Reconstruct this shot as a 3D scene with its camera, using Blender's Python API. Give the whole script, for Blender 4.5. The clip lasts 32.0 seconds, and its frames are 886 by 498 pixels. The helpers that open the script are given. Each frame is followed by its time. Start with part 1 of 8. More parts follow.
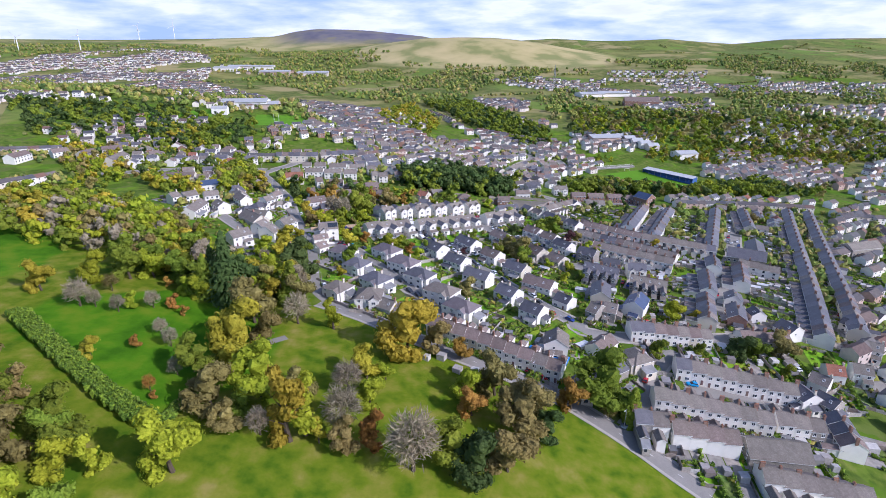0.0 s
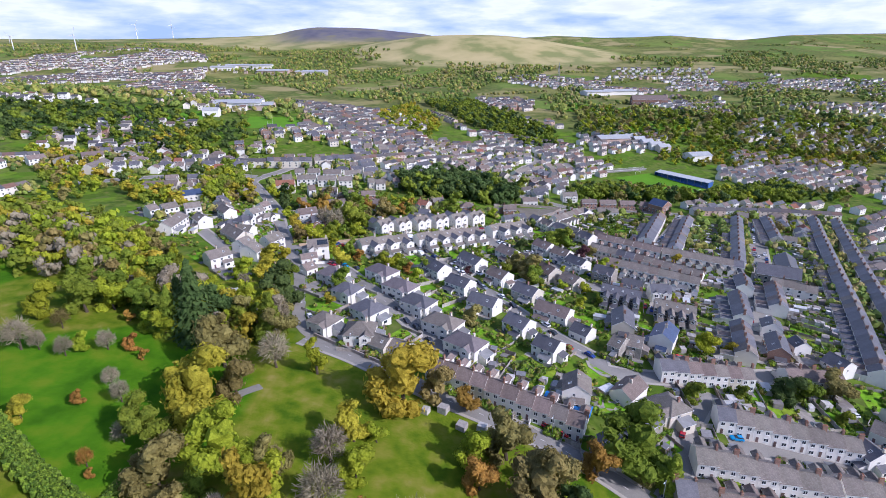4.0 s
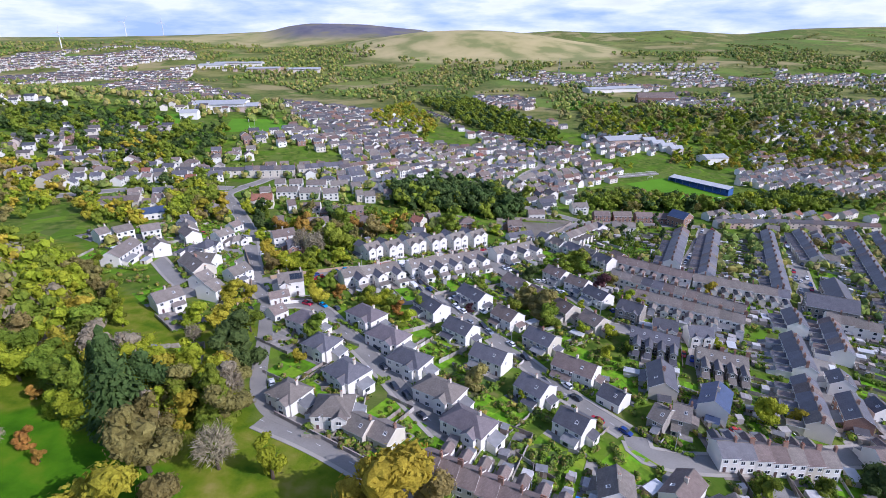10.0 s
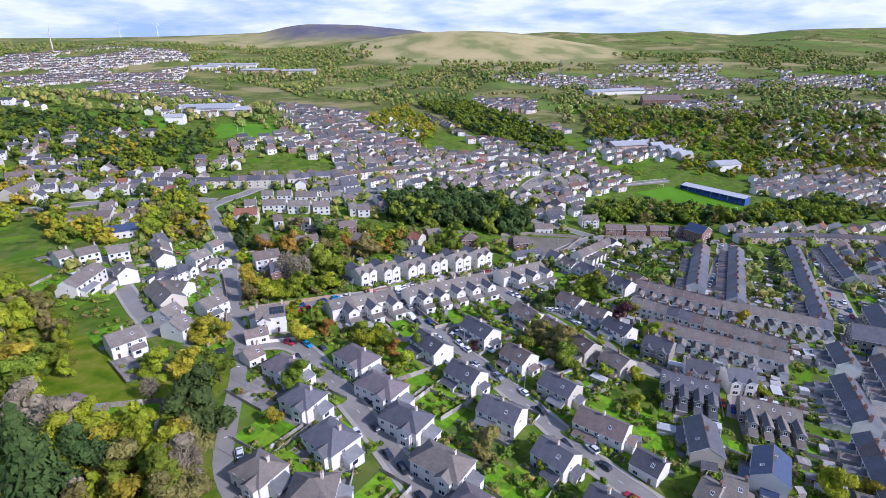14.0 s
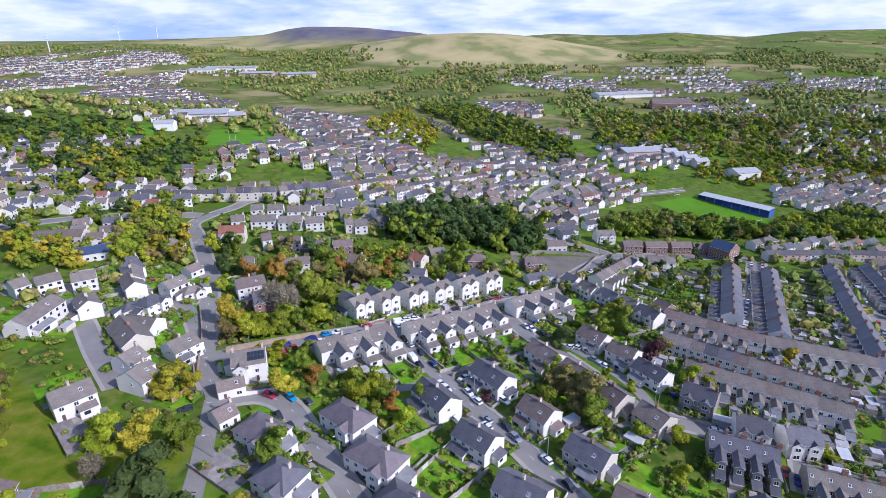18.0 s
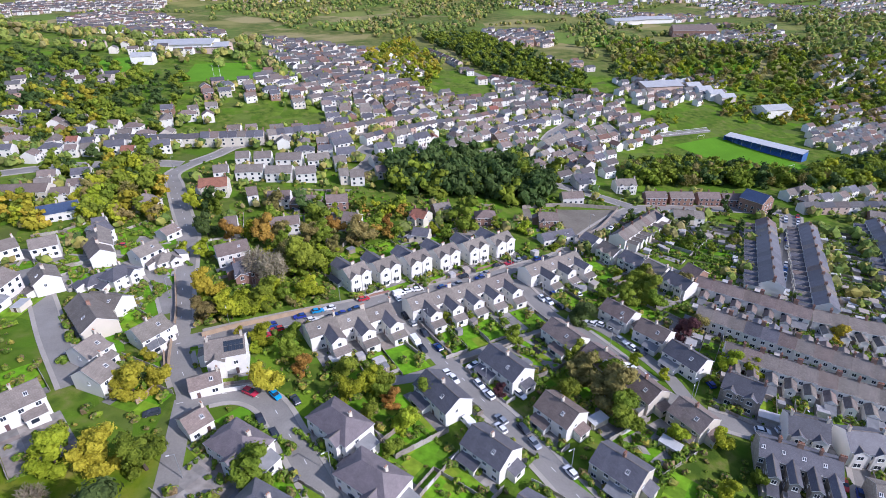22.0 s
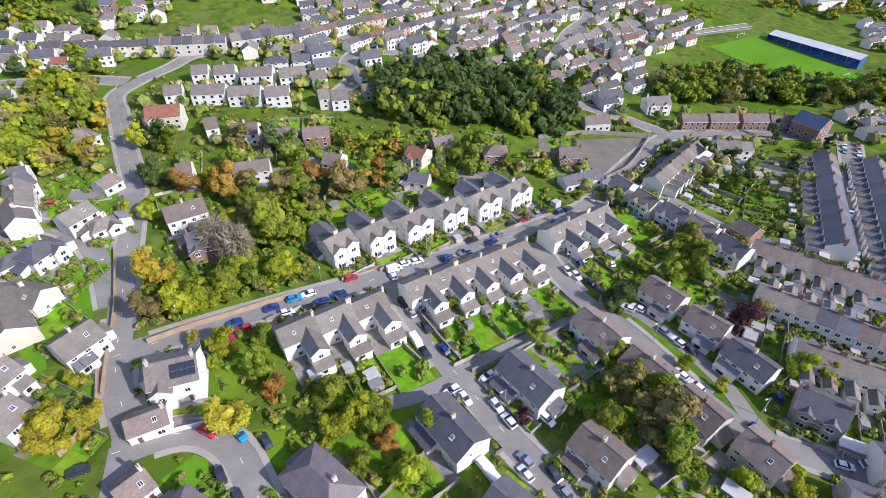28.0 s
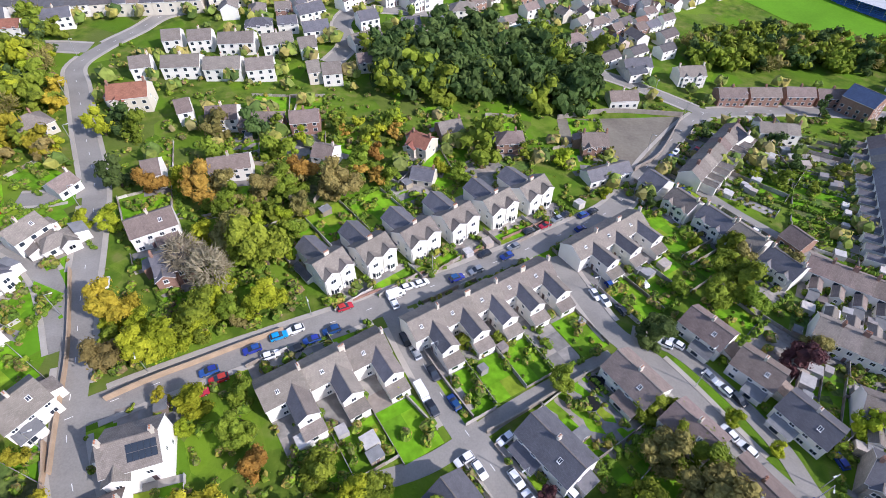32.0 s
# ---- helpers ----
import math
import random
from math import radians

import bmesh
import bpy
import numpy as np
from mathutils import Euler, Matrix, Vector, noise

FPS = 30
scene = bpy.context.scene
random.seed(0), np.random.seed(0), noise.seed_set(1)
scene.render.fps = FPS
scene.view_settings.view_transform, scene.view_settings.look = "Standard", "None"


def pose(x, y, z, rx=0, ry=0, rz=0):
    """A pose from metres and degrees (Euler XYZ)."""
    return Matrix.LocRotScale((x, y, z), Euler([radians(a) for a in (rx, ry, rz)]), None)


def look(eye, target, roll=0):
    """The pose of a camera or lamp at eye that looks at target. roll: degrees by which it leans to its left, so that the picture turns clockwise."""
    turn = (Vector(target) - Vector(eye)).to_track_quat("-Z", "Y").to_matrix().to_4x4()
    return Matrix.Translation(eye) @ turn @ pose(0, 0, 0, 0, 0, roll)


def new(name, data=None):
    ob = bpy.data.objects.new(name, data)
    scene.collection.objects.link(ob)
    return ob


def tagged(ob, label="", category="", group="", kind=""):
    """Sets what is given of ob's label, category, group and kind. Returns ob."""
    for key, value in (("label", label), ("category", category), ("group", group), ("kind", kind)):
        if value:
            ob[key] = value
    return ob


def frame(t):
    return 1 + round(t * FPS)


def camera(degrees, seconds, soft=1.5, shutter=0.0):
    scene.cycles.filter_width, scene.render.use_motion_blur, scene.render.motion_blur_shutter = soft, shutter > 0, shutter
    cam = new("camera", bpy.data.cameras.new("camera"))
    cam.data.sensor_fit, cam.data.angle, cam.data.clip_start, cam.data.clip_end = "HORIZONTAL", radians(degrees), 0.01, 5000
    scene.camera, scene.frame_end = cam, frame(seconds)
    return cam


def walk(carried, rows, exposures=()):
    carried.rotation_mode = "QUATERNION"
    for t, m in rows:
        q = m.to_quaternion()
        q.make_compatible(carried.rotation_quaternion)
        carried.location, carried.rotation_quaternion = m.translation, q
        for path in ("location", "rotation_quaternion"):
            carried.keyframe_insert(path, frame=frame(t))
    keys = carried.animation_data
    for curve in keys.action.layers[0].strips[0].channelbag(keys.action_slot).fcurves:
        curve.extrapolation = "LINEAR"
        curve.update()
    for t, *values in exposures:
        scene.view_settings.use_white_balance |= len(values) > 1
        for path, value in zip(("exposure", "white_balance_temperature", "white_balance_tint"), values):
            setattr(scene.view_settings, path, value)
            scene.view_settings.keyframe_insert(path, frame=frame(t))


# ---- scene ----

# ---- camera ----
cam = camera(80.11, 32.0, soft=0.85)
PATH = [
    (0.0, 5.24, -132.7, 102.2, 1.486, -20.755, 0.282),
    (1.0, 5.1, -125.05, 102.2, 1.571, -20.795, 0.211),
    (2.0, 4.96, -117.4, 102.2, 1.646, -20.841, 0.135),
    (3.0, 4.81, -109.75, 102.2, 1.698, -20.901, 0.057),
    (4.0, 4.69, -102.08, 102.17, 1.733, -20.964, -0.019),
    (5.0, 4.64, -94.39, 102.11, 1.749, -21.015, -0.093),
    (6.0, 4.63, -86.68, 102.0, 1.75, -21.071, -0.16),
    (8.0, 4.48, -71.34, 101.87, 1.713, -21.233, -0.265),
    (10.0, 3.91, -56.3, 102.02, 1.485, -21.346, -0.316),
    (12.0, 3.08, -41.34, 102.16, 1.377, -21.325, -0.328),
    (14.0, 1.9, -26.3, 101.98, 1.258, -21.254, -0.333),
    (16.0, 0.67, -11.27, 101.74, 1.256, -21.085, -0.365),
    (18.0, -0.19, 3.76, 101.66, 1.47, -21.027, -0.449),
    (19.0, -0.59, 11.24, 101.65, 1.531, -20.987, -0.505),
    (19.5, -0.8, 14.98, 101.65, 1.565, -21.027, -0.533),
    (20.0, -1.04, 18.71, 101.65, 1.651, -21.487, -0.562),
    (20.5, -1.3, 22.42, 101.65, 1.731, -22.625, -0.59),
    (21.0, -1.55, 26.1, 101.65, 1.799, -24.343, -0.617),
    (21.5, -1.81, 29.77, 101.66, 1.842, -26.207, -0.641),
    (22.0, -2.09, 33.44, 101.68, 1.858, -28.235, -0.663),
    (22.5, -2.38, 37.12, 101.69, 1.789, -30.288, -0.681),
    (23.0, -2.66, 40.81, 101.71, 1.779, -32.428, -0.695),
    (23.5, -2.98, 44.52, 101.74, 1.814, -34.326, -0.704),
    (24.0, -3.3, 48.28, 101.76, 1.812, -35.298, -0.708),
    (24.5, -3.64, 52.07, 101.8, 1.792, -35.749, -0.706),
    (25.0, -4.0, 55.88, 101.83, 1.55, -36.093, -0.7),
    (25.5, -4.38, 59.72, 101.88, 1.42, -36.46, -0.69),
    (26.5, -5.15, 67.45, 101.98, 1.279, -37.705, -0.658),
    (27.5, -5.93, 75.19, 102.06, 1.268, -39.288, -0.616),
    (28.5, -6.66, 82.91, 102.14, 1.362, -40.907, -0.567),
    (29.5, -7.37, 90.62, 102.2, 1.413, -42.409, -0.514),
    (30.5, -8.08, 98.34, 102.26, 1.411, -43.884, -0.462),
    (31.2, -8.57, 103.74, 102.31, 1.406, -44.921, -0.428),
    (32.0, -9.13, 109.92, 102.36, 1.4, -46.109, -0.394),
]


def aim(x, y, z, yaw, pitch, roll):
    a, b = radians(yaw), radians(pitch)
    way = Vector((-math.sin(a) * math.cos(b), math.cos(a) * math.cos(b), math.sin(b)))
    return look((x, y, z), Vector((x, y, z)) + 100 * way, roll)


walk(cam, [(t, aim(*p)) for t, *p in PATH], exposures=[(0, 0.0, 5450, 24), (19, -0.08, 5300, 25), (24, 0.18, 5650, 21), (28, 0.24, 5750, 20), (32, 0.3, 5750, 20)])

# ---- light ----
SUN_DIR = Vector((0.88, -0.47, 0.0)).normalized()
SUN_ELEV = radians(33)
sun = new("sun", bpy.data.lights.new("sun", "SUN"))
sun.data.energy, sun.data.angle, sun.data.color = 4.2, radians(0.6), (1.0, 0.925, 0.81)
sun.matrix_world = look((0, 0, 0), tuple(-SUN_DIR * math.cos(SUN_ELEV) - Vector((0, 0, math.sin(SUN_ELEV)))))
world = bpy.data.worlds.new("sky")
scene.world = world
world.use_nodes = True
wn = world.node_tree.nodes
sky = wn.new("ShaderNodeTexSky")
sky.sky_type, sky.sun_disc = "NISHITA", False
sky.sun_elevation, sky.sun_rotation = SUN_ELEV, math.atan2(SUN_DIR.x, SUN_DIR.y)
wn["Background"].inputs["Strength"].default_value = 0.165
world.node_tree.links.new(sky.outputs[0], wn["Background"].inputs["Color"])

# ---- materials ----
def rgb(c, k=1.0):
    return (c[0] * k, c[1] * k, c[2] * k, 1)


def mat(name, base, rough=0.8, vary=0.18, scale=0.6, fine=9.0, bump=0.0, metal=0.0, per_object=0.0, tint=None, emit=None):
    """A surface whose colour drifts at two scales, and from object to object."""
    m = bpy.data.materials.new(name)
    m.use_nodes = True
    n, l = m.node_tree.nodes, m.node_tree.links
    p = n["Principled BSDF"]
    p.inputs["Roughness"].default_value, p.inputs["Metallic"].default_value = rough, metal
    p.inputs["Specular IOR Level"].default_value = 0.12 if rough > 0.7 else 0.5
    co = n.new("ShaderNodeTexCoord")
    a, b = n.new("ShaderNodeTexNoise"), n.new("ShaderNodeTexNoise")
    a.inputs["Scale"].default_value, b.inputs["Scale"].default_value = scale, fine
    a.inputs["Detail"].default_value = 4
    for t in (a, b):
        l.new(co.outputs["Object"], t.inputs["Vector"])
    add = n.new("ShaderNodeMath")
    add.operation = "MULTIPLY_ADD"
    l.new(a.outputs[0], add.inputs[0])
    add.inputs[1].default_value = 0.65
    half = n.new("ShaderNodeMath")
    half.operation = "MULTIPLY"
    l.new(b.outputs[0], half.inputs[0])
    half.inputs[1].default_value = 0.35
    l.new(half.outputs[0], add.inputs[2])
    ramp = n.new("ShaderNodeValToRGB")
    e = ramp.color_ramp.elements
    e[0].position, e[1].position = 0.32, 0.68
    e[0].color = rgb(base, 1 - vary)
    e[1].color = rgb(tint or base, 1 + vary * (0.6 if tint is None else 0))
    l.new(add.outputs[0], ramp.inputs[0])
    out = ramp.outputs[0]
    if per_object:
        info, hsv = n.new("ShaderNodeObjectInfo"), n.new("ShaderNodeHueSaturation")
        mr = n.new("ShaderNodeMapRange")
        mr.inputs["To Min"].default_value, mr.inputs["To Max"].default_value = 1 - per_object, 1 + per_object
        l.new(info.outputs["Random"], mr.inputs["Value"])
        l.new(mr.outputs[0], hsv.inputs["Value"])
        mr2 = n.new("ShaderNodeMapRange")
        mr2.inputs["To Min"].default_value, mr2.inputs["To Max"].default_value = 0.5 - per_object * 0.07, 0.5 + per_object * 0.07
        frac = n.new("ShaderNodeMath")
        frac.operation = "FRACT"
        mul = n.new("ShaderNodeMath")
        mul.operation, mul.inputs[1].default_value = "MULTIPLY", 7.13
        l.new(info.outputs["Random"], mul.inputs[0])
        l.new(mul.outputs[0], frac.inputs[0])
        l.new(frac.outputs[0], mr2.inputs["Value"])
        l.new(mr2.outputs[0], hsv.inputs["Hue"])
        l.new(out, hsv.inputs["Color"])
        out = hsv.outputs[0]
    l.new(out, p.inputs["Base Color"])
    if bump:
        bp = n.new("ShaderNodeBump")
        bp.inputs["Strength"].default_value, bp.inputs["Distance"].default_value = bump, 0.1
        l.new(b.outputs[0], bp.inputs["Height"])
        l.new(bp.outputs[0], p.inputs["Normal"])
    if emit:
        p.inputs["Emission Color"].default_value, p.inputs["Emission Strength"].default_value = rgb(base), emit
    return m


def courses(m, height, width, depth=0.6, squash=0.75):
    """Adds slate or brick courses to a material, as relief and a darker joint."""
    n, l = m.node_tree.nodes, m.node_tree.links
    p = n["Principled BSDF"]
    br, co = n.new("ShaderNodeTexBrick"), n.new("ShaderNodeTexCoord")
    l.new(co.outputs["UV"], br.inputs["Vector"])
    br.inputs["Scale"].default_value = 1.0
    br.inputs["Brick Width"].default_value, br.inputs["Row Height"].default_value = width, height
    br.inputs["Mortar Size"].default_value = height * 0.07
    br.inputs["Color1"].default_value, br.inputs["Color2"].default_value = (1.12, 1.12, 1.12, 1), (0.86, 0.86, 0.86, 1)
    br.inputs["Mortar"].default_value = (squash, squash, squash, 1)
    mix = n.new("ShaderNodeMix")
    mix.data_type, mix.blend_type = "RGBA", "MULTIPLY"
    mix.inputs["Factor"].default_value = 1.0
    src = p.inputs["Base Color"].links[0].from_socket
    l.new(src, mix.inputs["A"])
    l.new(br.outputs["Color"], mix.inputs["B"])
    l.new(mix.outputs["Result"], p.inputs["Base Color"])
    return m


ROOF = {
    "grey": courses(mat("roof_tile_grey", (0.235, 0.205, 0.175), 0.75, 0.22, 0.5, 6, per_object=0.16), 0.33, 0.35),
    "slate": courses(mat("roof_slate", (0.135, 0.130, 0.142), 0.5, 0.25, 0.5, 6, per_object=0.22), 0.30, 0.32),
    "brown": courses(mat("roof_tile_brown", (0.235, 0.185, 0.16), 0.8, 0.22, 0.5, 6, per_object=0.15), 0.33, 0.35),
    "plum": courses(mat("roof_slate_plum", (0.185, 0.155, 0.158), 0.6, 0.25, 0.5, 6, per_object=0.2), 0.30, 0.32),
    "red": courses(mat("roof_tile_red", (0.30, 0.13, 0.09), 0.8, 0.22, 0.5, 6, per_object=0.1), 0.33, 0.35),
    "blue": courses(mat("roof_slate_blue", (0.06, 0.085, 0.16), 0.45, 0.2, 0.5, 6, per_object=0.1), 0.33, 0.35),
    "green": courses(mat("roof_tile_green", (0.12, 0.22, 0.2), 0.6, 0.2, 0.5, 6), 0.33, 0.35),
}
WALL = {
    "white": mat("white_render", (0.76, 0.73, 0.67), 0.85, 0.07, 0.35, 5, per_object=0.07),
    "cream": mat("cream_render", (0.58, 0.53, 0.44), 0.85, 0.08, 0.35, 5, per_object=0.1),
    "stone": courses(mat("grey_stone", (0.36, 0.33, 0.29), 0.9, 0.22, 0.5, 6, per_object=0.12), 0.28, 0.5),
    "brick": courses(mat("red_brick", (0.30, 0.185, 0.14), 0.9, 0.18, 0.5, 6, per_object=0.1), 0.075, 0.22),
}
M_FRAME = mat("white_frame", (0.78, 0.78, 0.76), 0.5, 0.05)
M_GLASS = mat("window_glass", (0.035, 0.045, 0.06), 0.08, 0.2)
M_DOOR = mat("door_paint", (0.16, 0.10, 0.09), 0.5, 0.1, per_object=0.4)
M_BRICK = WALL["brick"]
M_POT = mat("clay_pot", (0.42, 0.2, 0.12), 0.9)
M_FELT = mat("flat_roof_felt", (0.22, 0.22, 0.22), 0.9, 0.25, 0.6, 7, per_object=0.25)
M_PALE = mat("pale_sheet_roof", (0.55, 0.55, 0.54), 0.6, 0.15, per_object=0.25)
M_ROAD = mat("asphalt", (0.275, 0.258, 0.232), 0.9, 0.22, 0.12, 2.5, bump=0.1)
M_PAVE = mat("pavement_slab", (0.40, 0.365, 0.315), 0.9, 0.16, 0.2, 3.0)
M_LINE = mat("road_paint", (0.75, 0.75, 0.72), 0.7)
M_LAWN = mat("garden_lawn", (0.13, 0.26, 0.008), 0.95, 0.3, 0.25, 3.5, per_object=0.3, bump=0.3)
M_YARD = mat("concrete_yard", (0.28, 0.26, 0.235), 0.9, 0.28, 0.3, 3, per_object=0.3)
M_SOIL = mat("garden_soil", (0.12, 0.095, 0.06), 0.95, 0.3, 0.5, 4, per_object=0.25, tint=(0.09, 0.13, 0.03))
M_PITCH = mat("pitch_turf", (0.12, 0.28, 0.010), 0.95, 0.2, 0.05, 0.8)
M_CINDER = mat("cinder_yard", (0.20, 0.17, 0.14), 0.95, 0.25, 0.08, 0.9, tint=(0.24, 0.22, 0.17))
M_FENCE = mat("fence_board", (0.26, 0.20, 0.15), 0.9, 0.25, per_object=0.35)
M_GWALL = mat("garden_wall_stone", (0.33, 0.29, 0.25), 0.9, 0.25, 0.6, 5, per_object=0.25)
M_HEDGE = mat("hedge_leaf", (0.05, 0.105, 0.018), 0.9, 0.45, 0.8, 6, per_object=0.3, bump=1.0)
M_SHED = mat("shed_timber", (0.30, 0.25, 0.2), 0.85, 0.2, per_object=0.4)
M_TYRE = mat("tyre_rubber", (0.02, 0.02, 0.02), 0.9)
M_BARK = mat("bark", (0.11, 0.085, 0.06), 0.95, 0.3, 1.0, 8)
M_STEEL = mat("galvanised_steel", (0.45, 0.46, 0.47), 0.45, 0.1, metal=0.6)
M_TARP = mat("blue_tarpaulin", (0.03, 0.22, 0.62), 0.4, 0.2)
CAR = {
    "w": mat("white_car_paint", (0.80, 0.80, 0.80), 0.25, 0.03, per_object=0.06),
    "d": mat("dark_car_paint", (0.035, 0.04, 0.05), 0.25, 0.1, per_object=0.5),
    "b": mat("blue_car_paint", (0.03, 0.07, 0.26), 0.25, 0.1, per_object=0.3),
    "c": mat("bright_blue_car_paint", (0.02, 0.30, 0.62), 0.25, 0.1),
    "r": mat("red_car_paint", (0.42, 0.03, 0.03), 0.25, 0.1, per_object=0.2),
    "s": mat("silver_car_paint", (0.42, 0.44, 0.46), 0.25, 0.05, per_object=0.2, metal=0.5),
}


def leaf(name, base, tip, vary=0.0):
    m = mat(name, base, 0.75, 0.35, 0.3, 2.4, per_object=vary, tint=tip, bump=0.5)
    n, l = m.node_tree.nodes, m.node_tree.links
    at = n.new("ShaderNodeNewGeometry")
    for q in [k for k in l if k.from_node.type == "TEX_COORD"]:
        l.new(at.outputs["Position"], q.to_socket)
    for q in n:
        if q.type == "BUMP":
            q.inputs["Distance"].default_value = 0.5
    p, t, x = n["Principled BSDF"], n.new("ShaderNodeBsdfTranslucent"), n.new("ShaderNodeMixShader")
    l.new(p.inputs["Base Color"].links[0].from_socket, t.inputs["Color"])
    x.inputs[0].default_value = 0.28
    l.new(p.outputs[0], x.inputs[1])
    l.new(t.outputs[0], x.inputs[2])
    l.new(x.outputs[0], n["Material Output"].inputs["Surface"])
    return m


LEAF = {
    "green": leaf("leaf_green", (0.140, 0.205, 0.018), (0.290, 0.355, 0.035), 0.22),
    "dark": leaf("leaf_dark_green", (0.055, 0.100, 0.028), (0.125, 0.185, 0.048), 0.22),
    "lime": leaf("leaf_lime", (0.255, 0.325, 0.014), (0.450, 0.490, 0.030), 0.2),
    "gold": leaf("leaf_gold", (0.350, 0.290, 0.020), (0.560, 0.470, 0.045), 0.22),
    "rust": leaf("leaf_rust", (0.34, 0.175, 0.035), (0.52, 0.30, 0.06), 0.22),
    "brown": leaf("leaf_brown", (0.225, 0.185, 0.055), (0.370, 0.315, 0.100), 0.22),
    "purple": leaf("leaf_purple", (0.085, 0.040, 0.042), (0.160, 0.075, 0.068), 0.2),
    "bare": leaf("bare_twig", (0.330, 0.275, 0.175), (0.480, 0.415, 0.285), 0.15),
}

# ---- terrain ----
GX = (-480, -300, -156, -72, 0, 72, 156, 300, 480)
GY = (-180, -48, 48, 120, 192, 264, 348, 456, 576, 744)
GZ = (
    (70.7, 51.8, 39.4, 31.8, 26.9, 25.4, 28.1, 36.2, 45.8, 57.7),
    (44.4, 34.0, 25.8, 19.7, 14.0, 10.7, 12.8, 23.2, 28.9, 34.3),
    (20.8, 18.5, 14.6, 10.3, 5.6, 3.0, 2.6, 15.5, 13.6, 16.9),
    (4.9, 6.2, 5.5, 3.0, -0.6, -2.0, -0.4, 1.3, 3.7, 9.4),
    (-10.0, -5.0, -2.0, -4.9, -7.3, -9.5, -8.9, -10.6, -4.8, 5.0),
    (-25.0, -19.2, -11.2, -11.0, -12.0, -16.9, -19.1, -18.7, -10.9, 2.3),
    (-41.2, -32.5, -22.4, -18.0, -18.8, -21.6, -26.4, -26.3, -14.8, 0.0),
    (-65.3, -51.2, -41.2, -35.6, -32.6, -31.3, -30.4, -29.6, -21.0, -5.5),
    (-93.2, -76.4, -65.0, -57.2, -50.2, -44.0, -37.9, -31.3, -24.6, -14.0),
)


def weights(knots, v):
    k = np.asarray(knots, float)
    v = np.clip(np.asarray(v, float), k[0], k[-1])
    i = np.clip(np.searchsorted(k, v, side="right") - 1, 0, len(k) - 2)
    h = k[i + 1] - k[i]
    s = (v - k[i]) / h
    w, r, n = np.zeros((len(v), len(k))), np.arange(len(v)), len(k)
    w[r, i] += 2 * s**3 - 3 * s**2 + 1
    w[r, i + 1] += -2 * s**3 + 3 * s**2
    for c, j in ((s**3 - 2 * s**2 + s, i), (s**3 - s**2, i + 1)):
        a, b = np.maximum(j - 1, 0), np.minimum(j + 1, n - 1)
        d = k[b] - k[a]
        w[r, b] += c * h / d
        w[r, a] -= c * h / d
    return w


def smooth(v, a, b):
    s = np.clip((v - a) / (b - a), 0, 1)
    return s * s * (3 - 2 * s)


def bump(x, y, cx, cy, rx, ry, h, power=2.0):
    d = ((x - cx) / rx) ** 2 + ((y - cy) / ry) ** 2
    return h * np.exp(-(d ** (power / 2)))


# the skyline: bearing and height of the far ridge
RIDGE = (
    (-0.806, -0.653, -0.501, -0.411, -0.330, -0.299, -0.259, -0.200, -0.156, -0.112, -0.063, -0.024, 0.055, 0.114, 0.172, 0.250, 0.308, 0.376, 0.424, 0.492, 0.526, 0.558, 0.605, 0.672, 0.735, 0.861),
    (140, 138, 143, 149, 158, 178, 192, 190, 185, 173, 161, 141, 140, 144, 153, 144, 146, 154, 144, 133, 140, 151, 158, 159, 163, 161),
)


def heights(x, y):
    """The lie of the land: the town's slope near by, a broad valley, and hills behind."""
    x, y = np.atleast_1d(np.asarray(x, float)), np.atleast_1d(np.asarray(y, float))
    near = np.einsum("ni,nj,ij->n", weights(GX, x), weights(GY, y), np.array(GZ))
    ang = x / np.maximum(y + 60.0, 200.0)
    rise = np.interp(y, (600, 900, 1260, 1550, 1800, 2100, 5000), (2, 8, 18, 46, 60, 62, 40))
    left = smooth(-ang, 0.2, 0.6)
    rise = rise + left * np.interp(y, (600, 900, 1300, 1500, 1800, 2200, 5000), (12, 12, 18, 24, 40, 52, 40))
    hill = bump(x, y, 40, 2020, 430, 300, 84, 2.4) + bump(x, y, 1300, 2100, 620, 240, 22, 2.6)
    w = np.exp(-(((y - 2650) / 430.0) ** 2))
    far = (rise + hill) * (1 - w) + np.maximum(np.interp(ang, *RIDGE), hill) * w
    k = smooth(y, 560, 900)
    k = np.maximum(k, smooth(np.abs(x), 480, 900) * 0.6)
    return near * (1 - k) + far * k


def table(x0, x1, y0, y1, step):
    xa, ya = np.arange(x0, x1 + step, step), np.arange(y0, y1 + step, step)
    a, b = np.meshgrid(xa, ya)
    return x0, y0, step, len(xa) - 1, len(ya) - 1, heights(a.ravel(), b.ravel()).reshape(a.shape).tolist()


TABLES = (table(-560, 560, -220, 760, 3.2), table(-2700, 2700, -900, 3600, 16))


def height(x, y):
    """The ground's height at one place, from a table."""
    for x0, y0, step, nx, ny, z in TABLES:
        u, v = (x - x0) / step, (y - y0) / step
        if 0 <= u < nx and 0 <= v < ny:
            i, j = int(u), int(v)
            u, v = u - i, v - j
            a, b = z[j], z[j + 1]
            return (a[i] * (1 - u) + a[i + 1] * u) * (1 - v) + (b[i] * (1 - u) + b[i + 1] * u) * v
    return float(heights([x], [y])[0])


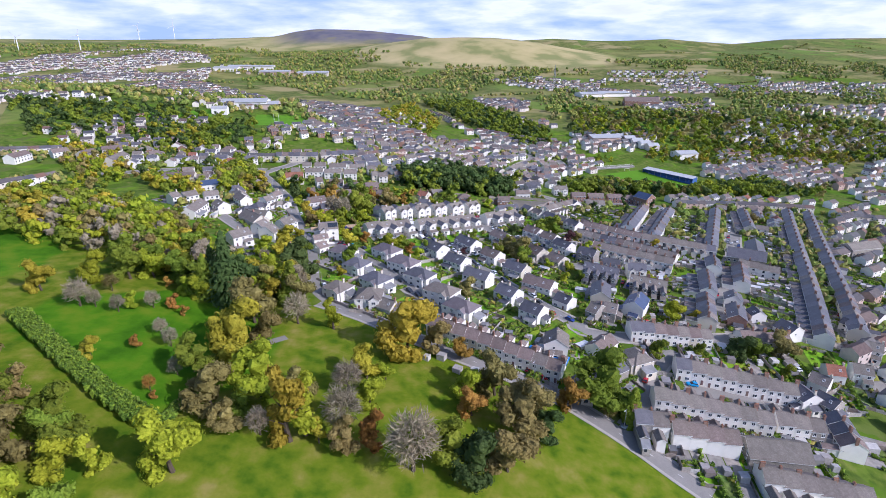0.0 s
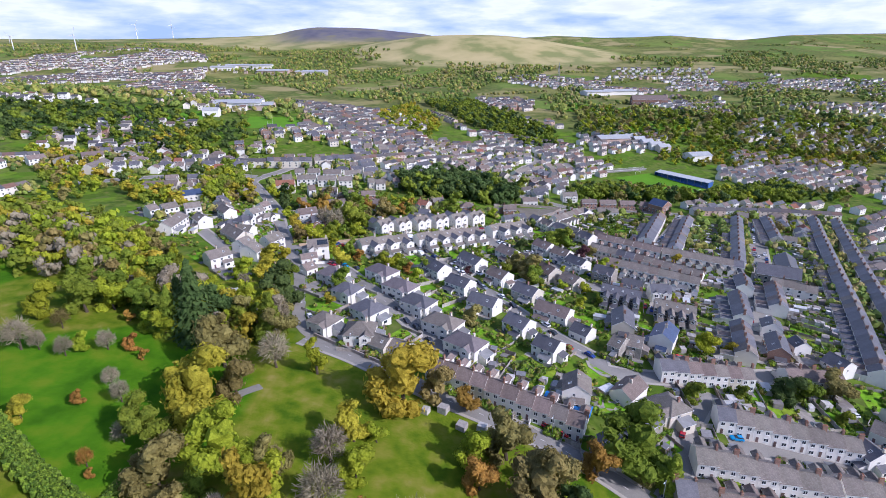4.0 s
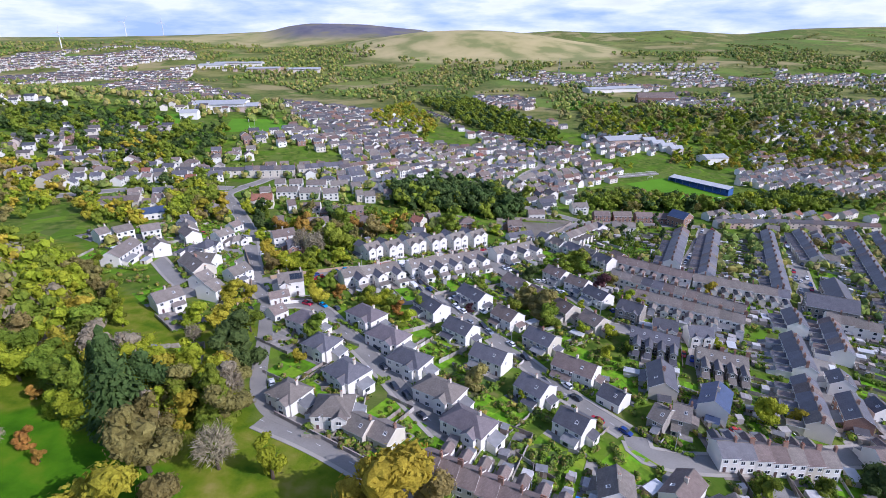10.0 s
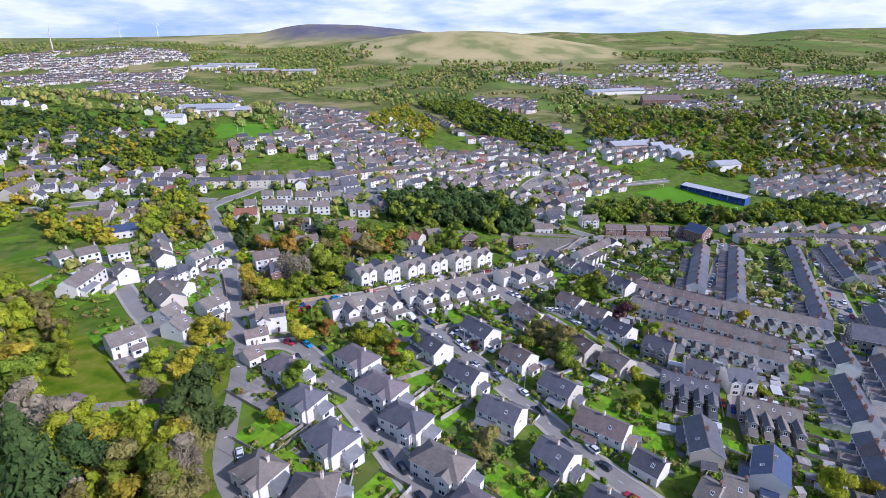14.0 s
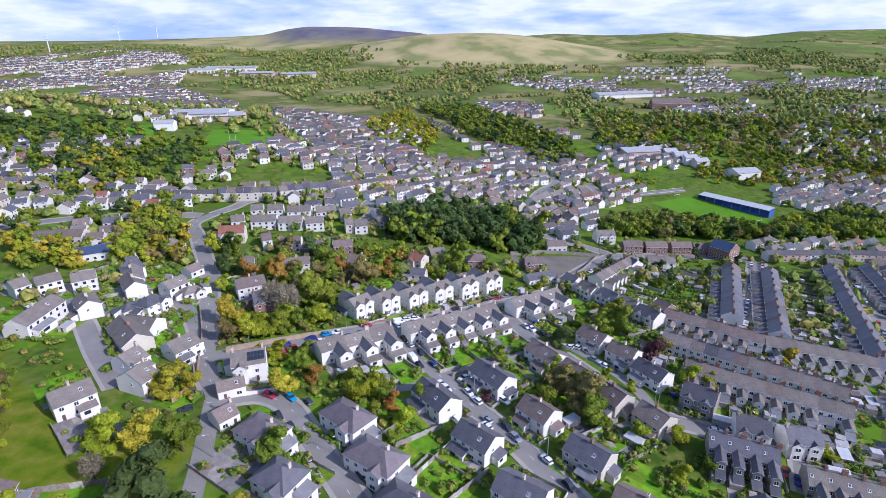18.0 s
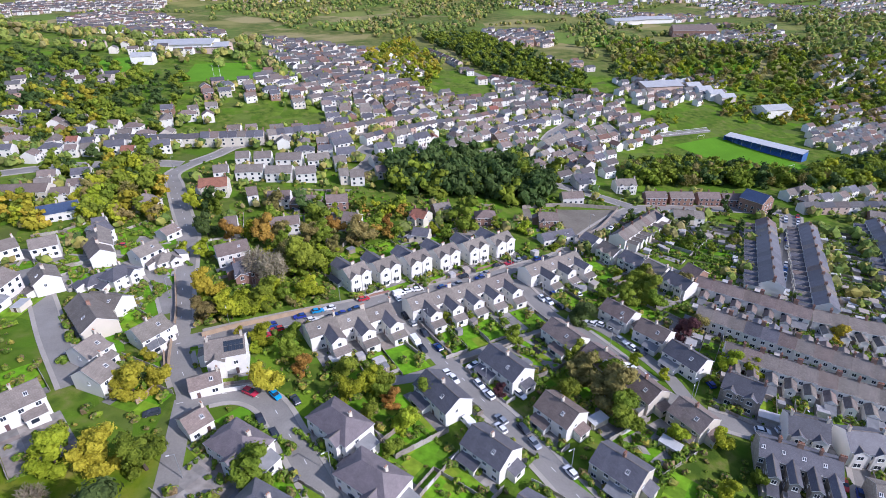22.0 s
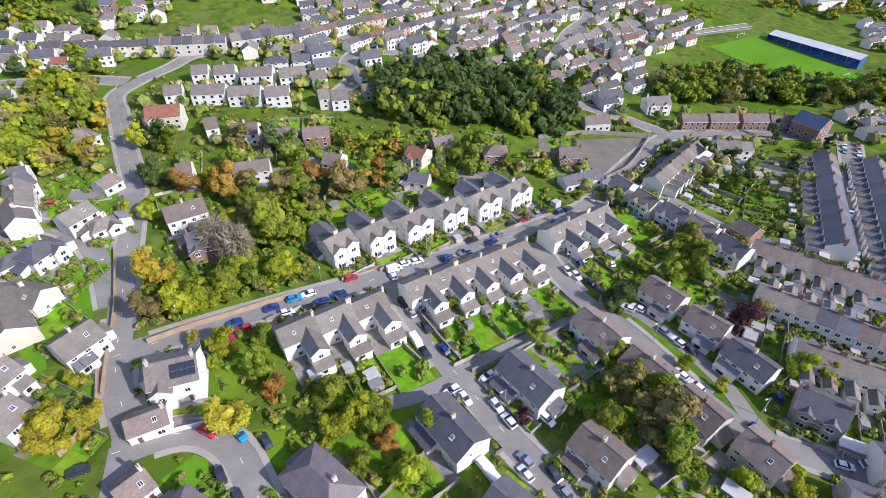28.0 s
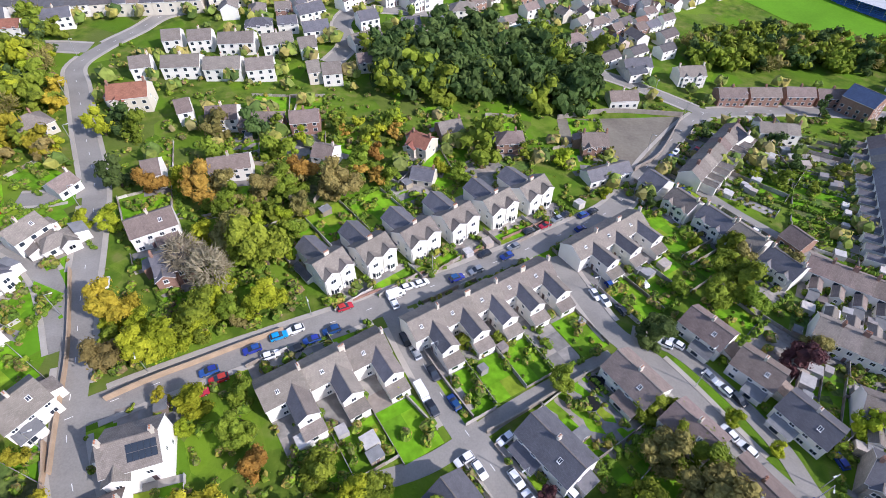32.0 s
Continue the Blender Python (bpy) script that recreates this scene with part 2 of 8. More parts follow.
def inside(px, py, poly):
    """Which points lie in a polygon."""
    hit = np.zeros(np.shape(px), bool)
    n = len(poly)
    for i in range(n):
        (x1, y1), (x2, y2) = poly[i], poly[(i + 1) % n]
        c = (y1 > py) != (y2 > py)
        with np.errstate(divide="ignore", invalid="ignore"):
            hit ^= c & (px < (x2 - x1) * (py - y1) / (y2 - y1) + x1)
    return hit


def spaced(*spans):
    """Grid lines: (from, to, step) spans joined."""
    out = []
    for a, b, s in spans:
        out += list(np.arange(a, b, s))
    return np.array(out + [spans[-1][1]])


xs = spaced((-4600, -1400, 160), (-1400, -500, 36), (-500, -260, 10), (-260, 260, 3.2), (260, 500, 10), (500, 1400, 36), (1400, 4600, 160))
ys = spaced((-900, -180, 60), (-180, -60, 8), (-60, 620, 3.2), (620, 780, 9), (780, 3400, 26), (3400, 4900, 150))
gx, gy = np.meshgrid(xs, ys)
gz = heights(gx.ravel(), gy.ravel()).reshape(gx.shape)
gm = bpy.data.meshes.new("ground")
nx, ny = len(xs), len(ys)
ii = (np.arange(ny - 1)[:, None] * nx + np.arange(nx - 1)[None]).ravel()
gm.from_pydata(np.stack([gx.ravel(), gy.ravel(), gz.ravel()], 1).tolist(), [], np.stack([ii, ii + 1, ii + nx + 1, ii + nx], 1).tolist())
gm.polygons.foreach_set("use_smooth", np.ones(len(gm.polygons), bool))
PARK = ((-420, -200), (70, -200), (79, -16), (52, 8), (38, 18), (13, 30), (-14, 44), (-34, 55), (-52, 64), (-64, 84), (-72, 120), (-92, 118), (-120, 128), (-150, 150), (-190, 190), (-260, 210), (-420, 200))
MOWN = ((-148, 20), (-145, 44), (-112, 60), (-82, 50), (-66, 44), (-57, 30), (-60, 6), (-68, -6), (-81, -17))
SUNNY = ((-260, 120), (-212, 140), (-178, 98), (-172, 70), (-178, 52), (-260, 60))
fx, fy = gx.ravel(), gy.ravel()
lawn = inside(fx, fy, MOWN) | inside(fx, fy, SUNNY)
park = inside(fx, fy, PARK)
ang = fx / np.maximum(fy + 60.0, 200.0)
town = (~park) & (fy > -200) & (fy < 640) & (np.abs(fx) < 460)
golden = smooth(bump(fx, fy, 90, 1880, 470, 360, 1.0, 4.0), 0.25, 0.5) + 0.8 * smooth(bump(fx, fy, -820, 2350, 480, 300, 1.0, 3.0), 0.3, 0.7)
# the moor, and the right-hand hills that take its painted blue haze
moor_haze = smooth(fy, 2180, 2400) * smooth(ang, -0.36, -0.27) * smooth(-ang, 0.02, 0.09) + smooth(fy, 2500, 2800) * smooth(np.abs(ang - 0.7), 0.28, 0.12)
cov = gm.color_attributes.new("cover", "FLOAT_COLOR", "POINT")
col = np.zeros((len(fx), 4))
col[:, 0] = np.where(lawn, 1.0, np.where(park, 0.45, 0))
col[:, 1] = np.clip(golden, 0, 1)
col[:, 2] = np.clip(moor_haze, 0, 1)
col[:, 3] = np.where(town, 1.0, 0)
cov.data.foreach_set("color", col.ravel())

m = bpy.data.materials.new("ground_cover")
m.use_nodes = True
n, l = m.node_tree.nodes, m.node_tree.links
p = n["Principled BSDF"]
p.inputs["Roughness"].default_value, p.inputs["Specular IOR Level"].default_value = 0.95, 0.08
att = n.new("ShaderNodeAttribute")
att.attribute_name = "cover"
sep = n.new("ShaderNodeSeparateColor")
l.new(att.outputs["Color"], sep.inputs[0])
co = n.new("ShaderNodeTexCoord")


def noise_at(scale, detail=4):
    t = n.new("ShaderNodeTexNoise")
    t.inputs["Scale"].default_value, t.inputs["Detail"].default_value = scale, detail
    l.new(co.outputs["Object"], t.inputs["Vector"])
    return t.outputs[0]


def ramp_of(src, *stops):
    r = n.new("ShaderNodeValToRGB")
    e = r.color_ramp.elements
    while len(e) < len(stops):
        e.new(0.5)
    for q, (at, c) in zip(e, stops):
        q.position, q.color = at, rgb(c)
    l.new(src, r.inputs[0])
    return r.outputs[0]


def mixed(fac, a, b):
    x = n.new("ShaderNodeMix")
    x.data_type = "RGBA"
    l.new(fac, x.inputs["Factor"])
    l.new(a, x.inputs["A"])
    l.new(b, x.inputs["B"])
    return x.outputs["Result"]


field = n.new("ShaderNodeTexVoronoi")
field.inputs["Scale"].default_value = 0.0075
l.new(co.outputs["Object"], field.inputs["Vector"])
fsep = n.new("ShaderNodeSeparateColor")
l.new(field.outputs["Color"], fsep.inputs[0])
pasture = ramp_of(fsep.outputs[0], (0.0, (0.11, 0.15, 0.03)), (0.3, (0.15, 0.23, 0.035)), (0.55, (0.24, 0.23, 0.065)), (0.85, (0.33, 0.28, 0.12)))
rough_green = ramp_of(noise_at(0.09, 6), (0.35, (0.08, 0.115, 0.022)), (0.6, (0.17, 0.18, 0.045)), (0.75, (0.26, 0.22, 0.09)))
plain = mixed(ramp_of(noise_at(0.012), (0.42, (0, 0, 0)), (0.58, (1, 1, 1))), pasture, rough_green)
plot = n.new("ShaderNodeTexVoronoi")
plot.inputs["Scale"].default_value = 0.085
l.new(co.outputs["Object"], plot.inputs["Vector"])
psep = n.new("ShaderNodeSeparateColor")
l.new(plot.outputs["Color"], psep.inputs[0])
plots = ramp_of(psep.outputs[0], (0.1, (0.11, 0.22, 0.010)), (0.4, (0.08, 0.14, 0.012)), (0.6, (0.15, 0.25, 0.014)), (0.78, (0.13, 0.18, 0.03)), (0.95, (0.11, 0.14, 0.03)))
weeds = ramp_of(noise_at(0.22, 6), (0.38, (0.06, 0.105, 0.012)), (0.55, (0.12, 0.17, 0.02)), (0.7, (0.19, 0.185, 0.055)))
yardy = mixed(ramp_of(noise_at(0.06, 5), (0.4, (0, 0, 0)), (0.6, (1, 1, 1))), plots, weeds)
grass = ramp_of(noise_at(0.11, 8), (0.34, (0.04, 0.125, 0.002)), (0.52, (0.075, 0.19, 0.003)), (0.7, (0.135, 0.21, 0.008)))
meadow = ramp_of(noise_at(0.16, 9), (0.3, (0.06, 0.125, 0.004)), (0.48, (0.135, 0.185, 0.008)), (0.62, (0.20, 0.21, 0.025)), (0.74, (0.27, 0.235, 0.06)))
straw = ramp_of(noise_at(0.010, 7), (0.36, (0.24, 0.25, 0.09)), (0.5, (0.42, 0.36, 0.16)), (0.66, (0.50, 0.41, 0.20)))
# heather, with the blue of distance haze mixed into its colour
hazy_heath = ramp_of(noise_at(0.012, 7), (0.34, (0.115, 0.11, 0.145)), (0.52, (0.16, 0.15, 0.17)), (0.66, (0.21, 0.19, 0.13)))
c = mixed(att.outputs["Alpha"], plain, yardy)
c = mixed(sep.outputs[1], c, straw)
c = mixed(sep.outputs[2], c, hazy_heath)
lo, hi = n.new("ShaderNodeMapRange"), n.new("ShaderNodeMapRange")
lo.inputs["From Max"].default_value = 0.45
hi.inputs["From Min"].default_value = 0.45
l.new(sep.outputs[0], lo.inputs["Value"])
l.new(sep.outputs[0], hi.inputs["Value"])
c = mixed(lo.outputs[0], c, meadow)
c = mixed(hi.outputs[0], c, grass)
l.new(c, p.inputs["Base Color"])
bp = n.new("ShaderNodeBump")
bp.inputs["Strength"].default_value, bp.inputs["Distance"].default_value = 0.5, 0.4
l.new(noise_at(1.3, 6), bp.inputs["Height"])
l.new(bp.outputs[0], p.inputs["Normal"])
gm.materials.append(m)
ground = tagged(new("ground", gm), "sloping ground of grass, gardens and far pasture", "ground", kind="structure")

# ---- sky backdrop ----
bm = bmesh.new()
ring = [(4450 * math.sin(a), 4450 * math.cos(a) + 60) for a in np.linspace(-1.25, 1.25, 60)]
rows = [[bm.verts.new((x, y, z)) for x, y in ring] for z in (-200, 200, 600, 1000, 1500, 2100)]
for r0, r1 in zip(rows, rows[1:]):
    for i in range(len(ring) - 1):
        bm.faces.new((r0[i], r0[i + 1], r1[i + 1], r1[i]))
sm = bpy.data.meshes.new("cloudy_sky")
bm.to_mesh(sm)
bm.free()
m = bpy.data.materials.new("cloudy_sky")
m.use_nodes = True
n, l = m.node_tree.nodes, m.node_tree.links
co = n.new("ShaderNodeTexCoord")
mp = n.new("ShaderNodeMapping")
mp.inputs["Scale"].default_value = (0.0011, 0.0011, 0.0052)
l.new(co.outputs["Object"], mp.inputs["Vector"])
t = n.new("ShaderNodeTexNoise")
t.inputs["Scale"].default_value, t.inputs["Detail"].default_value, t.inputs["Roughness"].default_value = 1.0, 7, 0.55
l.new(mp.outputs[0], t.inputs["Vector"])
skyramp = ramp_of(t.outputs[0], (0.36, (0.42, 0.56, 0.80)), (0.47, (0.66, 0.75, 0.90)), (0.56, (0.90, 0.93, 0.97)), (0.70, (0.74, 0.78, 0.87)))
em = n.new("ShaderNodeEmission")
em.inputs["Strength"].default_value = 1.12
l.new(skyramp, em.inputs["Color"])
l.new(em.outputs[0], n["Material Output"].inputs["Surface"])
sm.materials.append(m)
tagged(new("backdrop", sm), "pale blue sky with bright broken cloud", "sky", kind="structure").visible_shadow = False

# ---- building kit ----
TAN = 0.62
PLACED, PLOTS = [], []
CACHE = {}


class Shape:
    """Faces with plain numbers; gives a mesh whose UVs run along and up each face in metres."""

    def __init__(self):
        self.v, self.f, self.m = [], [], []

    def face(self, pts, m=0):
        k = len(self.v)
        self.v += [tuple(q) for q in pts]
        self.f.append(tuple(range(k, k + len(pts))))
        self.m.append(m)

    def box(self, x0, x1, y0, y1, z0, z1, m=0, bottom=False):
        a, b, c, d = (x0, y0), (x1, y0), (x1, y1), (x0, y1)
        for q, r in ((a, b), (b, c), (c, d), (d, a)):
            self.face(((*q, z0), (*r, z0), (*r, z1), (*q, z1)), m)
        self.face([(*q, z1) for q in (a, b, c, d)], m)
        if bottom:
            self.face([(*q, z0) for q in (d, c, b, a)], m)

    def mesh(self, name, *mats):
        me = bpy.data.meshes.new(name)
        me.from_pydata(self.v, [], self.f)
        for q in mats:
            me.materials.append(q)
        me.polygons.foreach_set("material_index", self.m)
        uv = me.uv_layers.new(name="UVMap")
        out = []
        for f in self.f:
            p = [Vector(self.v[i]) for i in f]
            nrm = (p[1] - p[0]).cross(p[2] - p[0])
            u = Vector((0, 0, 1)).cross(nrm)
            u = u.normalized() if u.length > 1e-6 else Vector((1, 0, 0))
            w = nrm.cross(u).normalized()
            for q in p:
                out += (q.dot(u), q.dot(w))
        uv.data.foreach_set("uv", out)
        return me


def cached(key, make):
    if key not in CACHE:
        CACHE[key] = make()
    return CACHE[key]


def put(name, me, parent, m=None, label=""):
    ob = new(name, me)
    if parent is not None:
        ob.parent = parent
    if m is not None:
        ob.matrix_basis = m
    if label:
        ob["label"] = label
    return ob


def root(name, x, y, yaw, label, category, group="", sink=0.0):
    e = new(name)
    e.empty_display_size = 0.5
    e.matrix_basis = pose(x, y, height(x, y) - sink, 0, 0, yaw)
    return tagged(e, label, category, group)


def walls_of(L, D, E, wall, hip=False, z0=-2.2, glazed=False):
    def make():
        s, x, y, r = Shape(), L / 2, D / 2, E + D / 2 * TAN
        for a, b in (((-x, -y), (x, -y)), ((x, y), (-x, y))):
            s.face(((*a, z0), (*b, z0), (*b, E), (*a, E)))
        for k in (1, -1):
            if hip:
                s.face(((k * x, -k * y, z0), (k * x, k * y, z0), (k * x, k * y, E), (k * x, -k * y, E)))
            else:
                s.face(((k * x, -k * y, z0), (k * x, k * y, z0), (k * x, k * y, E), (k * x, 0, r), (k * x, -k * y, E)))
        if glazed:
            n = max(1, int(L / 3.0))
            for i in range(n):
                q = -x + L * (i + 0.5) / n
                for z in (1.0, 3.4) if E > 4.2 else (1.0,):
                    for k in (1, -1):
                        for w, h, out, m in ((0.72, 1.35, 0.03, 1), (0.6, 1.15, 0.05, 2)):
                            s.face(((q - k * w, -k * (y + out), z - h / 2 + 0.6), (q + k * w, -k * (y + out), z - h / 2 + 0.6), (q + k * w, -k * (y + out), z + h / 2 + 0.6), (q - k * w, -k * (y + out), z + h / 2 + 0.6)), m)
        return s.mesh("wall", WALL[wall], M_FRAME, M_GLASS)

    return cached(("wall", L, D, E, wall, hip, z0, glazed), make)


def roof_of(L, D, E, roof, hip=False, over=0.3, verge=0.15):
    def make():
        s, t = Shape(), 0.16
        x, y = L / 2 + (over if hip else verge), D / 2 + over
        e, r = E - over * TAN + 0.06, E + D / 2 * TAN + 0.08
        if hip:
            h = max(x - y, 0.0)
            for k in (1, -1):
                s.face(((-k * x, -k * y, e), (k * x, -k * y, e), (k * h, 0, r), (-k * h, 0, r)))
                s.face(((k * x, -k * y, e), (k * x, k * y, e), (k * h, 0, r)))
                s.face(((-k * x, -k * y, e - t), (k * x, -k * y, e - t), (k * x, -k * y, e), (-k * x, -k * y, e)), 1)
                s.face(((k * x, -k * y, e - t), (k * x, k * y, e - t), (k * x, k * y, e), (k * x, -k * y, e)), 1)
            s.face(((-x, -y, e - t), (-x, y, e - t), (x, y, e - t), (x, -y, e - t)), 1)
        else:
            for k in (1, -1):
                s.face(((-k * x, -k * y, e), (k * x, -k * y, e), (k * x, 0, r), (-k * x, 0, r)))
                s.face(((-k * x, -k * y, e - t), (k * x, -k * y, e - t), (k * x, -k * y, e), (-k * x, -k * y, e)), 1)
                s.face(((-k * x, 0, r - t), (k * x, 0, r - t), (k * x, -k * y, e - t), (-k * x, -k * y, e - t)), 1)
                for q in (1, -1):
                    s.face(((q * x, -k * y, e - t), (q * x, 0, r - t), (q * x, 0, r), (q * x, -k * y, e)), 1)
            s.box(-x, x, -0.13, 0.13, r - 0.06, r + 0.07, 2)
        return s.mesh("roof", ROOF[roof], M_FRAME, ROOF["grey"] if roof != "red" else ROOF["red"])

    return cached(("roof", L, D, E, roof, hip, over, verge), make)


def chimney_mesh(w, stack, wall):
    def make():
        s = Shape()
        s.box(-w / 2, w / 2, -0.3, 0.3, -1.2, stack)
        s.box(-w / 2 - 0.06, w / 2 + 0.06, -0.36, 0.36, stack, stack + 0.14, 0, True)
        for i in range(2 if w < 1.2 else 4):
            x = -w / 2 + w * (i + 0.5) / (2 if w < 1.2 else 4)
            s.box(x - 0.1, x + 0.1, -0.1, 0.1, stack + 0.14, stack + 0.5, 1)
        return s.mesh("chimney", M_BRICK if wall != "white" else WALL["cream"], M_POT)

    return cached(("chimney", w, stack, wall), make)


def window_mesh(w=1.1, h=1.25):
    def make():
        s, t = Shape(), 0.09
        x, z = w / 2, h / 2
        for a in ((-x, -x + t, -z, z), (x - t, x, -z, z), (-x + t, x - t, -z, -z + t), (-x + t, x - t, z - t, z), (-0.04, 0.04, -z + t, z - t)):
            s.box(a[0], a[1], -0.07, 0.0, a[2], a[3], 0, True)
        s.box(-x - 0.08, x + 0.08, -0.16, 0.0, -z - 0.09, -z, 0, True)
        s.face(((-x + t, -0.025, -z + t), (x - t, -0.025, -z + t), (x - t, -0.025, z - t), (-x + t, -0.025, z - t)), 1)
        return s.mesh("window", M_FRAME, M_GLASS)

    return cached(("window", w, h), make)


def bay_mesh(h=5.0):
    def make():
        s = Shape()
        a = ((-1.3, 0), (-0.8, -0.8), (0.8, -0.8), (1.3, 0))
        for p, q in zip(a, a[1:]):
            s.face(((*p, -1.2), (*q, -1.2), (*q, h), (*p, h)))
            d = Vector((q[0] - p[0], q[1] - p[1]))
            out = Vector((d.y, -d.x)).normalized() * 0.02
            cuts = ((0.1, 0.47), (0.53, 0.9)) if d.length > 1.2 else ((0.16, 0.84),)
            for k0, k1 in cuts:
                for z0, z1 in ((0.8, 2.2), (3.5, 4.7)):
                    if z1 < h:
                        b, c = Vector(p) + d * k0 + out, Vector(p) + d * k1 + out
                        s.face(((*b, z0), (*c, z0), (*c, z1), (*b, z1)), 1)
        s.face([(*p, h) for p in a])
        return s.mesh("bay_window", WALL["white"], M_GLASS)

    return cached(("bay", h), make)


def solar_mesh():
    def make():
        s = Shape()
        s.box(-0.5, 0.5, -0.75, 0.75, 0, 0.06, 0, True)
        return s.mesh("solar_panel", M_GLASS)

    return cached("solar", make)


def door_mesh():
    def make():
        s = Shape()
        s.box(-0.5, 0.5, -0.06, 0, 0, 2.15, 1, True)
        s.box(-0.42, 0.42, -0.09, 0, 0.02, 2.05, 0, True)
        return s.mesh("door", M_DOOR, M_FRAME)

    return cached("door", make)


def lean_to_mesh(w, d, h, roof, wall):
    """A low extension at the back: walls and a mono-pitch or flat roof."""

    def make():
        s = Shape()
        x = w / 2
        hi = h + d * 0.32
        s.face(((-x, -d, -2), (x, -d, -2), (x, -d, h), (-x, -d, h)))
        s.face(((x, -d, -2), (x, 0, -2), (x, 0, hi), (x, -d, h)))
        s.face(((-x, 0, -2), (-x, -d, -2), (-x, -d, h), (-x, 0, hi)))
        o = 0.2
        s.face(((-x - o, -d - o, h), (x + o, -d - o, h), (x + o, 0.02, hi + 0.1), (-x - o, 0.02, hi + 0.1)), 1)
        s.face(((-x - o, -d - o, h - 0.14), (x + o, -d - o, h - 0.14), (x + o, -d - o, h), (-x - o, -d - o, h)), 2)
        s.box(-x * 0.6, x * 0.1, -d - 0.05, -d + 0.1, 0.9, 2.0, 3, True)
        return s.mesh("lean_to", WALL[wall], ROOF[roof] if roof in ROOF else M_FELT, M_FRAME, M_GLASS)

    return cached(("lean", w, d, h, roof, wall), make)


RNG = random.Random(7)
WORDS = {"grey": "grey-tiled", "slate": "dark slate", "brown": "brown-tiled", "plum": "purple-grey slate", "red": "red-tiled", "blue": "blue-grey slate", "green": "green-tiled"}
FINISH = {"white": "white-rendered", "cream": "cream-rendered", "stone": "grey stone", "brick": "red brick"}


def r5(v):
    return max(0.5, round(v * 2) / 2)


def rot(m, yaw):
    return m @ pose(0, 0, 0, 0, 0, yaw)


def openings(h, L, D, E, side=-1, door=True, every=3.0, floors=None, x0=0.0):
    """Windows in two rows, and a door, on one long side of a house."""
    if math.hypot(h.location.x, h.location.y - 30) > 205:
        return
    n = max(1, int(L / every))
    y = side * D / 2
    yaw = 0 if side < 0 else 180
    dx = RNG.randrange(n) if door else -1
    for i in range(n):
        x = x0 + -L / 2 + L * (i + 0.5) / n
        for fl, z in enumerate(floors or ((1.35, 3.95) if E > 4.2 else (1.35,))):
            if fl == 0 and i == dx:
                put("door", door_mesh(), h, pose(x, y, 0.05, 0, 0, yaw))
            else:
                put("window", window_mesh(1.5 if fl == 0 else 1.2, 1.25), h, pose(x, y, z, 0, 0, yaw))


def facing(x, y, yaw):
    """The yaw for which a house's local -y side looks down the valley side that is seen."""
    a = radians(yaw)
    nx, ny = math.sin(a), -math.cos(a)
    return yaw if nx * (2 - x) + ny * (20 - y) > 0 else yaw + 180


def shell(h, L, D, E, roof, wall, hip=False, m=None, names=("wall", "roof")):
    m = m or Matrix.Identity(4)
    put(names[0], walls_of(L, D, E, wall, hip, glazed=math.hypot(h.location.x, h.location.y - 30) > 205), h, m)
    put(names[1], roof_of(L, D, E, roof, hip), h, m)


def stack(h, x, y, E, D, w=0.9, wall="white"):
    put("chimney", chimney_mesh(w, 1.3, wall), h, pose(x, y, E + (D / 2 - abs(y)) * TAN, 0, 0, 90 if w < 1.2 else 0))


def gabled_wing(h, x, y, w, proj, E, roof, wall, side=-1):
    """A wing at right angles, its ridge running out from the main roof."""
    L = r5(proj)
    m = pose(x, y + side * L / 2, 0, 0, 0, 90)
    put("wing_wall", walls_of(L, w, E, wall), h, m)
    put("wing_roof", roof_of(L, w, E, roof, verge=0.2), h, m)


OUTLYING = []


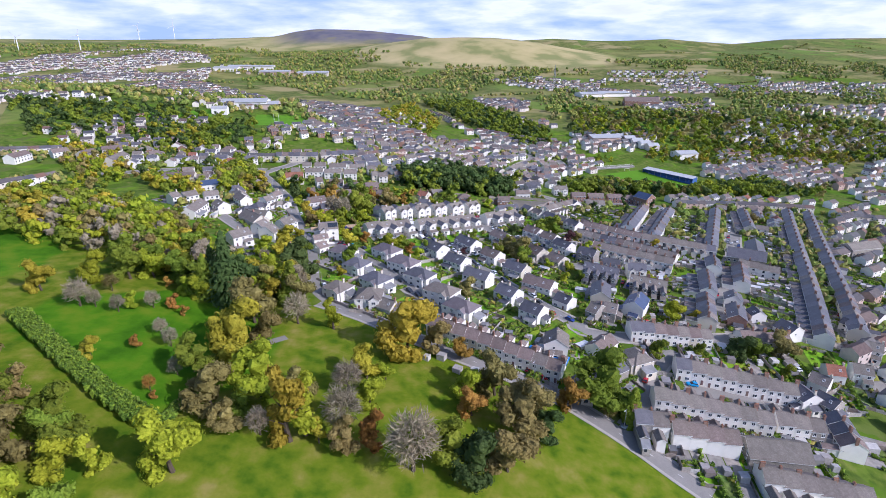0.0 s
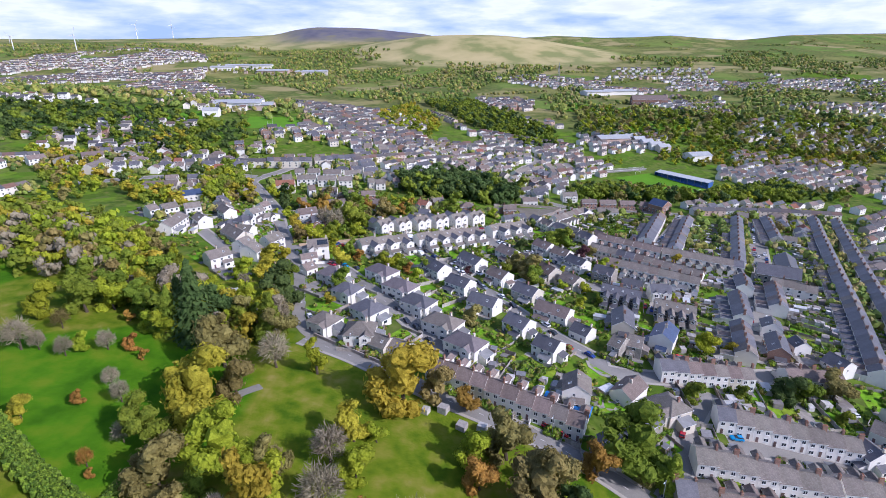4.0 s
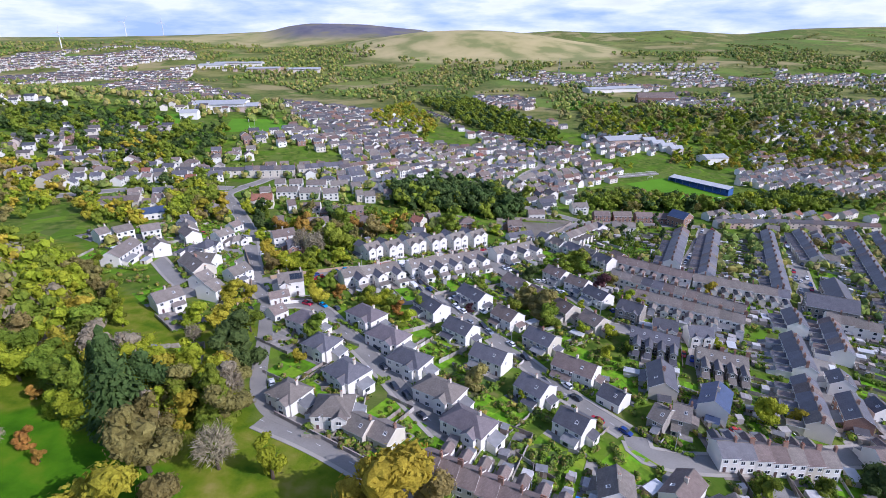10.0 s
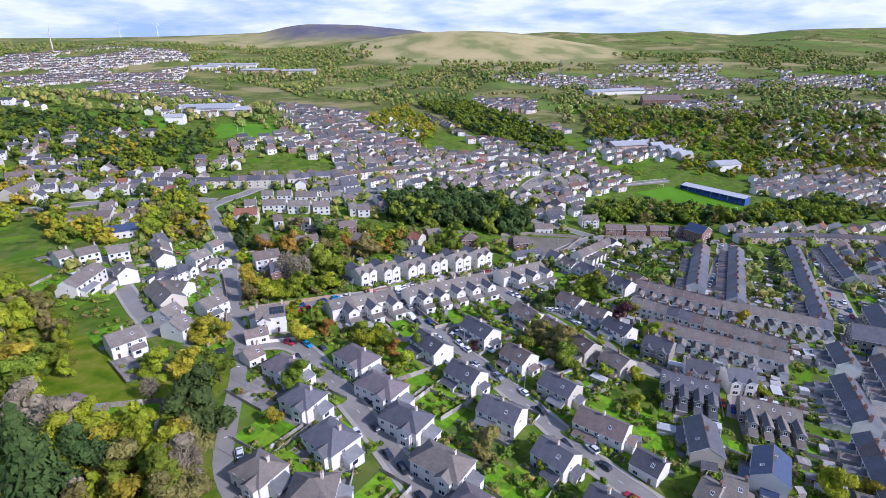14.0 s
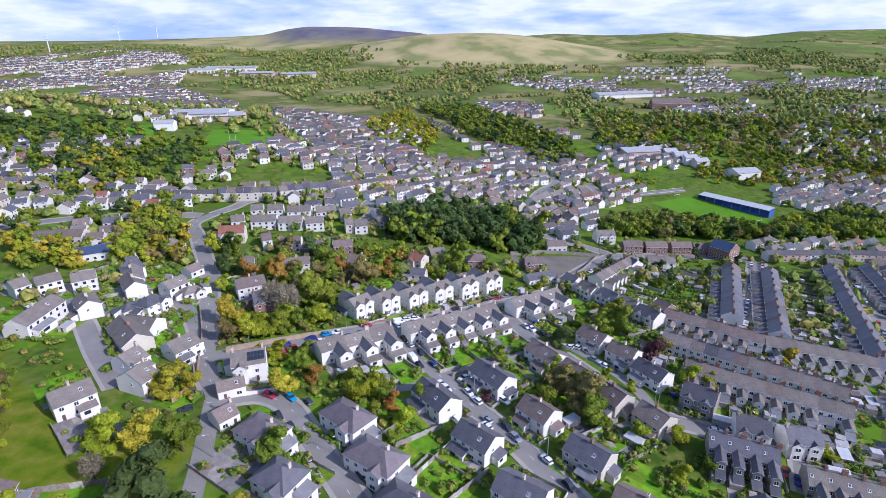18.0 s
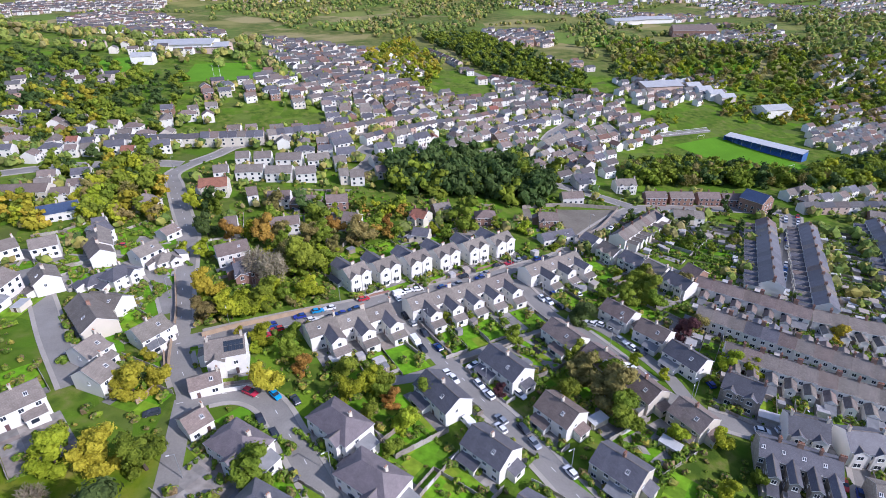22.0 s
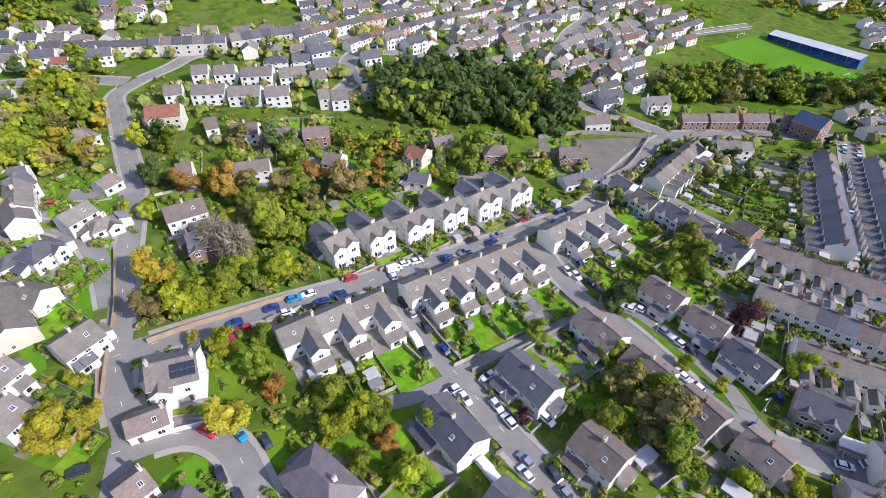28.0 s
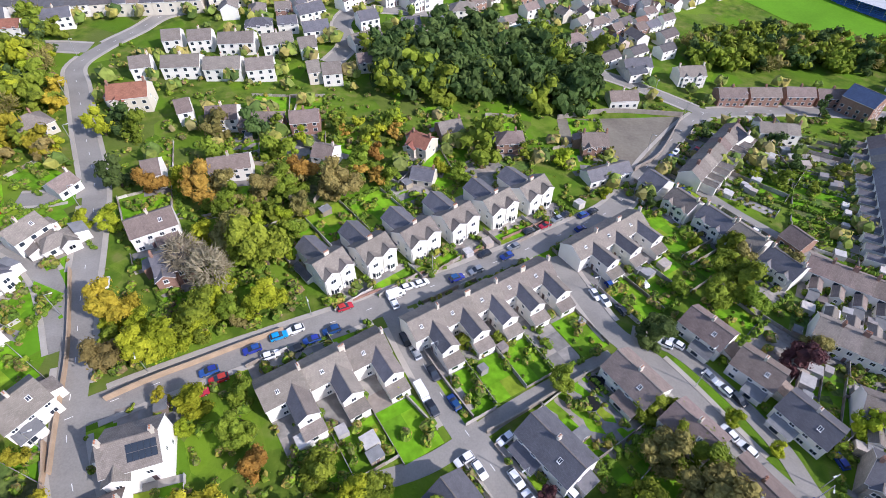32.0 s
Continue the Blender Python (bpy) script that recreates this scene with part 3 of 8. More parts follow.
def house(kind, x, y, yaw, L, D, E, roof, wall):
    yaw = facing(x, y, yaw)
    n = int(kind[4:]) if kind.startswith("wing") else max(1, round(L / 5.2)) if kind in ("terr", "tera", "row") else 1
    wide = max(L, 5.0) + (D * 0.62 if kind == "hip" else 0)
    a = radians(yaw)
    for i in range(n):
        k = ((i + 0.5) / n - 0.5) * wide
        PLACED.append((x + k * math.cos(a), y + k * math.sin(a), math.cos(a), math.sin(a), wide / n / 2, D / 2))
        PLOTS.append((x + k * math.cos(a), y + k * math.sin(a), yaw, wide / n, D, kind[:4]))
    far = math.hypot(x, y - 30) > 215
    if kind in ("terr", "tera", "row") and math.hypot(x, y - 110) > 290:
        m = max(1, round(L / 8.6))
        for i in range(m):
            k = ((i + 0.5) / m - 0.5) * L
            OUTLYING.append((x + k * math.cos(a), y + k * math.sin(a), height(x + k * math.cos(a), y + k * math.sin(a)), L / m * 1.03, E * 1.45, a))
        return None
    if kind in ("terr", "tera", "row"):
        return terrace(kind, x, y, yaw, L, D, E, roof, wall, far)
    if kind.startswith("wing"):
        return wing_row(x, y, yaw, L, D, E, roof, wall, int(kind[4:]))
    L, lab = r5(max(L, 5.0)), f"{FINISH[wall]} house with {WORDS[roof]} roof"
    if kind == "hip":
        L = r5(L + D * 0.62)
        h = root("detached_house", x, y, yaw, f"hipped {lab} in its garden", "house")
        shell(h, L, D, E, roof, wall, True)
        openings(h, L, D, E)
        put("window", window_mesh(1.5, 1.25), h, pose(L / 2, 0, 1.35, 0, 0, 90))
        if E > 4:
            put("window", window_mesh(1.2, 1.25), h, pose(L / 2, -1, 3.9, 0, 0, 90))
            put("window", window_mesh(1.2, 1.25), h, pose(-L / 2, -1, 3.9, 0, 0, -90))
        stack(h, L * 0.2, 1.2, E, D, 0.9, wall)
        if not far:
            put("lean_to", lean_to_mesh(4.0, 2.8, 2.5, roof, wall), h, pose(-L / 2, 0.8, 0, 0, 0, -90))
            gabled_wing(h, L * 0.24, -D / 2 + 2.6, 4.2, 4.2, E - 0.2, roof, wall)
            put("window", window_mesh(1.8, 1.4), h, pose(L * 0.24, -D / 2 - 1.41, 1.4))
            put("window", window_mesh(1.5, 1.2), h, pose(L * 0.24, -D / 2 - 1.41, E - 1.3))
            put("flat_extension", lean_to_mesh(5.0, 3.2, 2.4, "felt", wall), h, pose(L / 2, 0.6, 0, 0, 0, 90))
        return h
    if kind == "semi":
        h = root("gabled_villa", x, y, yaw, f"white double-gabled villa with {WORDS[roof]} roof on the avenue", "house", "villas along the avenue")
        shell(h, L, D, E, roof, wall)
        for q in (-1, 1):
            gabled_wing(h, q * L / 4, -D / 2 + 2.2, L / 2 - 0.4, 2.5, E + 0.4, "grey", wall)
            put("bay_window", bay_mesh(2.7), h, pose(q * L / 4, -D / 2 - 0.3, 0))
            put("window", window_mesh(1.6, 1.3), h, pose(q * L / 4, -D / 2 - 0.31, 4.5))
            put("window", window_mesh(0.6, 0.6), h, pose(q * L / 4, -D / 2 - 0.31, 6.6))
            put("window", window_mesh(0.7, 1.1), h, pose(q * 0.5 + 0.3 * q, -D / 2 - 0.3, 1.4))
        gabled_wing(h, 0, D / 2 - 2, L * 0.66, 9.0, E - 0.4, "slate", wall, 1)
        put("side_porch", lean_to_mesh(7.0, 1.8, 2.2, "slate", wall), h, pose(-L / 2, D / 2 + 1, 0, 0, 0, -90))
        for z in (1.5, 4.2):
            for q in (-2.2, 1.2):
                put("window", window_mesh(0.8, 1.2), h, pose(-L / 2, q, z, 0, 0, -90))
        stack(h, 0, 0.4, E, D, 1.4, wall)
        return h
    if kind == "twin":
        h = root("bay_fronted_house", x, y, yaw, f"bay-fronted {lab}", "house")
        shell(h, L, D, E, roof, wall)
        for q in (-1, 1):
            gabled_wing(h, q * L / 4, -D / 2 + 2.4, 3.2, 3.2, E - 0.2, roof, wall)
            put("window", window_mesh(1.8, 1.4), h, pose(q * L / 4, -D / 2 - 0.61, 1.5))
            put("window", window_mesh(1.6, 1.3), h, pose(q * L / 4, -D / 2 - 0.61, 4.1))
            put("door", door_mesh(), h, pose(q * 0.8, -D / 2, 0.05))
            put("window", window_mesh(0.9, 1.2), h, pose(q * 0.8, -D / 2, 4.0))
            stack(h, q * (L / 2 - 0.6), 0, E, D, 0.9, wall)
        return h
    if kind == "villa":
        h = root("villa", x, y, yaw, f"large {lab} at the corner", "house")
        L = max(L, 8.0)
        shell(h, L, D, E, roof, wall)
        gabled_wing(h, -L / 4, -D / 2 + 3.0, 4.4, 4.4, E - 0.6, roof, wall)
        put("window", window_mesh(1.4, 1.3), h, pose(-L / 4, -D / 2 - 1.51, 1.5))
        put("window", window_mesh(1.2, 1.3), h, pose(-L / 4, -D / 2 - 1.51, 4.2))
        openings(h, L * 0.55, D, E, x0=L * 0.22)
        put("lean_to", lean_to_mesh(3.6, 2.6, 4.6, roof, wall), h, pose(-L / 2, 1.6, 0, 0, 0, -90))
        put("window", window_mesh(0.9, 1.2), h, pose(L / 2, -1.4, 4.4, 0, 0, 90))
        put("window", window_mesh(0.9, 1.2), h, pose(L / 2, 1.2, 1.6, 0, 0, 90))
        if wall == "white":
            m = pose(L * 0.22, -D / 4, E + D / 4 * TAN + 0.14, math.degrees(math.atan(TAN)), 0, 0)
            for i in range(5):
                for j in range(2):
                    put("solar_panel", solar_mesh(), h, m @ pose(-2.1 + i * 1.05, -0.8 + j * 1.6, 0))
        stack(h, L / 2 - 0.7, 0, E, D, 0.9, wall)
        stack(h, -L / 2 + 0.7, 0, E, D, 0.9, wall)
        return h
    if kind in ("shed", "block"):
        h = root("workshop" if kind == "shed" else "brick_hall", x, y, yaw, f"big {FINISH[wall]} building with {WORDS[roof]} roof", "building")
        shell(h, L, D, E, roof, wall)
        openings(h, L, D, E, floors=(1.8, 4.4) if E < 6 else (1.5, 4.2, 6.6))
        for z in ((1.8, 4.4) if E < 6 else (1.5, 4.2, 6.6)):
            for q in (-3, 0, 3):
                put("window", window_mesh(1.2, 1.4), h, pose(L / 2, q, z, 0, 0, 90))
                put("window", window_mesh(1.2, 1.4), h, pose(-L / 2, q, z, 0, 0, -90))
        return h
    h = root("house", x, y, yaw, f"{lab} among gardens", "house")
    shell(h, L, D, E, roof, wall)
    openings(h, L, D, E)
    for q in (-1, 1):
        if not far and RNG.random() < 0.75:
            put("window", window_mesh(0.9, 1.1), h, pose(q * L / 2, -0.8, 3.9 if E > 4.2 else 1.4, 0, 0, 90 * q))
    if L > 9:
        stack(h, 0, 0.3, E, D, 1.0, wall)
    elif not far or RNG.random() < 0.4:
        stack(h, L / 2 - 0.5, 0.2, E, D, 0.9, wall)
    if not far:
        if E > 4.2:
            put("lean_to", lean_to_mesh(r5(L * 0.45), 2.6, 2.4, RNG.choice((roof, "felt")), wall), h, pose(RNG.choice((-1, 1)) * L * 0.2, -D / 2, 0))
            if RNG.random() < 0.7:
                put("side_porch", lean_to_mesh(4.0, 2.4, 2.3, roof, wall), h, pose(L / 2, 0.5, 0, 0, 0, 90))
        put("skylight", window_mesh(0.9, 1.1), h, pose(L * 0.2, -D / 4, E + D / 4 * TAN + 0.12, -math.degrees(math.atan(1 / TAN)), 0, 0))
    return h


def wing_row(x, y, yaw, L, D, E, roof, wall, n):
    u = L / n
    a = radians(yaw)
    for i in range(n):
        k = (i + 0.5) * u - L / 2
        h = root("gabled_terrace_house", x + k * math.cos(a), y + k * math.sin(a), yaw, f"{FINISH[wall]} terrace house with tall back wing and {WORDS[roof]} roof", "house", "gabled terrace houses")
        W = r5(u) if u > 5 else round(u, 1)
        shell(h, W, D, E, roof, wall)
        ww = min(4.6, u * 0.52)
        wx = (u - ww) / 2 - 0.5
        gabled_wing(h, wx, -D / 2 + 3.0, ww, 9.0, E - 0.1, "grey" if roof == "grey" else "slate", wall)
        # dark sheet: shade put into colour on the slope turned from the sun
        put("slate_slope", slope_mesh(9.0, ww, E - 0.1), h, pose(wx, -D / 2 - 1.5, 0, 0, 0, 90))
        put("lean_to", lean_to_mesh(round(ww, 1), 2.6, 2.3, roof, wall), h, pose(wx, -D / 2 - 6.0, 0))
        put("window", window_mesh(1.2, 1.3), h, pose(wx, -D / 2 - 6.01, 4.2))
        for z in (1.4, 4.0):
            put("window", window_mesh(0.9, 1.2), h, pose(wx - ww / 2, -D / 2 - 3, z, 0, 0, -90))
            put("window", window_mesh(1.1, 1.2), h, pose(wx - ww / 2 - 1.0, -D / 2, z))
        put("door", door_mesh(), h, pose(wx - ww / 2, -D / 2 - 1.2, 0.05, 0, 0, -90))
        stack(h, u / 2 - 0.3, 0, E, D, 1.4 if i % 2 else 0.9, wall)
        put("skylight", window_mesh(0.8, 0.9), h, pose(wx - ww / 2 - 0.9, -D / 4, E + D / 4 * TAN + 0.12, -58, 0, 0))


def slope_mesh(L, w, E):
    """A covering in the dark slate colour that paints shade onto one slope of a wing."""

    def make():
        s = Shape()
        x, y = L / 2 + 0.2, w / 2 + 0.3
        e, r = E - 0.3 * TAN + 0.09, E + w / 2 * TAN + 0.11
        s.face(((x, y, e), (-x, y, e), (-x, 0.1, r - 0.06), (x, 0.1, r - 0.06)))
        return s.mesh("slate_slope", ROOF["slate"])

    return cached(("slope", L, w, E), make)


def terrace(kind, x, y, yaw, L, D, E, roof, wall, far):
    n = max(1, round(L / 5.2))
    u = L / n
    a = radians(yaw)
    W = round(u * 4) / 4
    grp = f"{FINISH[wall]} terrace"
    for i in range(n):
        k = (i + 0.5) * u - L / 2
        hx, hy = x + k * math.cos(a), y + k * math.sin(a)
        w = wall if RNG.random() < 0.7 else RNG.choice(("white", "white", "cream"))
        rf = roof if RNG.random() < 0.75 else RNG.choice(("grey", "slate", "brown"))
        h = root("terraced_house", hx, hy, yaw, f"{FINISH[w]} terraced house with {WORDS[rf]} roof", "house", grp)
        shell(h, W + 0.02, D, E, rf, w, names=("wall", "roof"))
        if kind == "row":
            gabled_wing(h, 0, -D / 2 + 2.0, W * 0.62, 2.5, E - 0.2, rf, "white")
            if not far:
                put("window", window_mesh(1.4, 1.3), h, pose(0, -D / 2 - 0.51, 3.6))
            continue
        openings(h, W, D, E, every=2.5, floors=(1.3, 3.9))
        back = -1 if kind == "tera" else 1
        if far:
            if i % 2 == 0:
                stack(h, W / 2, 0, E, D, 1.0, "stone")
            if back < 0 or i % 3 == 0:
                gabled_wing(h, W * 0.2, back * (D / 2 - 1), 2.75, 6.0, E - 1.6, rf, w, back)
            continue
        stack(h, W / 2, 0, E, D, 1.4 if i % 2 else 0.9, "stone")
        turn = 180 if back > 0 else 0
        if RNG.random() < 0.85:
            gabled_wing(h, W * 0.2, back * (D / 2 - 1), 2.75, 6.0, E - 1.6, rf, w, back)
            if back < 0:
                put("window", window_mesh(0.9, 1.1), h, pose(W * 0.2, -D / 2 - 5.01, 2.6))
            if RNG.random() < 0.6:
                put("lean_to", lean_to_mesh(2.5, 3.0, 2.3, "felt", w), h, pose(W * 0.2, back * (D / 2 + 5.0), 0, 0, 0, turn))
        else:
            put("lean_to", lean_to_mesh(4.5, 3.0, 2.3, "felt", w), h, pose(0, back * D / 2, 0, 0, 0, turn))

# ---- plants kit ----
TREE_RNG = np.random.default_rng(11)


def ico(level):
    bm = bmesh.new()
    bmesh.ops.create_icosphere(bm, subdivisions=level, radius=1.0)
    v = np.array([q.co[:] for q in bm.verts])
    f = np.array([[w.index for w in q.verts] for q in bm.faces])
    bm.free()
    return v, f


ICO1, ICO2 = ico(1), ico(2)


def lump(rng, center, radius, base=ICO2, rough=0.24):
    """One uneven mass of leaves."""
    v, f = base
    k = 1 + rough * rng.standard_normal(len(v))[:, None]
    return v * k * np.asarray(radius) + center, f


def sprays(rng, points, outward, size):
    """Small leaf sprays: one bent quad each, standing at all angles."""
    n = len(points)
    a = rng.standard_normal((n, 3))
    a -= 0.8 * (a * outward).sum(1, keepdims=True) * outward
    a /= np.linalg.norm(a, axis=1, keepdims=True)
    b = np.cross(a, outward + 0.4 * rng.standard_normal((n, 3)))
    b /= np.linalg.norm(b, axis=1, keepdims=True) + 1e-9
    s = (size * rng.uniform(0.55, 1.35, n))[:, None]
    v = np.stack([points - a * s, points - b * s * 0.6, points + a * s, points + b * s * 0.6], 1).reshape(-1, 3)
    f = (np.arange(n)[:, None] * 4 + np.arange(4)[None])
    return v, f


def mesh_of(name, chunks, material):
    verts, faces, k = [], [], 0
    for v, f in chunks:
        verts.append(v)
        faces += (np.asarray(f) + k).tolist()
        k += len(v)
    me = bpy.data.meshes.new(name)
    me.from_pydata(np.concatenate(verts).tolist(), [], faces)
    me.materials.append(material)
    return me


def crown_chunks(kind, seed, fine, dense=1.0):
    """A crown one metre high and about as wide as its kind is; z from 0 to 1."""
    rng = np.random.default_rng(seed)
    out = []
    if kind in ("round", "tall"):
        wide = 0.37 if kind == "round" else 0.22
        n = 22 if fine else 10
        mids = [(0, 0, 0.45), (0, 0, 0.66)]
        for i in range(n):
            a, z = i * 2.4 + rng.uniform(-0.4, 0.4), 0.2 + 0.74 * ((i * 0.618 + rng.uniform(-0.06, 0.06)) % 1.0)
            r = wide * 0.86 * math.sqrt(max(0.04, 1 - ((z - 0.52) / 0.48) ** 2)) * rng.uniform(0.72, 1.04)
            mids.append((r * math.cos(a), r * math.sin(a), z))
        for i, c in enumerate(mids):
            q = wide * (rng.uniform(0.27, 0.4) if fine else rng.uniform(0.36, 0.5)) if i > 1 else wide * 0.5
            out.append(lump(rng, c, (q * 0.8, q * 0.8, q * 0.76), ICO2 if fine and dense == 1.0 else ICO1, 0.2))
            m = int((64 if fine else 18) * dense)
            d = rng.standard_normal((m, 3))
            d[:, 2] = np.abs(d[:, 2]) * 0.9 - 0.3
            d /= np.linalg.norm(d, axis=1, keepdims=True)
            out.append(sprays(rng, np.asarray(c) + d * q * rng.uniform(0.75, 1.25, (m, 1)), d, (0.028 if fine else 0.062) * dense ** -0.5))
    elif kind == "cone":
        for i in range(9):
            z = 0.08 + i * 0.1
            q = 0.26 * (1 - z) ** 0.8 + 0.03
            for _ in range(4 if fine else 2):
                a = rng.uniform(0, 6.28)
                c = (q * 0.45 * math.cos(a), q * 0.45 * math.sin(a), z)
                out.append(lump(rng, c, (q * 0.7, q * 0.7, 0.1), ICO1, 0.2))
                d = rng.standard_normal((40 if fine else 14, 3))
                d /= np.linalg.norm(d, axis=1, keepdims=True)
                out.append(sprays(rng, np.asarray(c) + d * (q * 0.75, q * 0.75, 0.11), d, 0.035))
    elif kind == "fir":
        for i in range(13):
            z = 0.1 + i * 0.068
            q = 0.36 * (1 - z) ** 0.85 + 0.02
            out.append(lump(rng, (0, 0, z), (q * 0.55, q * 0.55, 0.06), ICO1, 0.2))
            m = 60 if fine else 16
            t, r = rng.uniform(0, 6.28, m), q * rng.uniform(0.45, 1.08, m)
            d = np.stack([np.cos(t), np.sin(t), np.full(m, 0.5)], 1)
            out.append(sprays(rng, np.stack([r * d[:, 0], r * d[:, 1], z - 0.07 * r / q + 0.015 * rng.standard_normal(m)], 1), d, 0.03))
            k = 15 if fine else 9
            for j in range(k):
                a = 6.28 * (j + rng.uniform(-0.3, 0.3)) / k
                w, d = np.array((math.cos(a), math.sin(a), 0.0)), rng.uniform(0.75, 1.1)
                side = np.array((-w[1], w[0], 0.0))
                for t0, t1 in ((0.15, 0.6), (0.5, 1.0)):
                    p0, p1 = w * q * d * t0, w * q * d * t1
                    z0, z1 = z - 0.05 * t0, z - 0.075 * t1 + 0.012 * rng.standard_normal()
                    wd = q * 0.17 * (1.25 - t1 * 0.75)
                    v = np.array([p0 - side * wd, p1 - side * wd * 0.35, p1 + side * wd * 0.35, p0 + side * wd])
                    v[:, 2] = (z0, z1, z1, z0)
                    out.append((v, np.array([[0, 1, 2, 3]])))
    else:
        def branch(p, d, length, w, depth):
            q = p + d * length
            side = np.cross(d, rng.standard_normal(3))
            side /= np.linalg.norm(side) + 1e-9
            up = np.cross(d, side)
            v = np.concatenate([[p + a * w for a in (side, up, -side, -up)], [q + a * w * 0.55 for a in (side, up, -side, -up)]])
            out.append((v, np.array([[0, 1, 5, 4], [1, 2, 6, 5], [2, 3, 7, 6], [3, 0, 4, 7]])))
            if depth:
                for _ in range(4 if depth > 1 else 6):
                    nd = d + 0.62 * rng.standard_normal(3) + (0, 0, 0.18)
                    branch(p + d * length * rng.uniform(0.45, 1.0), nd / np.linalg.norm(nd), length * rng.uniform(0.5, 0.72), w * 0.5, depth - 1)

        for _ in range(11 if fine else 5):
            d = np.array((rng.normal() * 0.5, rng.normal() * 0.5, 0.75))
            branch(np.array((0, 0, rng.uniform(0.15, 0.4))), d / np.linalg.norm(d), 0.30, 0.011, 2)
        m = 800 if fine else 320
        d = rng.standard_normal((m, 3))
        d[:, 2] = np.abs(d[:, 2]) - 0.35
        d /= np.linalg.norm(d, axis=1, keepdims=True)
        tips = np.array((0, 0, 0.5)) + d * (0.36, 0.36, 0.44) * (rng.uniform(0.35, 1.0, (m, 1)) ** 0.5) * (1 + 0.12 * np.sin(7 * d[:, :1] + 5 * d[:, 1:2]))
        side = np.cross(d, rng.standard_normal((m, 3)))
        side /= np.linalg.norm(side, axis=1, keepdims=True)
        reach = d + 0.5 * rng.standard_normal((m, 3))
        reach *= 0.06 / np.linalg.norm(reach, axis=1, keepdims=True)
        w = 0.010 if fine else 0.016
        out.append((np.stack([tips - reach - side * w, tips + reach, tips - reach + side * w, tips - reach * 1.6], 1).reshape(-1, 3), np.arange(m)[:, None] * 4 + np.arange(4)[None]))
    return out


def trunk_mesh():
    def make():
        s, last = Shape(), None
        for z, r in ((-0.12, 0.05), (0.02, 0.034), (0.2, 0.027), (0.45, 0.018), (0.62, 0.008)):
            ring = [(r * math.cos(k * 1.047) + 0.02 * math.sin(z * 7), r * math.sin(k * 1.047), z) for k in range(6)]
            if last:
                for k in range(6):
                    s.face((last[k], last[(k + 1) % 6], ring[(k + 1) % 6], ring[k]))
            last = ring
        for k in range(5):
            a = k * 1.26
            b = (0.24 * math.cos(a), 0.24 * math.sin(a), 0.52 + 0.04 * k)
            c = (0, 0, 0.24 + 0.05 * k)
            s.face(((c[0], c[1], c[2] - 0.014), b, (c[0], c[1], c[2] + 0.014)))
            s.face(((c[0] - 0.012 * math.sin(a), c[1] + 0.012 * math.cos(a), c[2]), b, (c[0] + 0.012 * math.sin(a), c[1] - 0.012 * math.cos(a), c[2])))
        return s.mesh("trunk", M_BARK)

    return cached("trunk", make)


KINDS = {"round": "broad leafy tree", "tall": "tall narrow tree", "cone": "dense conical evergreen", "fir": "tall layered fir", "bare": "half-bare tree with fine twigs"}
HUES = {"green": "green", "dark": "dark green", "lime": "yellow-green", "gold": "golden autumn", "rust": "orange autumn", "brown": "brown autumn", "purple": "purple-leaved", "bare": "grey"}
TREES, STAND = [], []


def tree(x, y, h, kind, colour):
    far = math.hypot(x, y - 40) > 215
    seed = TREE_RNG.integers(0, 3 if far else 5)
    shape = "round" if kind == "bare" and h > 8.4 and colour != "bare" else kind
    me = cached(("crown", shape, colour, int(seed), far), lambda: mesh_of("crown", crown_chunks(shape, 100 + int(seed), not far), LEAF[colour]))
    k = h * TREE_RNG.uniform(0.92, 1.1)
    e = root("shrub" if h < 4.5 and kind == "round" else "tree", x, y, float(TREE_RNG.uniform(0, 360)), f"{HUES[colour]} {KINDS[kind]}", "shrub" if h < 4.5 and kind == "round" else "tree")
    w = k * TREE_RNG.uniform(0.9, 1.15) * (1.12 if shape == "round" else 1.0)
    low = -0.16 if shape in ("round", "tall") else -0.02
    put("crown", me, e, Matrix.Translation((0, 0, low * k)) @ Matrix.Diagonal((w, w, k * 1.1, 1)))
    put("trunk", trunk_mesh(), e, Matrix.Diagonal((k, k, k * 0.8, 1)))
    TREES.append((x, y, h))
    return e


def blocked(x, y, gap):
    """Whether a place lies on a street or in a house."""
    for px, py, c, s, hl, hd in PLACED:
        dx, dy = x - px, y - py
        if abs(dx) < 18 and abs(dy) < 18 and abs(dx * c + dy * s) < hl + gap and abs(dy * c - dx * s) < hd + gap:
            return True
    for pts, w in ROAD_PTS:
        if np.min((pts[:, 0] - x) ** 2 + (pts[:, 1] - y) ** 2) < (w / 2 + 1.2 + gap) ** 2:
            return True
    return False


ROAD_PTS = []


def cells(poly, step, rng, jitter=0.42, yaw=0.0):
    """Places about a step apart in a polygon, in rows that run at yaw."""
    p = np.array(poly, float)
    a = radians(yaw)
    r = np.array(((math.cos(a), math.sin(a)), (-math.sin(a), math.cos(a))))
    q = p @ r.T
    gx, gy = np.meshgrid(np.arange(q[:, 0].min(), q[:, 0].max(), step), np.arange(q[:, 1].min(), q[:, 1].max(), step))
    g = np.stack([gx.ravel(), gy.ravel()], 1)
    g += rng.uniform(-jitter, jitter, g.shape) * step
    g = g @ r
    return g[inside(g[:, 0], g[:, 1], poly)]


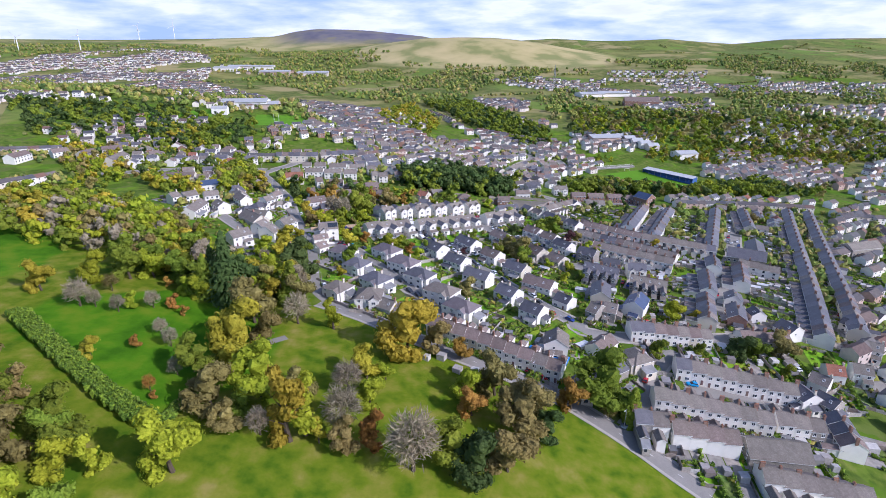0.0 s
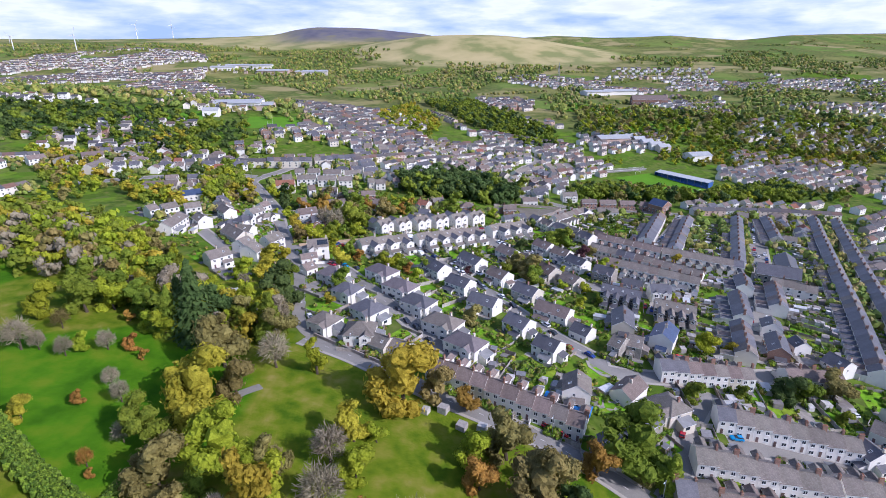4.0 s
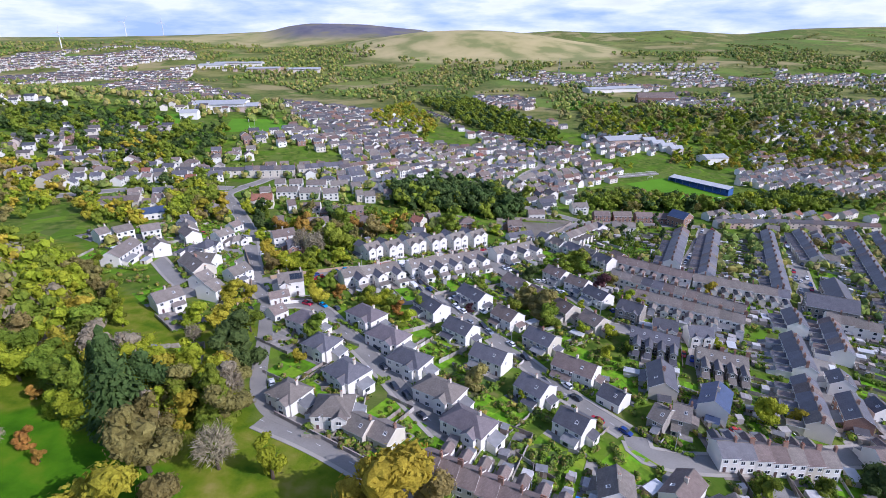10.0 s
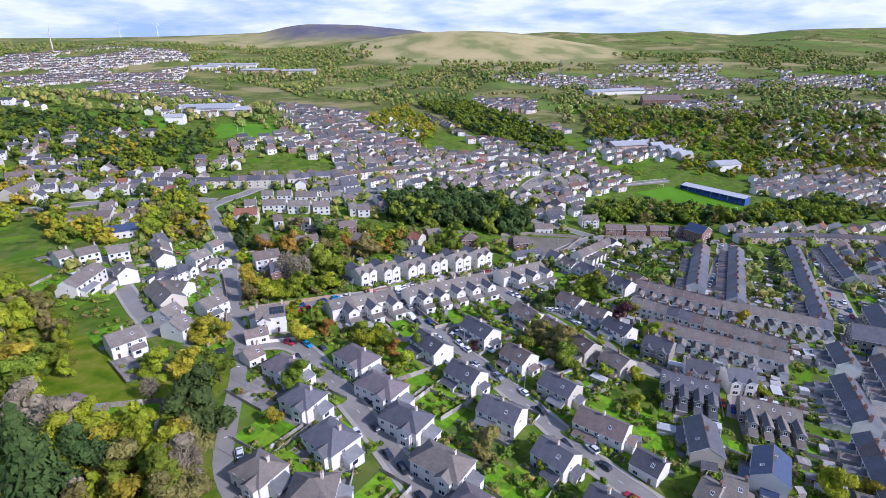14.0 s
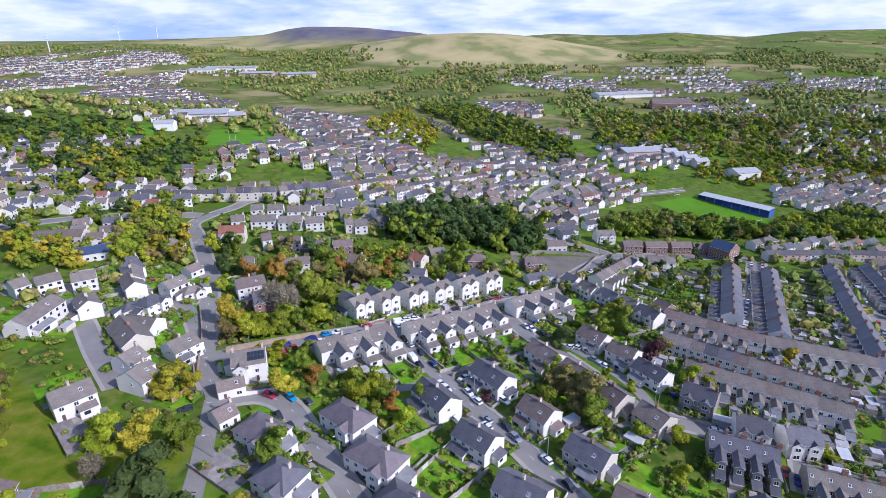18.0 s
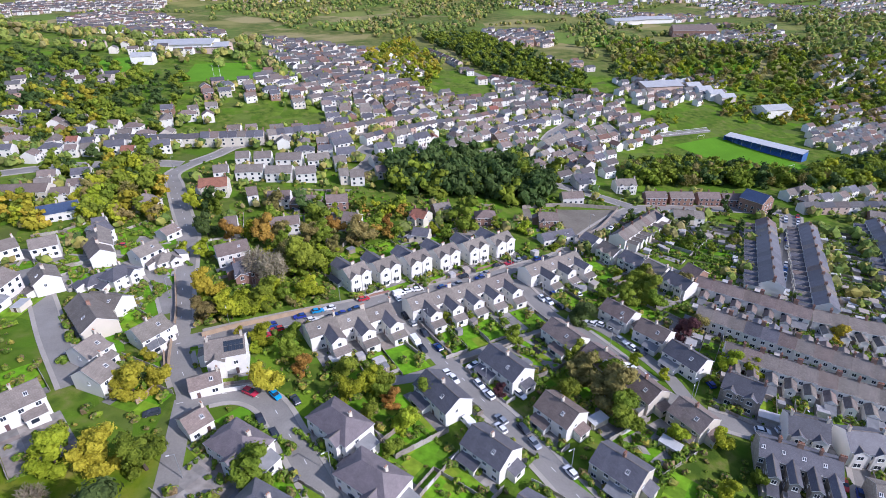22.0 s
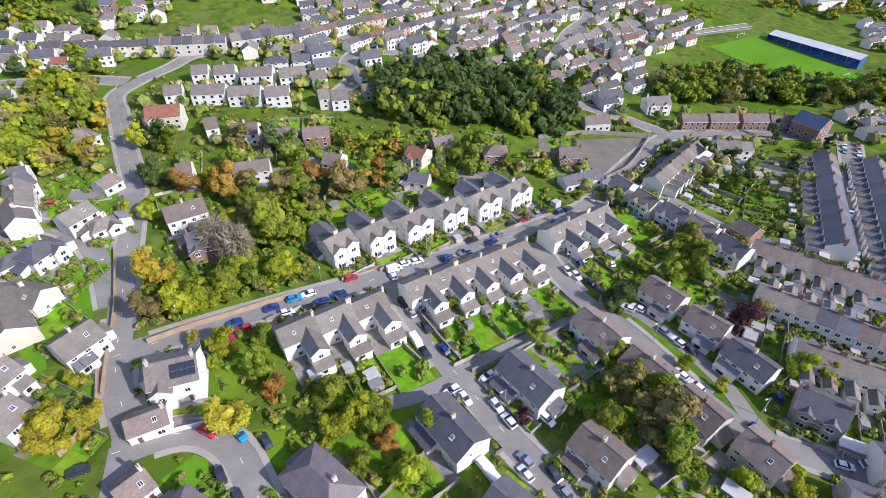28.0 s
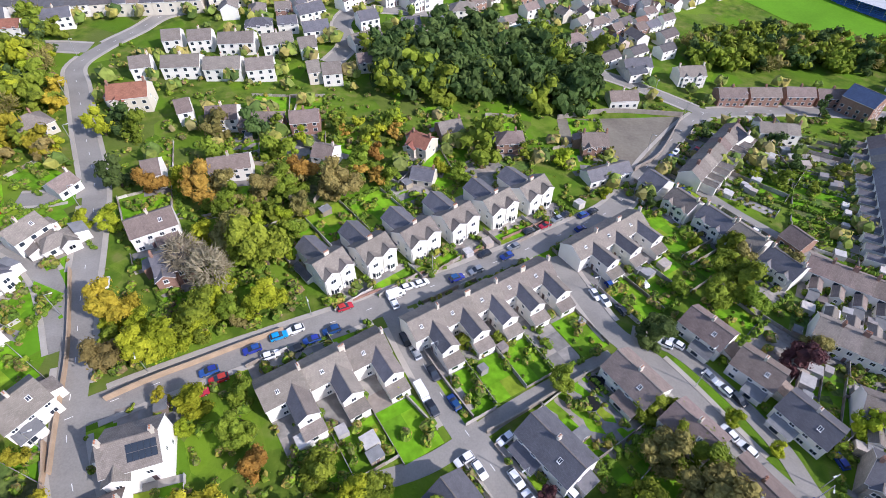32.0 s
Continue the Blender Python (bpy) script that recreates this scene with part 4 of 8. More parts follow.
def grove(step, low, high, colours, *poly):
    rng = np.random.default_rng(int(step * 100) + len(TREES))
    colours = colours.split()
    for x, y in cells(poly, step, rng):
        if blocked(x, y, 1.5):
            continue
        c = colours[rng.integers(len(colours))]
        if len(TREES) > 290:
            STAND.append((float(x), float(y), float(rng.uniform(low, high)), c, float(rng.uniform(0, 6.28)), int(rng.integers(3))))
            continue
        k = "fir" if c == "dark" and rng.random() < 0.35 else "bare" if c == "brown" and rng.random() < 0.3 else "tall" if rng.random() < 0.12 else "round"
        tree(float(x), float(y), float(rng.uniform(low, high)), k, c)


def estate(step, yaw, *poly):
    """Plain houses in staggered rows."""
    rng = np.random.default_rng(int(abs(yaw) * 10 + step))
    for x, y in cells(poly, step, rng, 0.2, yaw):
        if blocked(x, y, 4.0):
            continue
        if math.hypot(x, y - 110) > 400:
            OUTLYING.append((x, y, height(x, y), rng.uniform(7.5, 10.5), rng.uniform(7, 8.6), radians(yaw) + rng.normal() * 0.1))
            continue
        house("hip" if rng.random() < 0.25 else "long", round(float(x), 1), round(float(y), 1), yaw + float(rng.choice((0, 0, 0, 90))) + float(rng.normal() * 4), float(rng.uniform(6.5, 9.5)), 7.5, float(rng.choice((4.3, 4.7))), str(rng.choice(("grey", "slate", "brown", "brown", "red"), p=(0.3, 0.3, 0.2, 0.12, 0.08))), str(rng.choice(("white", "cream", "brick"), p=(0.68, 0.2, 0.12))))

# ---- roads and plots ----
def drape(name, left, right, lift, material, label, category, kind="structure", skirt=0.0):
    """A strip between two lines of points, laid on the ground."""
    s = Shape()
    P = [[(q[0], q[1], height(*q) + lift) for q in line] for line in (left, right)]
    for i in range(len(left) - 1):
        s.face((P[1][i], P[1][i + 1], P[0][i + 1], P[0][i]))
        if skirt:
            for a, b in ((P[0][i], P[0][i + 1]), (P[1][i + 1], P[1][i])):
                s.face((a, b, (b[0], b[1], b[2] - skirt), (a[0], a[1], a[2] - skirt)))
    return tagged(put(name, s.mesh(name, material), None), label, category, kind=kind)


def resample(pts, step=2.5):
    """A smooth line through the points, at even steps."""
    p = [Vector(q) for q in pts]
    p = [2 * p[0] - p[1]] + p + [2 * p[-1] - p[-2]]
    fine = []
    for i in range(1, len(p) - 2):
        for k in range(12):
            t = k / 12
            a, b, c, d = p[i - 1 : i + 3]
            fine.append(0.5 * (2 * b + (c - a) * t + (2 * a - 5 * b + 4 * c - d) * t * t + (3 * b - a - 3 * c + d) * t**3))
    fine.append(p[-2])
    out, last = [fine[0]], 0.0
    for a, b in zip(fine, fine[1:]):
        last += (b - a).length
        if last >= step:
            out.append(b)
            last = 0.0
    if (out[-1] - fine[-1]).length > 0.4:
        out.append(fine[-1])
    return out


def offset(line, d):
    out = []
    for i, q in enumerate(line):
        t = (line[min(i + 1, len(line) - 1)] - line[max(i - 1, 0)]).normalized()
        out.append((q.x - t.y * d, q.y + t.x * d))
    return out


ROADS = []


def road(width, *pts, pave=1.6):
    line = resample(pts)
    ROADS.append((line, width))
    ROAD_PTS.append((np.array([q[:] for q in line]), width))
    k = 0.05 + 0.006 * (len(ROADS) % 6)
    drape("road", offset(line, width / 2), offset(line, -width / 2), k, M_ROAD, "worn grey asphalt street", "road", skirt=0.3)
    SIDEWALKS.append((len(ROADS) - 1, k, pave))


SIDEWALKS = []


def lay_pavements():
    """Pavements along both kerbs, broken where another street comes in."""
    for me, k, pave in SIDEWALKS:
        line, width = ROADS[me]
        for q in (1, -1):
            a, b = offset(line, q * (width / 2 + pave)), offset(line, q * width / 2)
            run = []
            for i in range(len(line) + 1):
                free = i < len(line) and pave > 0 and not any(j != me and np.min((p[:, 0] - a[i][0]) ** 2 + (p[:, 1] - a[i][1]) ** 2) < (w / 2 + 0.9) ** 2 for j, (p, w) in enumerate(ROAD_PTS))
                if free:
                    run.append(i)
                    continue
                if len(run) > 2:
                    u, v = [a[j] for j in run], [b[j] for j in run]
                    drape("pavement", u if q > 0 else v, v if q > 0 else u, k + 0.11, M_PAVE, "pale slab pavement with a kerb", "pavement", skirt=0.4)
                run = []


def patch(name, material, label, category, *pts, lift=0.06, kind="structure"):
    """A flat piece of turf or yard laid on the slope."""
    bm = bmesh.new()
    vs = [bm.verts.new((x, y, 0)) for x, y in pts]
    f = bm.faces.new(vs)
    if f.normal.z < 0:
        f.normal_flip()
    bmesh.ops.triangulate(bm, faces=[f])
    for _ in range(7):
        long_edges = [e for e in bm.edges if e.calc_length() > 5]
        if not long_edges:
            break
        bmesh.ops.subdivide_edges(bm, edges=long_edges, cuts=1)
        bmesh.ops.triangulate(bm, faces=bm.faces[:])
    bm.normal_update()
    for f in bm.faces:
        if f.normal.z < 0:
            f.normal_flip()
    for v in bm.verts:
        v.co.z = height(v.co.x, v.co.y) + lift
    me = bpy.data.meshes.new(name)
    bm.to_mesh(me)
    bm.free()
    me.materials.append(material)
    return tagged(new(name, me), label, category, kind=kind)


# ---- streets ----
road(7, (-86.8, 157.1), (-73.3, 166.0), (-61.5, 173.2), (-48.5, 180.7), (-32.6, 189.6), (-23.3, 195.4), (-8.1, 204.2), (10.6, 216.1), (30.8, 230.0), (45.7, 242.7), (64.8, 270.7), (84.3, 295.9), (98.5, 311.0), pave=1.4)
road(7, (98.5, 311.0), (81.4, 324.9), (64.7, 335.0), (48.0, 341.8), pave=1.4)
road(7, (98.5, 311.0), (118.2, 315.4), (142.3, 318.8), (168.1, 319.1), (189.6, 317.2), pave=1.4)
road(6.5, (-71.5, 134.5), (-83.9, 152.5), (-91.5, 170.4), (-99.3, 187.9), (-107.5, 209.1), (-117.0, 231.6), (-133.1, 258.7), (-150.0, 287.8), (-159.7, 304.9), (-156.7, 323.7), (-149.5, 339.4), (-142.3, 354.9), (-123.0, 365.3), (-95.0, 376.1), pave=1.4)
road(5, (-73.4, 134.5), (-65.7, 109.7), (-61.1, 92.3), (-56.8, 78.1), (-50.5, 68.4), (-43.5, 64.5), (-34.5, 62.0), pave=0)
road(6, (-51.3, 63.7), (-33.5, 56.1), (-14.0, 45.3), (0.0, 37.5), (12.9, 31.7), (25.1, 26.6), (39.0, 19.6), (52.8, 9.8), (63.2, 1.1), (72.4, -7.8), (79.8, -14.3), pave=1.2)
road(6.5, (-74.7, 132.5), (-62.1, 138.5), (-51.8, 135.4), (-43.1, 124.8), (-31.2, 109.4), (-22.1, 97.3), (-14.0, 85.3), (-5.3, 73.1), (0.7, 65.3), pave=1.4)
road(6.8, (-24.8, 193.5), (-15.5, 175.9), (-7.7, 162.8), (-0.8, 153.1), (6.5, 142.3), (14.1, 132.8), (31.1, 106.8), (40.4, 91.7), (49.1, 81.3), (55.9, 74.1), pave=1.4)
road(7, (58.2, 72.7), (59.3, 65.2), (74.3, 63.9), (94.7, 67.0), (117.3, 72.2), (144.1, 77.1), pave=1.2)
road(6, (21.0, 215.3), (26.3, 201.1), (31.9, 188.7), (39.9, 180.1), (46.6, 170.2), (52.4, 160.5), (58.4, 151.8), (64.5, 145.4), (74.4, 141.4), (84.4, 138.3), (96.4, 138.0), (103.1, 131.9), (95.5, 114.9), pave=1.4)
road(4.5, (37.0, 189.0), (46.0, 184.9), (53.2, 176.7), (59.2, 167.2), (63.2, 158.6), (65.2, 149.9), (67.9, 144.2), pave=0)
road(4, (-6.2, 157.3), (4.0, 165.2), (18.4, 174.5), (30.5, 181.2), pave=0)
road(4, (-25.0, 147.7), (-14.2, 152.0), (-6.2, 157.3), pave=0)
road(6, (95.4, 58.9), (80.4, 38.9), (66.8, 14.0), (59.9, 5.1), pave=1.2)
road(9, (189.0, 314.4), (157.4, 257.2), (135.4, 220.7), pave=1.4)
road(9, (241.2, 302.8), (201.2, 224.1), (183.6, 186.5), (162.0, 151.5), (146.0, 120.8), (136.1, 98.5), pave=1.4)
road(8, (315.2, 334.1), (262.3, 223.1), (218.7, 140.6), (192.6, 88.7), (171.0, 39.5), pave=1.4)
road(6, (91.0, 33.1), (129.5, 31.8), pave=1.2)
road(6, (-118.0, 229.7), (-125.0, 225.3), (-135.1, 223.3), pave=1.2)
road(6, (-172.6, 206.6), (-160.6, 205.9), (-148.2, 204.6), (-137.8, 206.5), (-125.4, 204.9), (-113.0, 196.6), (-104.1, 186.1), (-95.7, 173.8), pave=1.2)
road(6, (-103.5, 136.7), (-123.1, 156.8), (-142.9, 178.9), (-156.7, 191.1), (-164.4, 206.0), pave=1.2)
road(8, (-274.5, 268.4), (-227.2, 304.2), (-185.0, 319.2), (-162.0, 321.1), pave=1.4)
road(7, (-72.7, 392.9), (-58.1, 381.0), (-62.0, 354.6), (-56.1, 334.2), (-60.4, 317.3), pave=1.4)
road(7, (89.8, 406.2), (74.0, 427.8), (58.1, 408.1), (72.6, 453.3), (93.5, 491.4), (88.7, 513.0), pave=1.4)
road(7, (48.0, 341.8), (41.5, 374.6), (19.4, 383.9), (-32.4, 377.0), (-57.0, 372.5), pave=1.4)
road(7, (110.5, 423.5), (127.9, 467.8), (124.9, 498.3), pave=1.4)
road(3, (-63.4, 20.9), (-61.3, 27.8), (-55.8, 33.5), pave=0)
road(9, (-39.7, 730.9), (-0.8, 653.7), (33.7, 612.6), (65.7, 595.0), (103.7, 586.2), (146.1, 572.8), pave=0)
road(5, (75.5, 256.5), (86.4, 240.6), (97.2, 227.3), (107.7, 217.1), (115.5, 209.9), pave=0)
lay_pavements()
patch("lawn", M_PITCH, "bright mown lawn", "lawn", (-119.2, 184.4), (-118.8, 188.3), (-113.8, 190.5), (-109.4, 187.1), (-101.0, 177.5), (-100.0, 173.9), (-103.0, 170.3), (-106.8, 169.9), (-112.3, 174.8), lift=0.06)
patch("lawn", M_PITCH, "bright mown lawn", "lawn", (-116.3, 200.8), (-112.2, 210.2), (-92.9, 170.1), (-100.8, 180.4), lift=0.06)
patch("lawn", M_PITCH, "bright mown lawn", "lawn", (-110.0, 158.7), (-106.3, 162.2), (-99.2, 152.4), (-101.8, 149.6), lift=0.06)
patch("lawn", M_PITCH, "bright mown lawn", "lawn", (-99.2, 144.1), (-93.4, 149.8), (-87.2, 153.2), (-82.1, 143.8), (-94.0, 141.1), lift=0.06)
patch("lawn", M_PITCH, "bright mown lawn", "lawn", (-142.0, 210.7), (-137.8, 216.5), (-133.4, 208.9), (-135.9, 204.8), lift=0.06)
patch("lawn", M_PITCH, "bright mown lawn", "lawn", (-152.1, 199.3), (-143.7, 202.1), (-138.7, 197.2), (-141.0, 188.4), (-144.9, 186.4), lift=0.06)
patch("lawn", M_PITCH, "bright mown lawn", "lawn", (-124.2, 223.6), (-121.3, 229.3), (-118.3, 223.0), (-121.2, 219.7), lift=0.06)
patch("lawn", M_PITCH, "bright mown lawn", "lawn", (-63.0, 127.8), (-58.7, 133.5), (-55.7, 132.5), (-53.2, 126.1), (-56.9, 124.6), lift=0.06)
patch("pitch", M_PITCH, "mown striped football pitch", "pitch", (169.8, 451.0), (215.6, 474.6), (252.5, 406.2), (212.0, 379.4), lift=0.16)
patch("cinder_yard", M_CINDER, "bare walled yard of brown cinders", "yard", (32.2, 293.8), (87.6, 306.8), (68.6, 276.1), (55.9, 263.2), (31.1, 266.0), lift=0.06)
patch("lawn", M_PITCH, "bright mown lawn", "lawn", (-7.1, 436.7), (4.4, 453.5), (20.1, 443.5), (11.1, 426.4), lift=0.16)
patch("playing_field", M_PITCH, "bright green rugby field", "field", (-228.5, 467.5), (-248.8, 544.0), (-199.9, 583.5), (-170.3, 497.3), lift=0.16)
patch("playing_field", M_PITCH, "bright green playing field", "field", (-318.6, 484.0), (-334.4, 517.2), (-310.6, 551.7), (-283.5, 494.8), lift=0.16)
patch("playing_field", M_PITCH, "bright green playing field", "field", (-355.2, 472.1), (-371.9, 502.7), (-353.5, 510.1), (-332.2, 479.0), lift=0.16)
patch("pasture", M_PITCH, "green open pasture across the valley", "field", (169.5, 787.6), (200.0, 896.8), (266.5, 829.5), (341.6, 793.9), (322.9, 766.5), lift=0.25)
patch("pasture", M_LAWN, "green open pasture across the valley", "field", (208.8, 651.3), (268.1, 700.3), (355.2, 707.4), (329.7, 665.1), lift=0.2)
patch("pasture", M_LAWN, "green hillside pasture", "field", (897.0, 1391.2), (971.6, 1467.3), (1090.9, 1393.0), (1029.9, 1308.2), lift=0.6)

# ---- houses, street by street ----
# semi: street A north
house("semi", -40.7, 200.8, 44, 8.9, 9, 6, "grey", "white")
house("semi", -30.6, 207.8, 42, 9.5, 9, 6, "grey", "white")
house("semi", -19.3, 215.3, 42, 10.3, 9, 6, "grey", "white")
house("semi", -8.1, 223.6, 40, 10.3, 9, 6, "grey", "white")
house("semi", 4.1, 231.8, 38, 10.5, 9, 6, "grey", "white")
house("semi", 15.7, 239.9, 41, 11.1, 9, 6, "grey", "white")
# wing rows: street A south
house("wing3", -36.6, 170.5, 34, 29.0, 8, 5.6, "grey", "white")
house("wing5", -1.4, 193.9, 33, 43.0, 8, 5.6, "grey", "white")
house("wing3", 35.7, 220.9, 36, 28.7, 8, 5.6, "grey", "white")
# street C west
house("long", -6.2, 141.4, -51, 14.7, 9, 5, "slate", "white")
house("long", 6.1, 123.6, -41, 12.1, 9, 5, "slate", "white")
house("long", 16.5, 104.8, -33, 12.9, 9, 5, "slate", "white")
house("long", 29.8, 87.2, -45, 10.7, 9, 5, "slate", "white")
house("long", 39.2, 71.2, -41, 9.4, 9, 5, "slate", "white")
# street C east
house("long", 12.3, 155.6, -50, 14.6, 9, 5, "slate", "white")
house("long", 25.5, 137.8, -48, 11.0, 9, 5, "brown", "white")
house("long", 37.1, 120.6, -44, 11.9, 9, 5, "slate", "cream")
house("long", 46.3, 102.0, -36, 14.8, 9, 5, "brown", "white")
house("long", 55.9, 88.4, -45, 8.1, 8, 3.6, "slate", "white")
# street E west
house("long", 33.0, 172.7, -55, 12.9, 9, 4.8, "brown", "white")
house("long", 42.6, 160.9, -54, 11.6, 9, 4.8, "brown", "white")
house("long", 51.2, 149.2, -57, 10.9, 9, 4.8, "brown", "cream")
house("long", 61.6, 139.1, -56, 10.0, 9, 4.8, "brown", "cream")
# street E east
house("long", 55.0, 188.1, -51, 11.3, 8.5, 4.8, "brown", "white")
house("long", 63.4, 177.1, -47, 10.5, 8.5, 4.8, "brown", "white")
house("long", 69.7, 164.6, -55, 11.8, 8.5, 4.8, "slate", "white")
house("twin", 81.0, 151.4, -37, 10.3, 9, 5.6, "slate", "stone")
# stone block
house("wing4", 82.5, 126.8, -21, 17.9, 8, 5.6, "slate", "stone")
house("twin", 103.0, 133.5, -7, 9.3, 9, 5.6, "slate", "white")
house("twin", 90.5, 137.1, -19, 9.7, 9, 5.6, "slate", "white")
house("long", 75.3, 99.1, -105, 14.9, 9, 5.2, "slate", "cream")
house("long", 67.9, 78.6, -45, 3.6, 9, 5, "grey", "stone")
house("long", 75.0, 80.6, -25, 5.5, 9, 5, "grey", "stone")
house("long", 89.0, 88.4, -121, 12.4, 9, 6, "blue", "white")
house("wing4", 103.7, 115.5, -18, 17.5, 8, 5.2, "grey", "stone")
# terraces diagonal
house("tera", 109.6, 204.4, -32, 38.7, 8, 5.2, "brown", "white")
house("tera", 146.8, 187.4, -18, 43.7, 8, 5.2, "grey", "white")
house("terr", 109.1, 174.6, -33, 61.0, 8, 5.4, "grey", "white")
house("tera", 106.0, 158.4, -26, 50.4, 8, 5.4, "grey", "white")
# terraces away
house("tera", 156.9, 241.6, -117, 94.4, 8, 5.4, "slate", "white")
house("tera", 193.8, 239.9, -116, 121.2, 8, 5.4, "slate", "white")
house("tera", 233.4, 270.4, -112, 60.3, 8, 5.4, "slate", "cream")
house("tera", 153.8, 153.0, -110, 16.0, 8, 5.4, "slate", "white")
house("tera", 137.2, 123.4, -110, 27.0, 8, 5.4, "slate", "white")
house("tera", 123.1, 92.1, -111, 27.1, 8, 5.4, "slate", "white")
house("tera", 227.6, 190.9, -117, 257.9, 8, 5.4, "slate", "white")
house("terr", 246.5, 194.0, -117, 243.4, 8, 5.4, "slate", "cream")
# south-east
house("terr", 110.5, 38.4, -10, 42.8, 8, 5.2, "grey", "white")
house("terr", 93.5, 19.5, -8, 38.9, 8, 5.2, "grey", "white")
house("terr", 68.7, 9.0, -4, 10.4, 8, 5.2, "grey", "stone")
house("tera", 85.2, 6.2, -4, 20.8, 8, 5.2, "brown", "white")
house("shed", 107.2, 3.8, -7, 18.4, 11, 4.4, "grey", "stone")
house("terr", 122.5, 17.6, -6, 15.6, 8, 5.2, "grey", "stone")
house("terr", 112.0, -9.0, -6, 31.2, 8, 5.2, "grey", "white")
house("long", 134.4, 33.5, -80, 8.3, 8, 5.0, "slate", "white")
house("long", 141.7, 31.0, -60, 7.3, 8, 5.2, "slate", "stone")
house("tera", 137.4, 15.6, -102, 15.6, 8, 5.2, "slate", "white")
house("long", 158.3, 53.0, -14, 6.7, 8, 4.2, "red", "white")
house("long", 147.9, 44.9, -47, 6.7, 8, 4.2, "grey", "white")
house("long", 156.4, 81.9, -68, 8.3, 9, 4.8, "slate", "white")
house("long", 136.6, 90.6, 69, 14.7, 8, 5, "slate", "brick")
house("long", 143.2, 107.3, -110, 8.0, 8, 5, "slate", "white")
house("long", 148.4, 94.8, -91, 6.4, 7, 4, "slate", "white")
house("block", 183.1, 172.6, -26, 20.8, 13, 6, "slate", "stone")
house("block", 197.4, 189.2, -114, 24.6, 11, 6, "slate", "stone")
house("terr", 182.0, 156.0, -26, 20.8, 8, 5, "grey", "white")
house("tera", 163.2, 139.8, -114, 31.2, 8, 5.2, "slate", "white")
house("long", 44.8, 46.9, -102, 9.6, 9, 5, "grey", "white")
house("long", 63.3, 50.0, 46, 11.3, 8, 4, "brown", "white")
house("hip", 74.5, 43.0, -66, 4.9, 9, 5, "grey", "cream")
house("long", 49.9, 21.8, -92, 6.7, 7, 5, "slate", "stone")
house("long", 62.9, 33.8, 33, 9.5, 8, 4.5, "slate", "stone")
house("block", 339.0, 872.0, -5, 60, 22, 9, "brown", "brick")
house("terr", 90.0, 583.0, -24, 124.8, 8, 5.4, "slate", "white")
house("terr", -20.0, 692.0, -62, 83.2, 8, 5.4, "slate", "white")
house("terr", 95.9, 65.9, 1, 34.2, 8, 5.2, "brown", "white")
house("terr", 138.2, 70.1, 4, 21.7, 8, 5.2, "brown", "cream")
house("terr", 223.6, 322.1, 6, 54.7, 8, 5.4, "grey", "white")
house("terr", 286.2, 324.1, -2, 65.3, 8, 5.4, "grey", "white")
house("block", 284.9, 216.1, 15, 26.2, 11, 7, "grey", "stone")
house("terr", 348.9, 304.8, -3, 35.6, 8, 5.4, "grey", "white")
house("tera", 335.7, 249.5, -108, 61.1, 8, 5.4, "slate", "cream")
house("terr", -296.0, 211.6, 77, 58.2, 9, 5.5, "grey", "white")
house("terr", -366.4, 308.2, 34, 56.3, 9, 5.5, "grey", "cream")
house("long", -352.6, 285.6, 93, 20.7, 9, 5, "brown", "white")
house("long", -335.6, 309.8, 55, 12.6, 9, 5, "brown", "white")
house("long", -314.1, 313.3, 81, 15.2, 9, 5, "brown", "cream")
house("long", -304.8, 333.3, 37, 16.1, 9, 5, "brown", "cream")
house("long", -284.9, 306.7, 96, 26.9, 9, 5, "grey", "cream")
house("long", -210.0, 263.1, 7, 25.0, 9, 4, "brown", "cream")
house("long", -178.7, 242.4, 32, 15.3, 9, 4, "blue", "white")
house("long", 170.7, 54.9, -19, 6.9, 8, 5, "grey", "white")
house("long", 189.3, 74.1, -31, 7.2, 8, 5, "grey", "white")
# park terrace
house("terr", 19.7, 39.2, -24, 52.5, 7.5, 5.2, "brown", "white")
# hips street D
house("hip", -31.1, 127.0, -38, 8.9, 9, 5.4, "plum", "white")
house("hip", -20.7, 111.7, -33, 9.3, 9, 5.4, "plum", "white")
house("hip", -11.7, 96.8, -32, 7.9, 9, 5.4, "slate", "white")
house("hip", -0.8, 80.2, -32, 9.0, 9, 5.4, "grey", "white")
house("hip", 7.9, 65.7, -36, 8.3, 9, 5.4, "plum", "white")
house("hip", -52.3, 117.9, -30, 7.3, 9, 5, "plum", "white")
house("hip", -42.5, 102.0, -27, 5.6, 9, 5, "slate", "white")
house("hip", -30.8, 85.9, -38, 6.3, 10, 5, "slate", "white")
house("hip", -30.8, 67.0, 0, 4.5, 10, 5, "grey", "white")
house("hip", -45.2, 72.6, -30, 3.9, 9, 4.5, "grey", "white")
house("long", -22.0, 61.9, -31, 7.0, 8, 3.5, "grey", "cream")
house("long", -15.0, 59.7, -32, 6.8, 8, 3.5, "grey", "cream")
# corner house
house("villa", -67.6, 150.1, 19, 10.7, 9.5, 6.5, "grey", "white")
house("long", -69.5, 139.0, 27, 8.0, 6, 3.2, "brown", "white")
house("long", -65.9, 124.9, 50, 6.0, 7, 3.2, "brown", "white")
